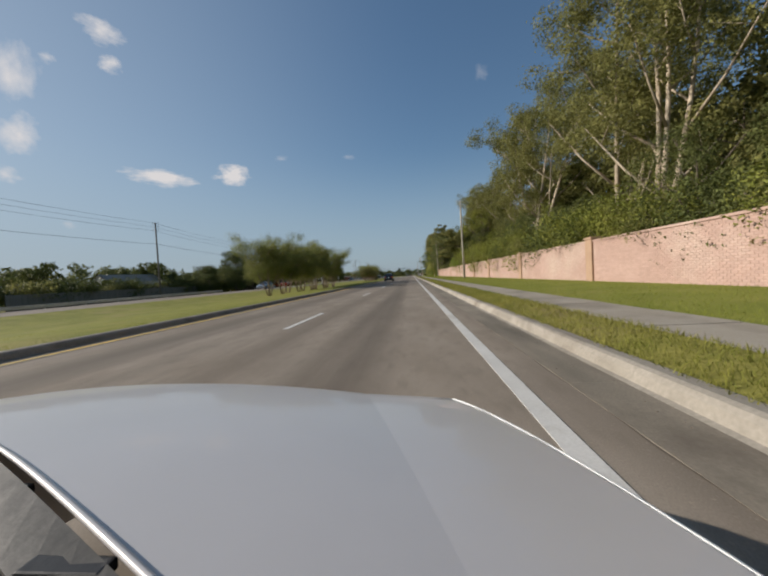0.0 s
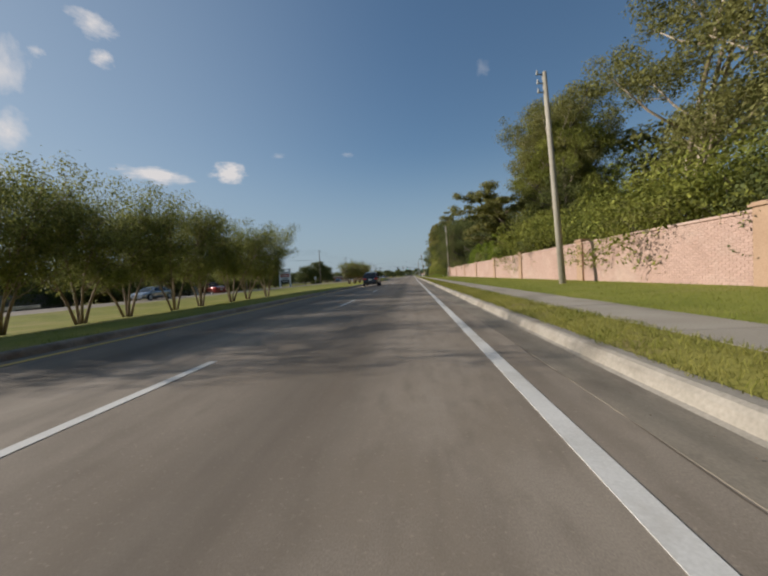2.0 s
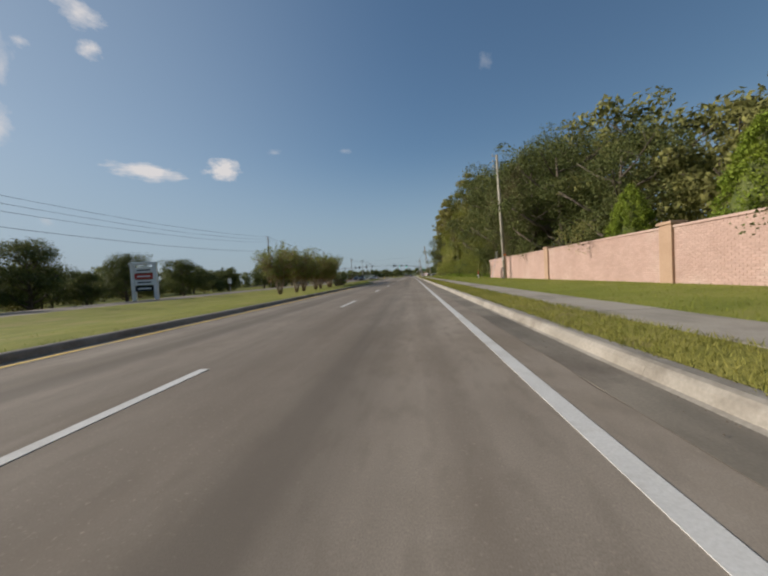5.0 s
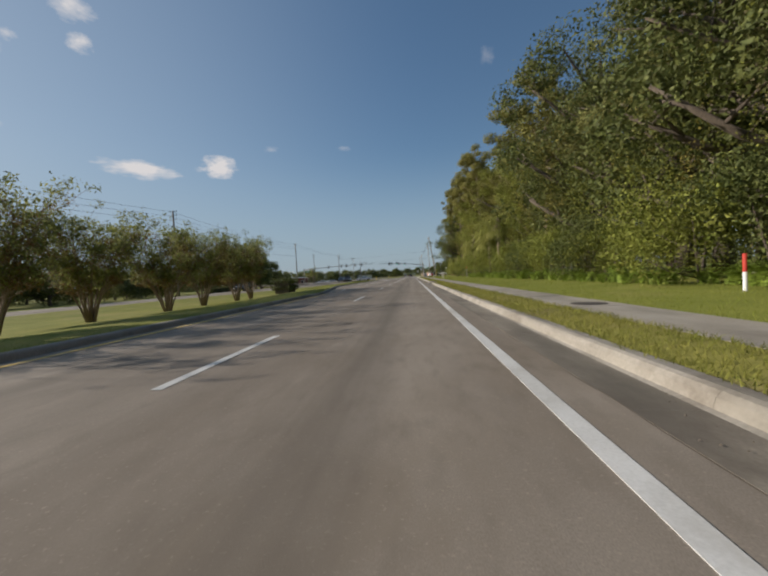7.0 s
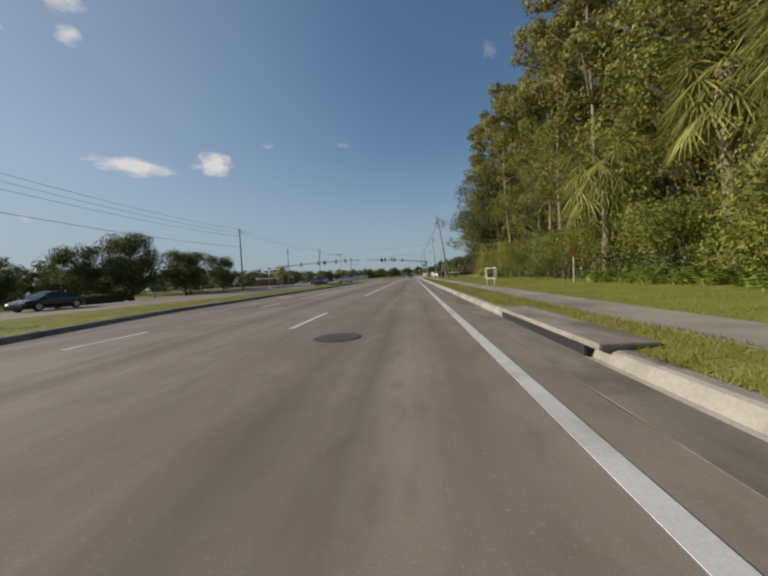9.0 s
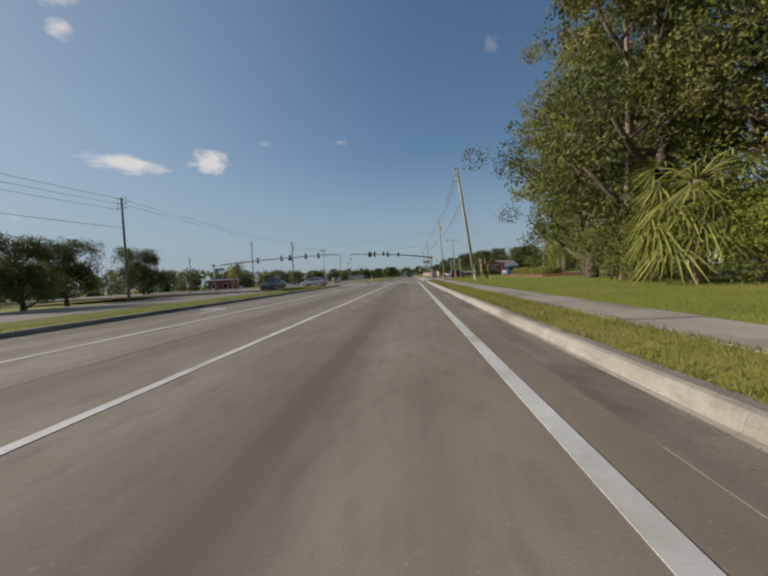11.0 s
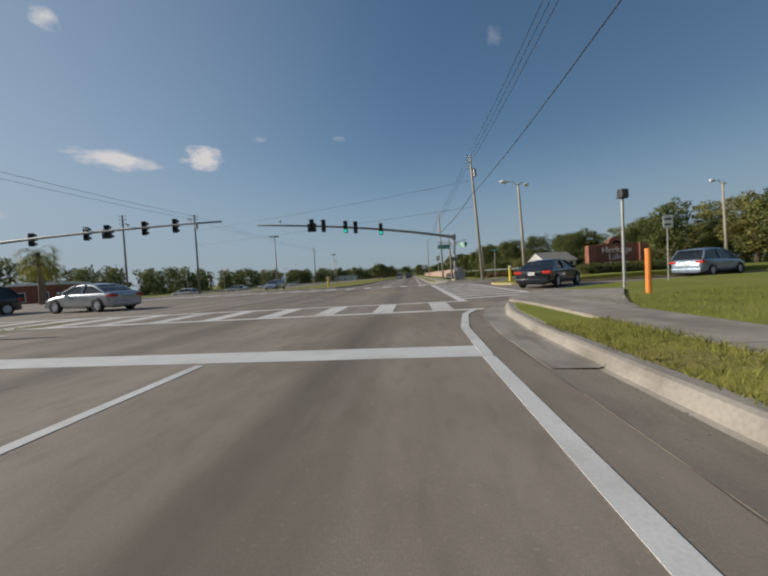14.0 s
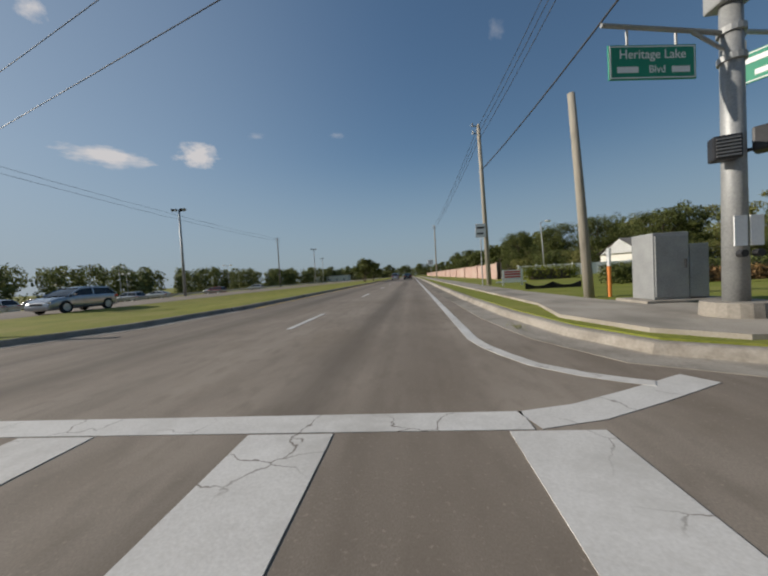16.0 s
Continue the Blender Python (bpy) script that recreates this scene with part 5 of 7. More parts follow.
for k in range(3):
    wire("overhead_cable", head_b + Vector((-0.3, 0, -0.5 * k)), head_c + Vector((-0.3, 0, -0.5 * k)), 0.8, 0.014, "thin overhead cable along the road")
    wire("overhead_cable", head_c + Vector((-0.3, 0, -0.5 * k)), (4.4, 252, 9.6 - 0.4 * k), 0.3, 0.014, "thin overhead cable along the road")
    wire("overhead_cable", (4.4, 252, 9.6 - 0.4 * k), (4.8, 300, 10.5 - 0.4 * k), 0.5, 0.014, "thin overhead cable along the road")
wire("thick_cable", (5.35, 193.0, 8.3), (6.3, 234.6, 8.6), 0.7, 0.022, "thick black cable along the road")
wire("thick_cable", (6.3, 234.6, 8.6), (4.65, 252, 7.2), 0.3, 0.03, "thick black cable along the road")
wire("crossing_cable", (6.35, 235.0, 10.0), (-31.7, 248.6, 9.3), 0.25, 0.014, "black cable spanning the crossing")
wire("crossing_cable", (6.25, 234.4, 7.3), (-31.7, 248.6, 7.1), 0.1, 0.014, "black cable spanning the crossing")
M_GUARD = material("guard_yellow", (0.65, 0.5, 0.03), (0.75, 0.6, 0.06), 2, 30, 0.5, bump=0.05)
for i, (x, y) in enumerate([(5.35, 188.9), (6.2, 190.0), (6.75, 189.7)]):
    top = head_b + Vector((0.1, 0, -0.6 * i))
    wire("guy_wire", (x, y, 0.25), top, 0.0, 0.005, "thin steel guy wire of the utility pole", M_GALV)
    bm = bmesh.new()
    a = Vector((x, y, 0.2))
    u = (top - a).normalized()
    tube(bm, [a, a + u * (1.6, 2.1, 2.1)[i]], 0.017, 8)
    tagged(part("guy_guard", bm, M_GUARD if i else M_WHITE), "yellow plastic guy wire guard" if i else "white plastic guy wire guard", "guy guard")

M_GREEN_LAMP = bpy.data.materials.new("green_signal_lens")
M_RED_LAMP = bpy.data.materials.new("red_signal_lens")
for m, col, e in ((M_GREEN_LAMP, (0.02, 0.9, 0.6), 3.0), (M_RED_LAMP, (0.9, 0.04, 0.02), 1.2)):
    m.use_nodes = True
    p = m.node_tree.nodes["Principled BSDF"]
    p.inputs["Base Color"].default_value = p.inputs["Emission Color"].default_value = (*col, 1)
    p.inputs["Emission Strength"].default_value = e * 0.25
M_DEAD_LENS = material("dark_signal_lens", (0.03, 0.025, 0.02), (0.05, 0.04, 0.03), 5, 30, 0.25, bump=0)


def signal_head(parent, loc, facing, lit=None, double=False):
    """A three-lamp signal head with visors, fixed to the mast arm."""
    sec = part_root = None
    cols = (-0.18, 0.18) if double else (0.0,)
    bm = bmesh.new()
    for c in cols:
        for k in range(3):
            if double and k == 0 and c > 0:
                continue
            x = 0.0 if (double and k == 0) else c
            box(bm, x - 0.17, x + 0.17, -0.1, 0.12, 0.36 - 0.36 * k - 0.175, 0.36 - 0.36 * k + 0.175, 0.02)
            for j in range(9):
                a0, a1 = math.pi * (-0.15 + 1.3 * j / 9), math.pi * (-0.15 + 1.3 * (j + 1) / 9)
                q = [(x + 0.14 * math.cos(t), y, 0.36 - 0.36 * k + 0.14 * math.sin(t)) for t, y in ((a0, -0.1), (a1, -0.1), (a1, -0.32), (a0, -0.32))]
                bm.faces.new([bm.verts.new(p) for p in q])
    box(bm, -0.04, 0.04, 0.12, 0.24, -0.5, 0.5)
    m = pose(*loc, 0, 0, facing)
    head = part("signal_head", bm, M_BLACK, parent, "black three-lamp traffic signal head")
    head.matrix_basis = m
    for c in cols:
        for k in range(3):
            x = 0.0 if (double and k == 0) else c
            if double and k == 0 and c > 0:
                continue
            bm = bmesh.new()
            bmesh.ops.create_cone(bm, cap_ends=True, segments=18, radius1=0.13, radius2=0.11, depth=0.03, matrix=pose(x, -0.115, 0.36 - 0.36 * k, 90))
            part("lens", bm, {"g": M_GREEN_LAMP, "r": M_RED_LAMP}[lit] if lit and k == {"g": 2, "r": 0}[lit] else M_DEAD_LENS, head)
    return head


def mast(x, y, tip, h, rise, label, heads, facing, pole_r=0.13):
    root = empty("traffic_signal_mast", pose(x, y, 0), label, "traffic signal")
    bm = bmesh.new()
    tube(bm, [(0, 0, 0.3), (0, 0, h * 0.5), (0, 0, h + 0.35)], [pole_r * 1.12, pole_r, pole_r * 0.92], 16)
    part("pole", bm, M_GALV, root, "galvanised steel pole", smooth=True)
    bm = bmesh.new()
    bmesh.ops.create_cone(bm, cap_ends=True, segments=20, radius1=0.42, radius2=0.38, depth=0.5, matrix=pose(0, 0, 0.15))
    part("footing", bm, M_CONCRETE, root, "round concrete footing")
    d = Vector((tip[0] - x, tip[1] - y, 0))
    arm = [Vector((0, 0, h)) + d * u + Vector((0, 0, rise * (1 - (1 - u) ** 2.2))) for u in [k / 12 for k in range(13)]]
    bm = bmesh.new()
    tube(bm, arm, [0.14 - 0.075 * k / 12 for k in range(13)], 12)
    part("mast_arm", bm, M_GALV, root, "long tapering steel arm", smooth=True)
    bm = bmesh.new()
    box(bm, -0.2, 0.2, -0.2, 0.2, h - 0.25, h + 0.25, 0.03)
    part("arm_clamp", bm, M_GALV, root)
    for u, lit, dbl in heads:
        p = d * u + Vector((0, 0, h + rise * (1 - (1 - u) ** 2.2)))
        signal_head(root, (p.x, p.y - 0.3 * math.cos(radians(facing)), p.z), facing, lit, dbl)
    for u in (0.56, 0.7, 0.9):
        p = d * u + Vector((0, 0, h + rise * (1 - (1 - u) ** 2.2)))
        bm = bmesh.new()
        tube(bm, [p, p + Vector((0, 0, 0.3))], 0.02, 6)
        box(bm, p.x - 0.06, p.x + 0.06, p.y - 0.16, p.y + 0.16, p.z + 0.28, p.z + 0.4, 0.02)
        part("detector_camera", bm, M_WHITE, root, "small white detector camera")
    return root


MX, MY = 4.5, 236.0
mast_r = mast(MX, MY, (-12.6, 227.9), 4.65, 1.16, "galvanised traffic signal mast at the street corner", [(0.418, "g", False), (0.548, None, False), (0.597, "g", False), (0.702, None, False), (0.756, None, True)], 0)
mast_l = mast(-40, 225.6, (-14.2, 225.4), 5.0, 0.85, "galvanised traffic signal mast beyond the opposite road", [(0.36, None, False), (0.55, None, False), (0.62, None, True), (0.745, None, False), (0.845, None, False)], 180)

# walk signals on the mast and its own post
def walk_signal(parent, loc, facing):
    bm = bmesh.new()
    box(bm, -0.15, 0.15, -0.1, 0.1, -0.16, 0.16, 0.03)
    tube(bm, [(0, 0.1, -0.1), (0, 0.25, -0.1)], 0.025, 6)
    h = part("walk_signal", bm, M_BLACK, parent, "black pedestrian signal box")
    h.matrix_basis = pose(*loc, 0, 0, facing)
    bm = bmesh.new()
    for k in range(6):
        box(bm, -0.12, 0.12, -0.115, -0.1, -0.125 + 0.044 * k, -0.105 + 0.044 * k)
    part("louvre", bm, M_DARKSTEEL, h)


walk_signal(mast_r, (-0.24, -0.15, 2.45), -20)
walk_signal(mast_r, (0.28, -0.12, 2.55), 40)
for k, x in enumerate((-0.1, 0.1)):
    bm = bmesh.new()
    box(bm, x - 0.08, x + 0.08, -0.2, -0.185, 1.15, 1.55)
    part("push_button_plate", bm, M_WHITE, mast_r, "white instruction plate")
    bm = bmesh.new()
    tube(bm, [(x, -0.17, 1.05), (x, -0.25, 1.05)], 0.05, 12)
    part("push_button", bm, M_BLACK, mast_r, "black push button")

M_SIGN = material("sign_green", (0.005, 0.22, 0.12), (0.01, 0.27, 0.15), 3, 40, 0.4, bump=0)
M_LETTER = material("sign_white", (0.78, 0.78, 0.76), (0.85, 0.85, 0.83), 3, 40, 0.4, bump=0)


def lettering(text, size, mat, parent, m, depth=0.004, name="lettering"):
    cu = bpy.data.curves.new("letters", "FONT")
    cu.body, cu.size, cu.extrude, cu.align_x, cu.align_y = text, size, depth, "CENTER", "CENTER"
    tmp = bpy.data.objects.new("letters", cu)
    me = bpy.data.meshes.new_from_object(tmp)
    bpy.data.objects.remove(tmp)
    me.materials.append(mat)
    o = new(name, me)
    o.parent = parent
    o.matrix_basis = m
    return o


def street_blade(parent, loc, facing, w, h, words):
    """A hanging green street-name panel on its bracket."""
    bm = bmesh.new()
    box(bm, -w / 2, w / 2, -0.012, 0.012, -h / 2, h / 2, 0.004)
    p = part("name_panel", bm, M_SIGN, parent, "green street name panel")
    p.matrix_basis = pose(*loc, 0, 0, facing)
    bm = bmesh.new()
    for a, b, c, d in ((-w / 2 + 0.015, w / 2 - 0.015, h / 2 - 0.03, h / 2 - 0.015), (-w / 2 + 0.015, w / 2 - 0.015, -h / 2 + 0.015, -h / 2 + 0.03), (-w / 2 + 0.015, -w / 2 + 0.03, -h / 2 + 0.03, h / 2 - 0.03), (w / 2 - 0.03, w / 2 - 0.015, -h / 2 + 0.03, h / 2 - 0.03)):
        box(bm, a, b, -0.016, -0.012, c, d)
    part("border", bm, M_LETTER, p)
    for x in (-w * 0.28, w * 0.28):
        bm = bmesh.new()
        tube(bm, [(x, 0, h / 2), (x, 0, h / 2 + 0.2)], 0.018, 6)
        part("hanger", bm, M_GALV, p)
    for t, s, x, z in words:
        if t:
            lettering(t, s, M_LETTER, p, pose(x, -0.014, z, 90))
        else:
            bm = bmesh.new()
            box(bm, x - s / 2, x + s / 2, -0.017, -0.012, z - 0.04, z + 0.04)
            part("bar", bm, M_LETTER, p)
    return p


street_blade(mast_r, (-1.05, -0.05, 3.72), 8, 1.25, 0.46, [("Heritage Lake", 0.17, 0, 0.1), (None, 0.3, -0.36, -0.1), ("Blvd", 0.14, 0.06, -0.1), (None, 0.26, 0.4, -0.1)])
street_blade(mast_r, (0.95, 0.35, 3.85), -55, 1.25, 0.46, [(None, 0.7, -0.1, 0.1), (None, 0.5, 0, -0.1)])
bm = bmesh.new()
tube(bm, [(0, 0, 4.02), (-0.5, -0.02, 4.1), (-1.75, -0.15, 4.22)], [0.035, 0.032, 0.03], 8)
tube(bm, [(0, 0, 3.75), (-0.5, -0.02, 4.08)], 0.025, 8)
tube(bm, [(0, 0, 4.02), (0.35, 0.2, 4.15), (1.3, 0.75, 4.42)], [0.035, 0.032, 0.03], 8)
tube(bm, [(0, 0, 3.7), (0.35, 0.2, 4.12)], 0.025, 8)
part("sign_bracket", bm, M_GALV, mast_r)
for z in (3.68, 4.05):
    bm = bmesh.new()
    tube(bm, [(0, 0, z - 0.04), (0, 0, z + 0.04)], 0.155, 16)
    part("clamp_band", bm, M_GALV, mast_r)
street_blade(mast_l, (1.3, -0.1, 4.2), 8, 1.8, 0.5, [(None, 1.2, 0, 0.08), (None, 0.7, 0, -0.1)])

# ---- lamp posts ----
def street_lamp(x, y, h, z, label, heads=((-0.9, -0.3), (0.7, 0.7)), r=0.12):
    root = empty("street_lamp", pose(x, y, z), label, "street lamp")
    bm = bmesh.new()
    tube(bm, [(0, 0, -0.2), (-0.1, 0, h * 0.5), (-0.25, 0, h)], [r, r * 0.8, r * 0.6], 12)
    part("pole", bm, M_WOOD if r > 0.1 else M_GALV, root, smooth=True)
    for dx, dy in heads:
        e = Vector((-0.25 + dx, dy, h + 0.12))
        bm = bmesh.new()
        tube(bm, [(-0.25, 0, h - 0.15), e.lerp(Vector((-0.25, 0, h)), 0.5) + Vector((0, 0, 0.12)), e], 0.025, 6)
        part("bracket", bm, M_GALV, root)
        bm = bmesh.new()
        n = Vector((dx, dy, 0)).normalized()
        tube(bm, [e - n * 0.1, e + n * 0.12, e + n * 0.4, e + n * 0.55], [0.05, 0.13, 0.13, 0.03], 10)
        part("lamp_head", bm, M_WHITE, root, "pale cobra-head luminaire", smooth=True)
    return root


street_lamp(8.3, 226.2, 7.0, 0.2, "tall twin-headed street lamp on the island")
street_lamp(27, 232, 7.0, 0.45, "tall twin-headed street lamp beside the side street")
street_lamp(14, 268, 5.5, 0.3, "single-headed street lamp on the far lawn", ((0.6, 0.1),), 0.07)
for x, y, h in [(-42, 236, 5.5), (-52, 246, 5.5), (-40, 258, 5.2), (-56, 262, 5.2), (-47, 282, 5.5), (-36.5, 296, 5.5), (-62, 300, 5.2), (-48, 210, 5.5), (-58, 224, 5.5), (-44, 188, 5.2)]:
    street_lamp(x, y, h, -0.7, "thin parking lot lamp with a flat head", ((0.5, 0), (-0.5, 0)), 0.06)


def floodlight(x, y, h, label):
    root = empty("floodlight_pole", pose(x, y, -0.6), label, "floodlight")
    bm = bmesh.new()
    tube(bm, [(0, 0, -0.2), (0, 0, h)], [0.2, 0.11], 12)
    part("pole", bm, M_GALV, root, smooth=True)
    bm = bmesh.new()
    tube(bm, [(-0.75, 0, h), (0.75, 0, h)], 0.04, 6)
    part("crossbar", bm, M_GALV, root)
    for k, dx in enumerate((-0.7, -0.25, 0.25, 0.7)):
        bm = bmesh.new()
        a = Vector((dx, 0, h + 0.1))
        tube(bm, [a, a + Vector((0.16 * (1 if dx > 0 else -1), -0.2, -0.16))], [0.1, 0.22], 12)
        part("lamp_head", bm, M_GALV if k % 2 else M_BLACK, root)
    return root


floodlight(-29.5, 272.6, 11.6, "tall sports floodlight pole beyond the opposite road")
floodlight(-34, 348, 12.5, "tall sports floodlight pole beyond the opposite road")
floodlight(-45, 400, 12.5, "tall sports floodlight pole beyond the opposite road")

# ---- signs, posts and bollards ----
def post_sign(name, x, y, z, h, w, ph, mat, label, category, face=0.0, post=None, bars=2, post_r=0.03):
    root = empty(name, pose(x, y, z, 0, 0, face), label, category)
    bm = bmesh.new()
    tube(bm, [(0, 0, -0.2), (0, 0, h)], post_r, 8)
    part("post", bm, post or M_GALV, root)
    bm = bmesh.new()
    box(bm, -w / 2, w / 2, -0.05, -0.035, h - ph, h, 0.004)
    p = part("panel", bm, mat, root)
    for k in range(bars):
        bm = bmesh.new()
        zz = h - ph * (k + 0.7) / (bars + 0.4)
        box(bm, -w * 0.36, w * (0.36 - 0.1 * k), -0.054, -0.05, zz - ph * 0.06, zz + ph * 0.06)
        part("bar", bm, M_LETTER if mat is M_SIGN else M_BLACK, p)
    return root


vote = post_sign("direction_sign", 4.7, 201.1, 0.22, 2.6, 0.48, 0.4, M_SIGN, "green voting precinct sign with white letters on a steel post", "road sign", 0, None, 0)
for word, size, z in (("VOTING", 0.105, 2.5), ("PRECINCT", 0.092, 2.39)):
    lettering(word, size, M_LETTER, vote, pose(0, -0.053, z, 90), 0.002)
bm = bmesh.new()
for q in (((-0.16, 2.27), (-0.1, 2.31), (-0.1, 2.23)), ((-0.1, 2.285), (-0.1, 2.255), (0.02, 2.255), (0.02, 2.285))):
    bm.faces.new([bm.verts.new((x, -0.054, z)) for x, z in q])
part("arrow", bm, M_LETTER, vote)
bm = bmesh.new()
box(bm, 0.07, 0.15, -0.055, -0.051, 2.24, 2.3)
part("bar", bm, M_LETTER, vote)
post_sign("street_sign", 9.2, 238.8, 0.15, 3.2, 0.9, 0.2, M_SIGN, "green street name sign on a thin steel post", "road sign", 0, None, 1)
post_sign("notice_sign", 11.3, 216.5, 0.2, 2.8, 0.42, 0.55, M_WHITE, "white notice sign on a thin steel post", "road sign", 0, None, 2)
post_sign("route_sign", 3.9, 250, 0.2, 3.4, 0.55, 0.75, M_WHITE, "white route sign beside the pavement", "road sign", 0, None, 2)
post_sign("route_sign", 3.0, 284, 0.2, 3.0, 0.8, 0.8, M_WHITE, "white route sign beside the pavement", "road sign", 0, None, 2)
post_sign("marker_sign", 7.4, 150, 0.2, 1.55, 0.16, 0.3, material("faded_red", (0.45, 0.1, 0.06), (0.55, 0.16, 0.1), 3, 30, 0.6, bump=0), "small faded red marker on a wooden post", "marker", 0, M_WOOD, 0, 0.04)
post_sign("speed_sign", -26, 118, -0.5, 2.4, 0.5, 0.7, M_WHITE, "white road sign beside the opposite road", "road sign", 0, None, 2)
ped = empty("walk_signal_post", pose(7.5, 213.2, 0.18), "grey post with a black pedestrian signal", "traffic signal")
bm = bmesh.new()
tube(bm, [(0, 0, -0.2), (0, 0, 3.1)], 0.05, 10)
part("post", bm, M_GALV, ped)
walk_signal(ped, (0, -0.05, 3.25), 15)


def marker_post(x, y, h, r, mat_low, mat_top, split, label):
    root = empty("marker_post", pose(x, y, 0.18), label, "bollard")
    for n, z0, z1, m in (("lower_tube", -0.1, h * split, mat_low), ("upper_tube", h * split, h, mat_top)):
        bm = bmesh.new()
        tube(bm, [(0, 0, z0), (0, 0, z1 - 0.01), (0, 0, z1)], [r, r, r * 0.7], 10)
        part(n, bm, m, root)
    return root


M_BOLLARD = material("bollard_yellow", (0.6, 0.42, 0.02), (0.7, 0.52, 0.04), 3, 30, 0.5, bump=0.05)
M_ORANGE = material("marker_orange", (0.7, 0.2, 0.03), (0.8, 0.27, 0.05), 3, 30, 0.5, bump=0.05)
M_REDTUBE = material("marker_red", (0.45, 0.03, 0.02), (0.55, 0.06, 0.04), 3, 30, 0.5, bump=0.05)
marker_post(5.15, 240.2, 1.25, 0.05, M_ORANGE, M_WHITE, 0.62, "orange and white utility marker beside a pole")
marker_post(6.4, 210.3, 1.2, 0.07, M_ORANGE, M_ORANGE, 0.6, "orange utility marker post on the corner lawn")
marker_post(7.3, 110.8, 0.9, 0.04, M_WHITE, M_REDTUBE, 0.55, "red and white utility marker among the weeds")
marker_post(5.9, 192.6, 0.5, 0.04, M_BOLLARD, M_WHITE, 0.3, "white and yellow utility marker on the lawn")
for x, y in ((7.0, 225.4), (-9.3, 237.6), (-11.3, 207.7)):
    marker_post(x, y, 1.1, 0.09, M_BOLLARD, M_WHITE, 0.92, "fat yellow plastic bollard on a traffic island")

# guard rail beside the pavement
M_RAIL = material("weathered_rail_paint", (0.46, 0.44, 0.39), (0.58, 0.56, 0.5), 3, 30, 0.6, bump=0.05)
rail = empty("guard_railing", pose(4.5, 153.96, 0.2), "weathered off-white pipe railing beside the pavement", "railing")
for y in (-0.94, 0.94):
    bm = bmesh.new()
    tube(bm, [(0, y, -0.15), (0, y, 0.95)], 0.026, 10)
    part("post", bm, M_RAIL, rail)
bm = bmesh.new()
c = [(0, s * (1.25 + 0.1 * math.cos(t)), 0.66 + (0.2 if u else -0.2) + 0.1 * math.sin(t)) for s, u, ts in ((1, 1, (0, 0.78, 1.57)), (-1, 1, (1.57, 0.78, 0)), (-1, 0, (0, -0.78, -1.57)), (1, 0, (-1.57, -0.78, 0))) for t in ts]
tube(bm, c + [c[0]], 0.026, 10, False)
part("rail_loop", bm, M_RAIL, rail, smooth=True)

# cable coil, ribbon and tag at the pole beside the wall
coil = empty("cable_coil", pose(7.72, 102, 0.2), "coil of black cable hung on a wooden pole", "cable coil")
for k, (dy, rr, tip) in enumerate(((0, 0.52, 4), (0.03, 0.5, -6), (-0.02, 0.47, 9), (0.04, 0.44, -3))):
    bm = bmesh.new()
    m = pose(-0.03 * k, dy, 0.56, 0, 6, tip)
    ring = [m @ Vector((0, rr * 0.72 * math.cos(a), rr * math.sin(a))) for a in [2 * math.pi * q / 26 for q in range(27)]]
    tube(bm, ring, 0.012, 6, False)
    part("loop", bm, M_WIRE, coil, smooth=True)
M_RIBBON = material("orange_ribbon", (0.75, 0.2, 0.02), (0.85, 0.28, 0.05), 4, 30, 0.6, bump=0.1)
bm = bmesh.new()
tube(bm, [(7.88, 102, 2.25), (7.88, 102, 2.36)], 0.155, 14)
tagged(part("flagging_ribbon", bm, M_RIBBON), "orange ribbon tied round a wooden pole", "ribbon")
bm = bmesh.new()
box(bm, 7.75, 7.8, 101.86, 101.9, 1.85, 2.2, 0.005)
tagged(part("pole_tag", bm, M_WHITE), "narrow white tag nailed to a wooden pole", "tag")

# pipes leaning on the garden wall
for y, x in ((106.2, 7.75), (106.9, 7.9)):
    bm = bmesh.new()
    tube(bm, [(x, y, 0.2), (8.36, y + 0.55, 2.2), (8.62, y + 0.8, 3.0)], 0.014, 8)
    tagged(part("leaning_pipe", bm, M_GALV), "thin grey pipe leaning on the garden wall", "pipe")

# utility cabinet on a concrete pad
cab = empty("utility_cabinet", pose(5.15, 238.3, 0.2), "brushed metal traffic control cabinet on the corner lawn", "cabinet")
bm = bmesh.new()
box(bm, -0.4, 0.26, -0.32, 0.32, 0.05, 1.36, 0.015)
part("body", bm, M_GALV, cab)
bm = bmesh.new()
box(bm, 0.27, 0.62, -0.32, 0.28, 0.08, 1.12, 0.015)
part("side_box", bm, M_GALV, cab)
bm = bmesh.new()
box(bm, -0.37, 0.23, -0.345, -0.32, 0.1, 1.3, 0.008)
d = part("door", bm, M_GALV, cab)
bm = bmesh.new()
tube(bm, [(0.16, -0.38, 0.65), (0.16, -0.38, 0.83)], 0.018, 8)
part("handle", bm, M_BLACK, d)
bm = bmesh.new()
box(bm, -0.65, 0.95, -0.5, 0.5, -0.1, 0.05, 0.02)
part("pad", bm, M_CONCRETE, cab)

M_BOXGREEN = material("utility_green", (0.07, 0.11, 0.07), (0.11, 0.16, 0.1), 3, 30, 0.6, bump=0.05)
box_ob = empty("utility_box", pose(7.6, 195.2, 0.25), "small green-grey utility box beside a pole", "utility box")
bm = bmesh.new()
box(bm, -0.16, 0.16, -0.14, 0.14, -0.05, 0.32, 0.03)
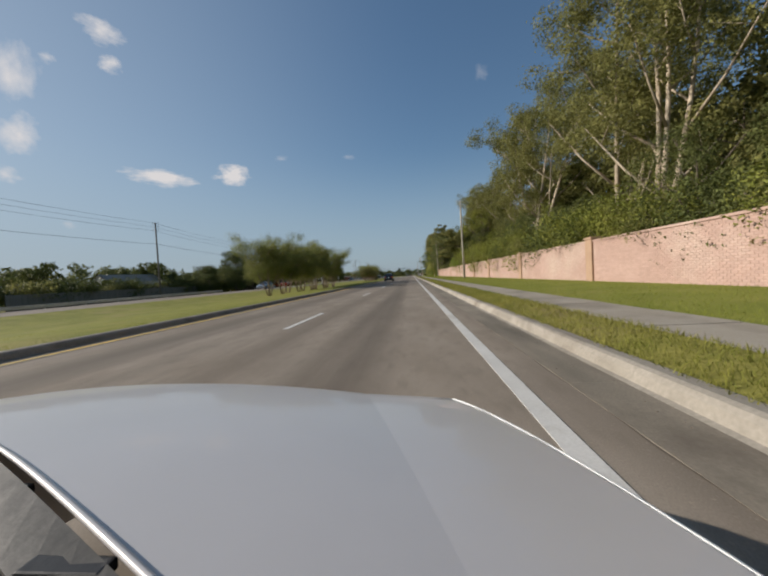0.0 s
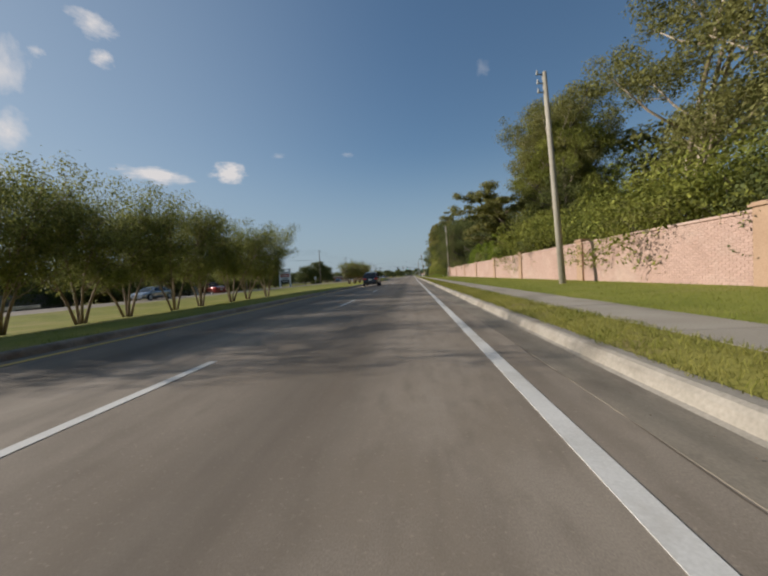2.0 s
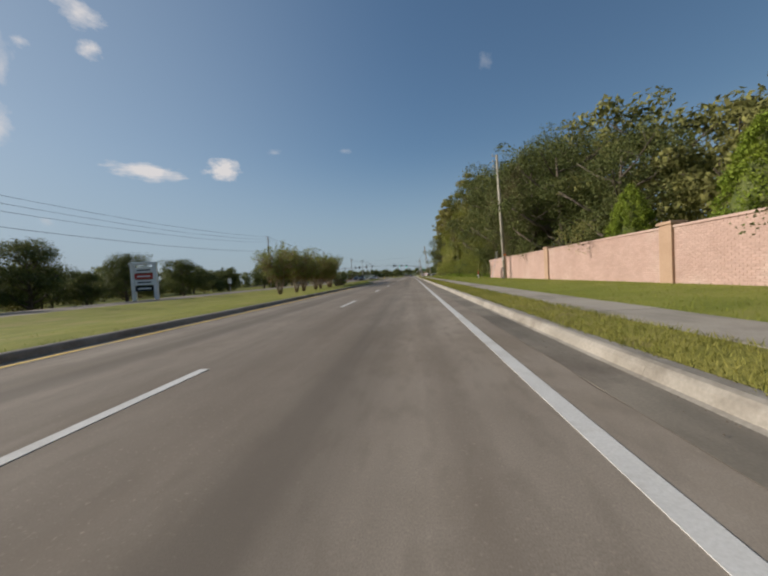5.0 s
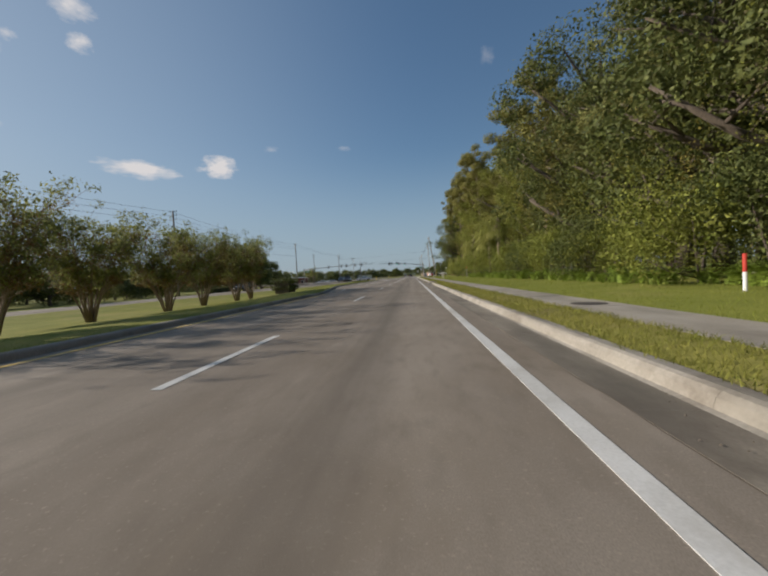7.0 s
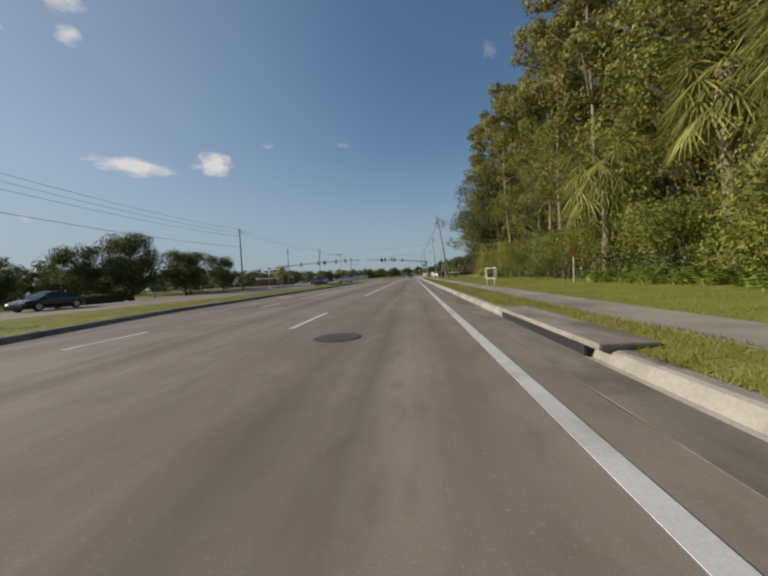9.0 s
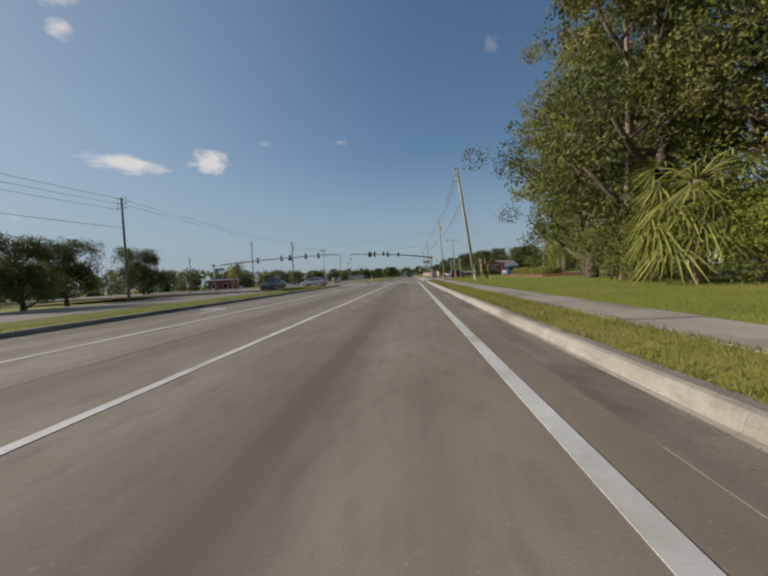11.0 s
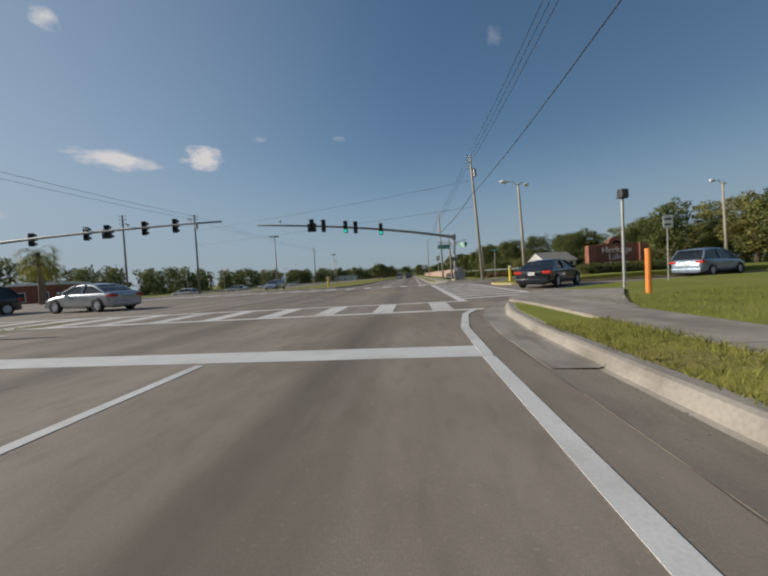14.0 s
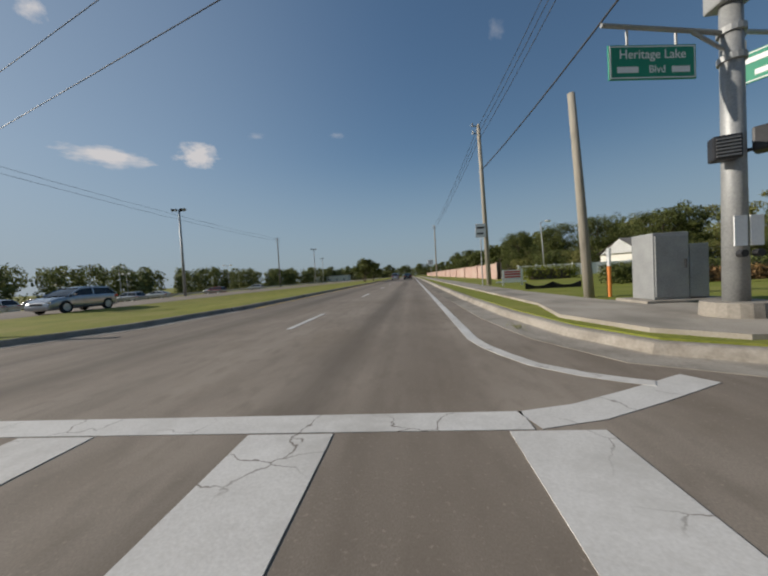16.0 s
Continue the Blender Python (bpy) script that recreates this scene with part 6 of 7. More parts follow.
part("body", bm, M_BOXGREEN, box_ob)

# lawn banner
ban = empty("lawn_banner", pose(5.5, 250, 0.2), "white banner with red bars on a low white frame", "banner")
for x in (-0.5, 0.5):
    bm = bmesh.new()
    box(bm, x - 0.04, x + 0.04, -0.04, 0.04, -0.1, 0.8)
    part("leg", bm, M_WHITE, ban)
bm = bmesh.new()
box(bm, -0.55, 0.55, -0.06, -0.045, 0.2, 0.78, 0.005)
p = part("panel", bm, M_WHITE, ban)
for z in (0.4, 0.55, 0.68):
    bm = bmesh.new()
    box(bm, -0.42, 0.42, -0.066, -0.06, z - 0.04, z + 0.04)
    part("bar", bm, M_REDTUBE, p)
bm = bmesh.new()
box(bm, -0.9, 0.7, -0.1, -0.05, 0.1, 0.18)
part("rail", bm, M_WHITE, ban)

# ---- brick entrance sign ----
SX, SY, SZ = 16.0, 228.6, 0.55
esign = empty("entrance_sign", pose(SX, SY, SZ), "red brick entrance sign with raised white lettering", "sign")
bm = bmesh.new()
pts = [(-1.6, 0), (1.7, 0), (1.7, 1.95), (1.2, 2.05), (0.6, 2.1)] + [(0.6 * math.cos(a), 2.1 + 0.5 * math.sin(a)) for a in [math.pi * k / 10 for k in range(1, 10)]] + [(-0.6, 2.1), (-1.2, 2.05), (-1.6, 1.95)]
vs = [bm.verts.new((x, -0.15, z)) for x, z in pts]
vb = [bm.verts.new((x, 0.15, z)) for x, z in pts]
bm.faces.new(vs), bm.faces.new(vb[::-1])
for i in range(len(pts)):
    bm.faces.new((vs[i], vs[(i + 1) % len(pts)], vb[(i + 1) % len(pts)], vb[i]))
panel = part("brick_panel", bm, M_REDBRICK, esign)
for x in (-1.85, 1.95):
    bm = bmesh.new()
    box(bm, x - 0.3, x + 0.3, -0.28, 0.28, -0.2, 2.0, 0.015)
    part("brick_pier", bm, M_REDBRICK, esign)
bm = bmesh.new()
box(bm, -2.3, 2.4, -0.5, 0.5, -0.4, 0.25, 0.02)
part("brick_base", bm, M_REDBRICK, esign)
M_CREAM = material("cream_letters", (0.78, 0.74, 0.64), (0.84, 0.8, 0.72), 3, 30, 0.6, bump=0.05)
lettering("Heritage", 0.64, M_CREAM, esign, pose(0, -0.17, 1.55, 90), 0.025)
lettering("Lake", 0.64, M_CREAM, esign, pose(0, -0.17, 1.02, 90), 0.025)
bm = bmesh.new()
for k in range(5):
    a0, a1 = math.pi * (k + 0.1) / 5, math.pi * (k + 0.9) / 5
    q = [(0.14 * math.cos(a0), 0.14 * math.sin(a0)), (0.3 * math.cos(a0), 0.3 * math.sin(a0)), (0.3 * math.cos(a1), 0.3 * math.sin(a1)), (0.14 * math.cos(a1), 0.14 * math.sin(a1))]
    f0 = [bm.verts.new((x, -0.18, 2.0 + z)) for x, z in q]
    bm.faces.new(f0)
    bmesh.ops.solidify(bm, geom=list(bm.faces)[-1:], thickness=0.03)
part("fan_emblem", bm, M_CREAM, esign, "cream fan-shaped emblem")
bm = bmesh.new()
box(bm, -0.85, 0.85, -0.175, -0.15, 0.52, 0.62)
part("text_bar", bm, M_CREAM, esign)

# ---- buildings ----
M_STUCCO = material("pale_stucco", (0.6, 0.58, 0.52), (0.7, 0.68, 0.62), 1, 30, 0.9, bump=0.2)
M_SHINGLE = material("grey_shingle", (0.22, 0.2, 0.17), (0.32, 0.29, 0.25), 1.5, 25, 0.95, bump=0.4)
M_GLASS = material("dark_glass", (0.02, 0.025, 0.03), (0.04, 0.045, 0.05), 1, 5, 0.06, bump=0)


def house(x, y, z, w, d, h, roof, turn, label, wall_mat=None, gable=True, windows=3):
    root = empty("house", pose(x, y, z, 0, 0, turn), label, "house")
    bm = bmesh.new()
    box(bm, -w / 2, w / 2, -d / 2, d / 2, -0.3, h)
    part("wall", bm, wall_mat or M_STUCCO, root)
    bm = bmesh.new()
    o = 0.4
    if gable:
        a = [(-w / 2 - o, -d / 2 - o, h), (w / 2 + o, -d / 2 - o, h), (w / 2 + o, d / 2 + o, h), (-w / 2 - o, d / 2 + o, h), (-w / 2 - o * 0.2, 0, h + roof), (w / 2 + o * 0.2, 0, h + roof)]
        vs = [bm.verts.new(p) for p in a]
        for q in ((0, 1, 5, 4), (2, 3, 4, 5), (0, 3, 2, 1)):
            bm.faces.new([vs[i] for i in q])
        part("roof", bm, M_SHINGLE, root)
        for sx in (-1, 1):
            bm = bmesh.new()
            vs = [bm.verts.new(p) for p in ((sx * w / 2, -d / 2, h), (sx * w / 2, d / 2, h), (sx * w / 2, 0, h + roof * 0.93))]
            bm.faces.new(vs)
            bmesh.ops.solidify(bm, geom=list(bm.faces), thickness=0.1)
            part("gable", bm, M_WHITE, root, "white gable wall")
    else:
        box(bm, -w / 2 - 0.2, w / 2 + 0.2, -d / 2 - 0.2, d / 2 + 0.2, h, h + roof, 0.03)
        part("roof", bm, M_SHINGLE if roof > 0.4 else M_WHITE, root)
    for i in range(windows):
        wx = -w / 2 + w * (i + 0.5) / windows
        win = bmesh.new()
        box(win, wx - 0.5, wx + 0.5, -d / 2 - 0.05, -d / 2 - 0.004, 0.8, 2.0, 0.01)
        fr = part("window", win, M_WHITE, root)
        bm = bmesh.new()
        box(bm, wx - 0.42, wx + 0.42, -d / 2 - 0.06, -d / 2 - 0.05, 0.88, 1.92)
        part("pane", bm, M_GLASS, fr)
    return root


house(31, 279, 0.2, 7.5, 6.2, 2.2, 2.0, 15, "pale house with a grey shingle roof beyond the lawn")
house(46, 214, 0.1, 12, 9, 2.6, 2.2, 10, "pale house with a shingle roof among trees")
house(-52, 58, -0.7, 10, 8, 2.4, 2.2, 80, "pale house with a grey gable roof behind hedges")
house(-47, 92, -0.7, 12, 8, 2.6, 1.6, 5, "pale low house beyond the opposite road")
house(-47, 241, -0.6, 5.5, 5, 2.8, 0.3, 8, "low red brick building with a white flat roof", M_REDBRICK, False, 2)
house(-60, 470, -0.8, 30, 12, 4, 0.5, 0, "long low pale building in the distance", None, False, 6)

# white fence and garden wall on the far side
fence = empty("garden_fence", pose(9.5, 262, 0.3, 0, 0, -4), "white panel fence beyond the far lawn", "fence")
for i in range(7):
    bm = bmesh.new()
    box(bm, i * 1.5 + 0.03, i * 1.5 + 1.47, -0.02, 0.02, -0.05, 0.95, 0.005)
    part("panel", bm, M_WHITE, fence)
    bm = bmesh.new()
    box(bm, i * 1.5 - 0.05, i * 1.5 + 0.05, -0.05, 0.05, -0.1, 1.05, 0.01)
    part("post", bm, M_WHITE, fence)
wall2 = empty("wall_far_garden", pose(0, 0, 0), "long pink brick garden wall beyond the crossing", "wall", kind="structure")
bm = bmesh.new()
box(bm, 8.2, 8.42, 264, 420, -0.1, 1.6)
part("wall_core", bm, M_BRICK, wall2)
bm = bmesh.new()
box(bm, 8.15, 8.47, 264, 420, 1.6, 1.68, 0.01)
part("coping", bm, M_BRICK, wall2)
for y in range(264, 420, 10):
    bm = bmesh.new()
    box(bm, 8.08, 8.54, y, y + 0.5, -0.1, 1.75, 0.01)
    part("pilaster", bm, M_BRICK, wall2)
M_MULCH = material("red_mulch", (0.16, 0.06, 0.035), (0.26, 0.11, 0.06), 3, 30, 0.95, bump=0.6)
slab("mulch_bed", [(10.6, 188.5), (13.4, 188), (15.8, 196), (16, 207.5), (13, 207.5), (12.6, 200.8), (10.8, 200.5)], -0.2, lambda x, y: 0.4 + 0.02 * (x - 10), M_MULCH, "red-brown mulch bed under hedges", "mulch bed")
tri = empty("silt_fence", pose(3.9, 244.5, 0.2), "sagging black silt fence on the lawn", "fence")
bm = bmesh.new()
for k in range(6):
    a, b = 3.0 + 0.35 * k, 3.35 + 0.35 * k
    vs = [bm.verts.new(p) for p in ((a - 2.5, 0.04 * (k % 2), 0), (b - 2.5, 0.04 * ((k + 1) % 2), 0), (b - 2.5, 0.04 * ((k + 1) % 2), 0.12 + 0.14 * ((k + 1) % 3 == 0)), (a - 2.5, 0.04 * (k % 2), 0.12 + 0.14 * (k % 3 == 0)))]
    bm.faces.new(vs)
bmesh.ops.solidify(bm, geom=list(bm.faces), thickness=0.01)
part("fabric", bm, M_BLACK, tri)

# steel guard rail beyond the opposite road
def crash_barrier(x0, y0, x1, y1):
    root = empty("crash_barrier", pose(0, 0, 0), "long steel crash barrier beyond the opposite road", "crash barrier")
    bm = bmesh.new()
    sec = [(0, 0.0), (0.05, 0.06), (0, 0.14), (0.05, 0.22), (0, 0.3)]
    va = [bm.verts.new((x0 + a, y0, -0.1 + z)) for a, z in sec]
    vb = [bm.verts.new((x1 + a, y1, -0.1 + z)) for a, z in sec]
    for i in range(len(sec) - 1):
        bm.faces.new((va[i], vb[i], vb[i + 1], va[i + 1]))
    bmesh.ops.solidify(bm, geom=list(bm.faces), thickness=0.006)
    part("beam", bm, M_GALV, root)
    n = int((y1 - y0) / 3.8)
    for i in range(n):
        bm = bmesh.new()
        y = y0 + 2 + i * 3.8
        x = x0 + (x1 - x0) * (y - y0) / (y1 - y0)
        box(bm, x - 0.13, x - 0.01, y, y + 0.12, -0.8, 0.15)
        part("post", bm, M_GALV, root)


crash_barrier(-32.8, 246, -33.2, 420)
crash_barrier(-32.4, -24, -32.8, 56)

# grey plank fence behind the opposite road
M_PLANK = material("weathered_grey_plank", (0.16, 0.14, 0.12), (0.27, 0.245, 0.215), 2, 30, 0.9, bump=0.3, stretch=(1, 1, 0.15), rnd=0.1)
plank_fence = empty("plank_fence", pose(-45.2, 34, -0.75), "weathered grey plank fence beyond the opposite road", "fence")
bm = bmesh.new()
box(bm, -0.012, 0.012, 0.005, 0.285, 0, 1.9, 0.006)
fence_board = bpy.data.meshes.new("board")
bm.to_mesh(fence_board), bm.free()
fence_board.materials.append(M_PLANK)
for i in range(120):
    o = new("board", fence_board)
    o.parent = plank_fence
    o.matrix_basis = pose(0.004 * (i % 3), i * 0.29, 0.02 * math.sin(i * 1.9))
for i in range(15):
    bm = bmesh.new()
    box(bm, -0.12, -0.02, i * 2.4, i * 2.4 + 0.1, -0.1, 1.95, 0.008)
    part("post", bm, M_PLANK, plank_fence)

# white monument sign beyond the opposite road
mon = empty("monument_sign", pose(-30.5, 108, -0.5, 0, 0, 10), "tall white shopping sign with coloured panels", "sign")
for x in (-1.2, 1.2):
    bm = bmesh.new()
    box(bm, x - 0.18, x + 0.18, -0.2, 0.2, -0.2, 4.3, 0.02)
    part("post", bm, M_WHITE, mon)
bm = bmesh.new()
box(bm, -1.45, 1.45, -0.25, 0.25, 4.3, 4.6, 0.03)
part("cap", bm, M_WHITE, mon)
for k, (z, m) in enumerate(((3.7, M_WHITE), (3.0, M_REDTUBE), (2.3, M_WHITE), (1.6, M_GLASS))):
    bm = bmesh.new()
    box(bm, -1.0, 1.0, -0.1, 0.1, z - 0.3, z + 0.3, 0.01)
    p = part("panel", bm, m, mon)
    bm = bmesh.new()
    box(bm, -0.7, 0.7, -0.106, -0.1, z - 0.08, z + 0.08)
    part("bar", bm, M_BLACK if m is M_WHITE else M_WHITE, p)

# ---- vehicles ----
def car_paint(name, col, metal=0.3, rough=0.25):
    m = material(name, tuple(c * 0.9 for c in col), tuple(min(1, c * 1.1) for c in col), 0.6, 2.0, rough, metal, bump=0.0)
    m.node_tree.nodes["Principled BSDF"].inputs["Coat Weight"].default_value = 0.8
    m.node_tree.nodes["Principled BSDF"].inputs["Coat Roughness"].default_value = 0.04
    return m


M_TYRE = material("tyre_rubber", (0.015, 0.015, 0.015), (0.03, 0.03, 0.03), 5, 60, 0.85, bump=0.2)
M_RIM = material("alloy_rim", (0.62, 0.62, 0.62), (0.72, 0.72, 0.72), 5, 60, 0.35, 0.3, bump=0)
M_WINDOW = material("car_window", (0.012, 0.015, 0.018), (0.022, 0.026, 0.03), 1, 5, 0.04, bump=0)
M_TAIL = material("tail_lamp_red", (0.42, 0.02, 0.012), (0.52, 0.04, 0.02), 5, 40, 0.15, bump=0)
M_CHROME = material("chrome_trim", (0.7, 0.7, 0.7), (0.78, 0.78, 0.78), 3, 30, 0.12, 1.0, bump=0)
M_TRIM = material("black_plastic_trim", (0.02, 0.02, 0.02), (0.035, 0.035, 0.035), 5, 60, 0.6, bump=0.05)
M_BRAKE = bpy.data.materials.new("lit_brake_lamp")
M_BRAKE.use_nodes = True
for k, val in (("Base Color", (0.8, 0.03, 0.03, 1)), ("Emission Color", (1, 0.04, 0.05, 1)), ("Emission Strength", 1.6)):
    M_BRAKE.node_tree.nodes["Principled BSDF"].inputs[k].default_value = val


def loft(bm, rings, close_ends=True):
    vs = [[bm.verts.new(p) for p in r] for r in rings]
    n = len(rings[0])
    for a, b in zip(vs, vs[1:]):
        for k in range(n - 1):
            bm.faces.new((a[k], a[k + 1], b[k + 1], b[k]))
    if close_ends:
        bm.faces.new(vs[0][::-1]), bm.faces.new(vs[-1])
    return vs


def vehicle(name, x, y, turn, L, W, H, belt, paint, label, category, style="suv", lamps=None, z=0.0, wheel=0.34, brake=False):
    """A car whose nose points along +y before it turns: body, glasshouse, roof, wheels, lamps and trim."""
    root = empty(name, pose(x, y, z, 0, 0, turn), label, category)
    w = W / 2
    hood, deck = belt - 0.06, belt
    # (position along the car, top height, half width)
    if style == "pickup":
        st = [(0, 0.9, 0.93), (0.1, belt, 0.97), (L * 0.36, belt, 1), (L * 0.4, belt, 1), (L * 0.68, belt, 1), (L * 0.74, hood + 0.05, 0.99), (L * 0.9, hood, 0.97), (L * 0.97, hood - 0.1, 0.93), (L, hood - 0.3, 0.86)]
        g = [(L * 0.39, 0.0), (L * 0.42, 1.0), (L * 0.6, 1.0), (L * 0.73, 0.0)]
    elif style == "sedan":
        st = [(0, 0.78, 0.86), (0.06, deck - 0.02, 0.92), (0.35, deck, 0.97), (L * 0.3, belt, 1), (L * 0.6, belt, 1), (L * 0.72, hood + 0.02, 0.99), (L * 0.88, hood - 0.08, 0.96), (L * 0.97, hood - 0.22, 0.88), (L, 0.5, 0.78)]
        g = [(L * 0.09, 0.0), (L * 0.2, 0.55), (L * 0.3, 0.9), (L * 0.39, 1.0), (L * 0.48, 1.0), (L * 0.56, 0.92), (L * 0.66, 0.5), (L * 0.75, 0.0)]
    else:
        st = [(-0.03, 0.6, 0.74), (0.0, 0.78, 0.82), (0.07, belt - 0.04, 0.89), (0.28, belt, 0.96), (L * 0.3, belt, 1), (L * 0.62, belt - 0.01, 1), (L * 0.74, hood, 0.99), (L * 0.9, hood - 0.1, 0.96), (L * 0.97, hood - 0.24, 0.88), (L, 0.55, 0.78)]
        g = [(0.07, 0.0), (L * 0.06, 0.45), (L * 0.12, 0.9), (L * 0.28, 1.0), (L * 0.44, 1.0), (L * 0.53, 0.93), (L * 0.65, 0.5), (L * 0.76, 0.0)]
    rings = []
    for yy, top, k in st:
        ww = w * k
        half = [(ww * 0.86, 0.24), (ww * 0.97, 0.32), (ww, 0.5), (ww * 0.995, 0.5 + (top - 0.5) * 0.5), (ww * 0.965, top - 0.06), (ww * 0.9, top), (ww * 0.45, top + 0.025)]
        rings.append([(a, yy, b) for a, b in half] + [(0, yy, top + 0.03)] + [(-a, yy, b) for a, b in half[::-1]])
    rings = [r + [(-0.1 * w, r[0][1], 0.22), (0.1 * w, r[0][1], 0.22), r[0]] for r in rings]
    bm = bmesh.new()
    loft(bm, rings)
    bmesh.ops.remove_doubles(bm, verts=bm.verts, dist=0.0005)
    bmesh.ops.subdivide_edges(bm, edges=[e for e in bm.edges], cuts=1, smooth=0.6, use_grid_fill=True)
    body = part("body", bm, paint, root, smooth=True)
    # glasshouse
    base, roofw = w * 0.9, w * (0.66 if style == "sedan" else 0.7)
    gr = []
    for yy, u in g:
        zz = belt + (H - 0.05 - belt) * u
        b = base + (roofw - base) * u
        gr.append([(base, yy, belt - 0.03), (b + (base - b) * 0.35, yy, belt + (zz - belt) * 0.6), (b, yy, zz), (0, yy, zz + 0.015), (-b, yy, zz), (-b - (base - b) * 0.35, yy, belt + (zz - belt) * 0.6), (-base, yy, belt - 0.03)])
    bm = bmesh.new()
    loft(bm, gr)
    part("glasshouse", bm, M_WINDOW, root, "dark tinted glass", smooth=False)
    hi = [q for q in g if q[1] > 0.85]
    bm = bmesh.new()
    rr = []
    ys = [hi[0][0] - 0.12, *[q[0] for q in hi], hi[-1][0] + 0.1]
    us = [hi[0][1] - 0.1, *[q[1] for q in hi], hi[-1][1] - 0.08]
    for yy, u in zip(ys, us):
        zz = belt + (H - 0.05 - belt) * u
        b = base + (roofw - base) * u
        rr.append([(b + 0.025, yy, zz - 0.07), (b + 0.012, yy, zz + 0.012), (b * 0.6, yy, zz + 0.045), (0, yy, zz + 0.05), (-b * 0.6, yy, zz + 0.045), (-b - 0.012, yy, zz + 0.012), (-b - 0.025, yy, zz - 0.07)])
    loft(bm, rr, False)
    part("roof", bm, paint, root, smooth=True)
    for s in (-1, 1):
        for y0, u0, y1, u1 in ((g[0][0], 0.0, hi[0][0], hi[0][1]), (g[-1][0], 0.0, hi[-1][0], hi[-1][1]), ((g[0][0] + g[-1][0]) / 2, 0.0, (g[0][0] + g[-1][0]) / 2 - 0.05, 1.0)):
            bm = bmesh.new()
            b0, b1 = base + 0.006, base + (roofw - base) * u1 + 0.008
            tube(bm, [(s * b0, y0, belt - 0.02), (s * ((b0 + b1) / 2 + 0.012), (y0 + y1) / 2, belt + (H - 0.05 - belt) * u1 / 2), (s * b1, y1, belt + (H - 0.05 - belt) * u1)], 0.045, 6)
            part("pillar", bm, paint, root)
        bm = bmesh.new()
        box(bm, s * w * 1.0 - 0.02 + (0 if s > 0 else -0.1), s * w * 1.0 + 0.02 + (0.1 if s > 0 else 0), g[-1][0] - 0.32, g[-1][0] - 0.18, belt + 0.0, belt + 0.14, 0.03)
        part("mirror", bm, paint, root)
        bm = bmesh.new()
        box(bm, s * w * 0.985 - 0.012, s * w * 0.985 + 0.012, L * 0.22, L * 0.78, 0.25, 0.33, 0.008)
        part("sill", bm, M_TRIM, root)
        for yy in (L * 0.42, L * 0.24):
            bm = bmesh.new()
            box(bm, s * w - 0.01, s * w + 0.018, yy, yy + 0.16, belt - 0.16, belt - 0.125, 0.006)
            part("door_handle", bm, paint, root)
        for yy in (L * 0.19, L * 0.8):
            bm = bmesh.new()
            bmesh.ops.create_cone(bm, cap_ends=True, segments=26, radius1=wheel + 0.035, radius2=wheel + 0.035, depth=0.06, matrix=pose(s * (w - 0.037), yy, wheel + 0.02, 0, 90))
            part("wheel_arch", bm, M_TRIM, root)
            bm = bmesh.new()
            pr = [(-0.1, wheel * 0.66), (-0.1, wheel * 0.93), (-0.07, wheel), (0.07, wheel), (0.1, wheel * 0.93), (0.1, wheel * 0.66)]
            for k in range(26):
                a0, a1 = 2 * math.pi * k / 26, 2 * math.pi * (k + 1) / 26
                for (u0, r0), (u1, r1) in zip(pr, pr[1:]):
                    bm.faces.new([bm.verts.new((s * (w - 0.06) + u, yy + r * math.cos(a), wheel + r * math.sin(a))) for u, r, a in ((u0, r0, a0), (u0, r0, a1), (u1, r1, a1), (u1, r1, a0))])
            bmesh.ops.remove_doubles(bm, verts=bm.verts, dist=0.0005)
            tyre = part("tyre", bm, M_TYRE, root)
            bm = bmesh.new()
            c = Vector((s * (w + 0.025), yy, wheel))
            for k in range(10):
                a = 2 * math.pi * k / 10
                d0 = Vector((0, math.cos(a), math.sin(a)))
                e0 = Vector((0, -math.sin(a), math.cos(a))) * 0.045
                vs = [bm.verts.new(p) for p in (c + d0 * 0.04 + e0, c + d0 * wheel * 0.66 + e0 * 1.2 - Vector((s * 0.02, 0, 0)), c + d0 * wheel * 0.66 - e0 * 1.2 - Vector((s * 0.02, 0, 0)), c + d0 * 0.04 - e0)]
                bm.faces.new(vs)
            for k in range(26):
                ring = [c + Vector((0, r * math.cos(a), r * math.sin(a))) for a, r in ((2 * math.pi * k / 26, wheel * 0.6), (2 * math.pi * (k + 1) / 26, wheel * 0.6), (2 * math.pi * (k + 1) / 26, wheel * 0.69), (2 * math.pi * k / 26, wheel * 0.69))]
                bm.faces.new([bm.verts.new(p) for p in ring])
            bmesh.ops.create_cone(bm, cap_ends=True, segments=14, radius1=0.06, radius2=0.05, depth=0.03, matrix=pose(c.x, c.y, c.z, 0, 90))
            part("rim", bm, M_RIM, tyre)
        # lamps
        bm = bmesh.new()
        lw = 0.13 if style == "pickup" else 0.19
        box(bm, s * (w * 0.97 - lw) - lw, s * (w * 0.97 - lw) + lw, -0.02, 0.26, belt - 0.23, belt - 0.08, 0.035)
        part("tail_lamp", bm, M_BRAKE if brake else M_TAIL, root, "red tail lamp")
        bm = bmesh.new()
        box(bm, s * w * 0.66 - 0.16, s * w * 0.66 + 0.16, L - 0.2, L - 0.06, hood - 0.34, hood - 0.2, 0.03)
        part("headlight", bm, M_CHROME, root, "clear headlight")
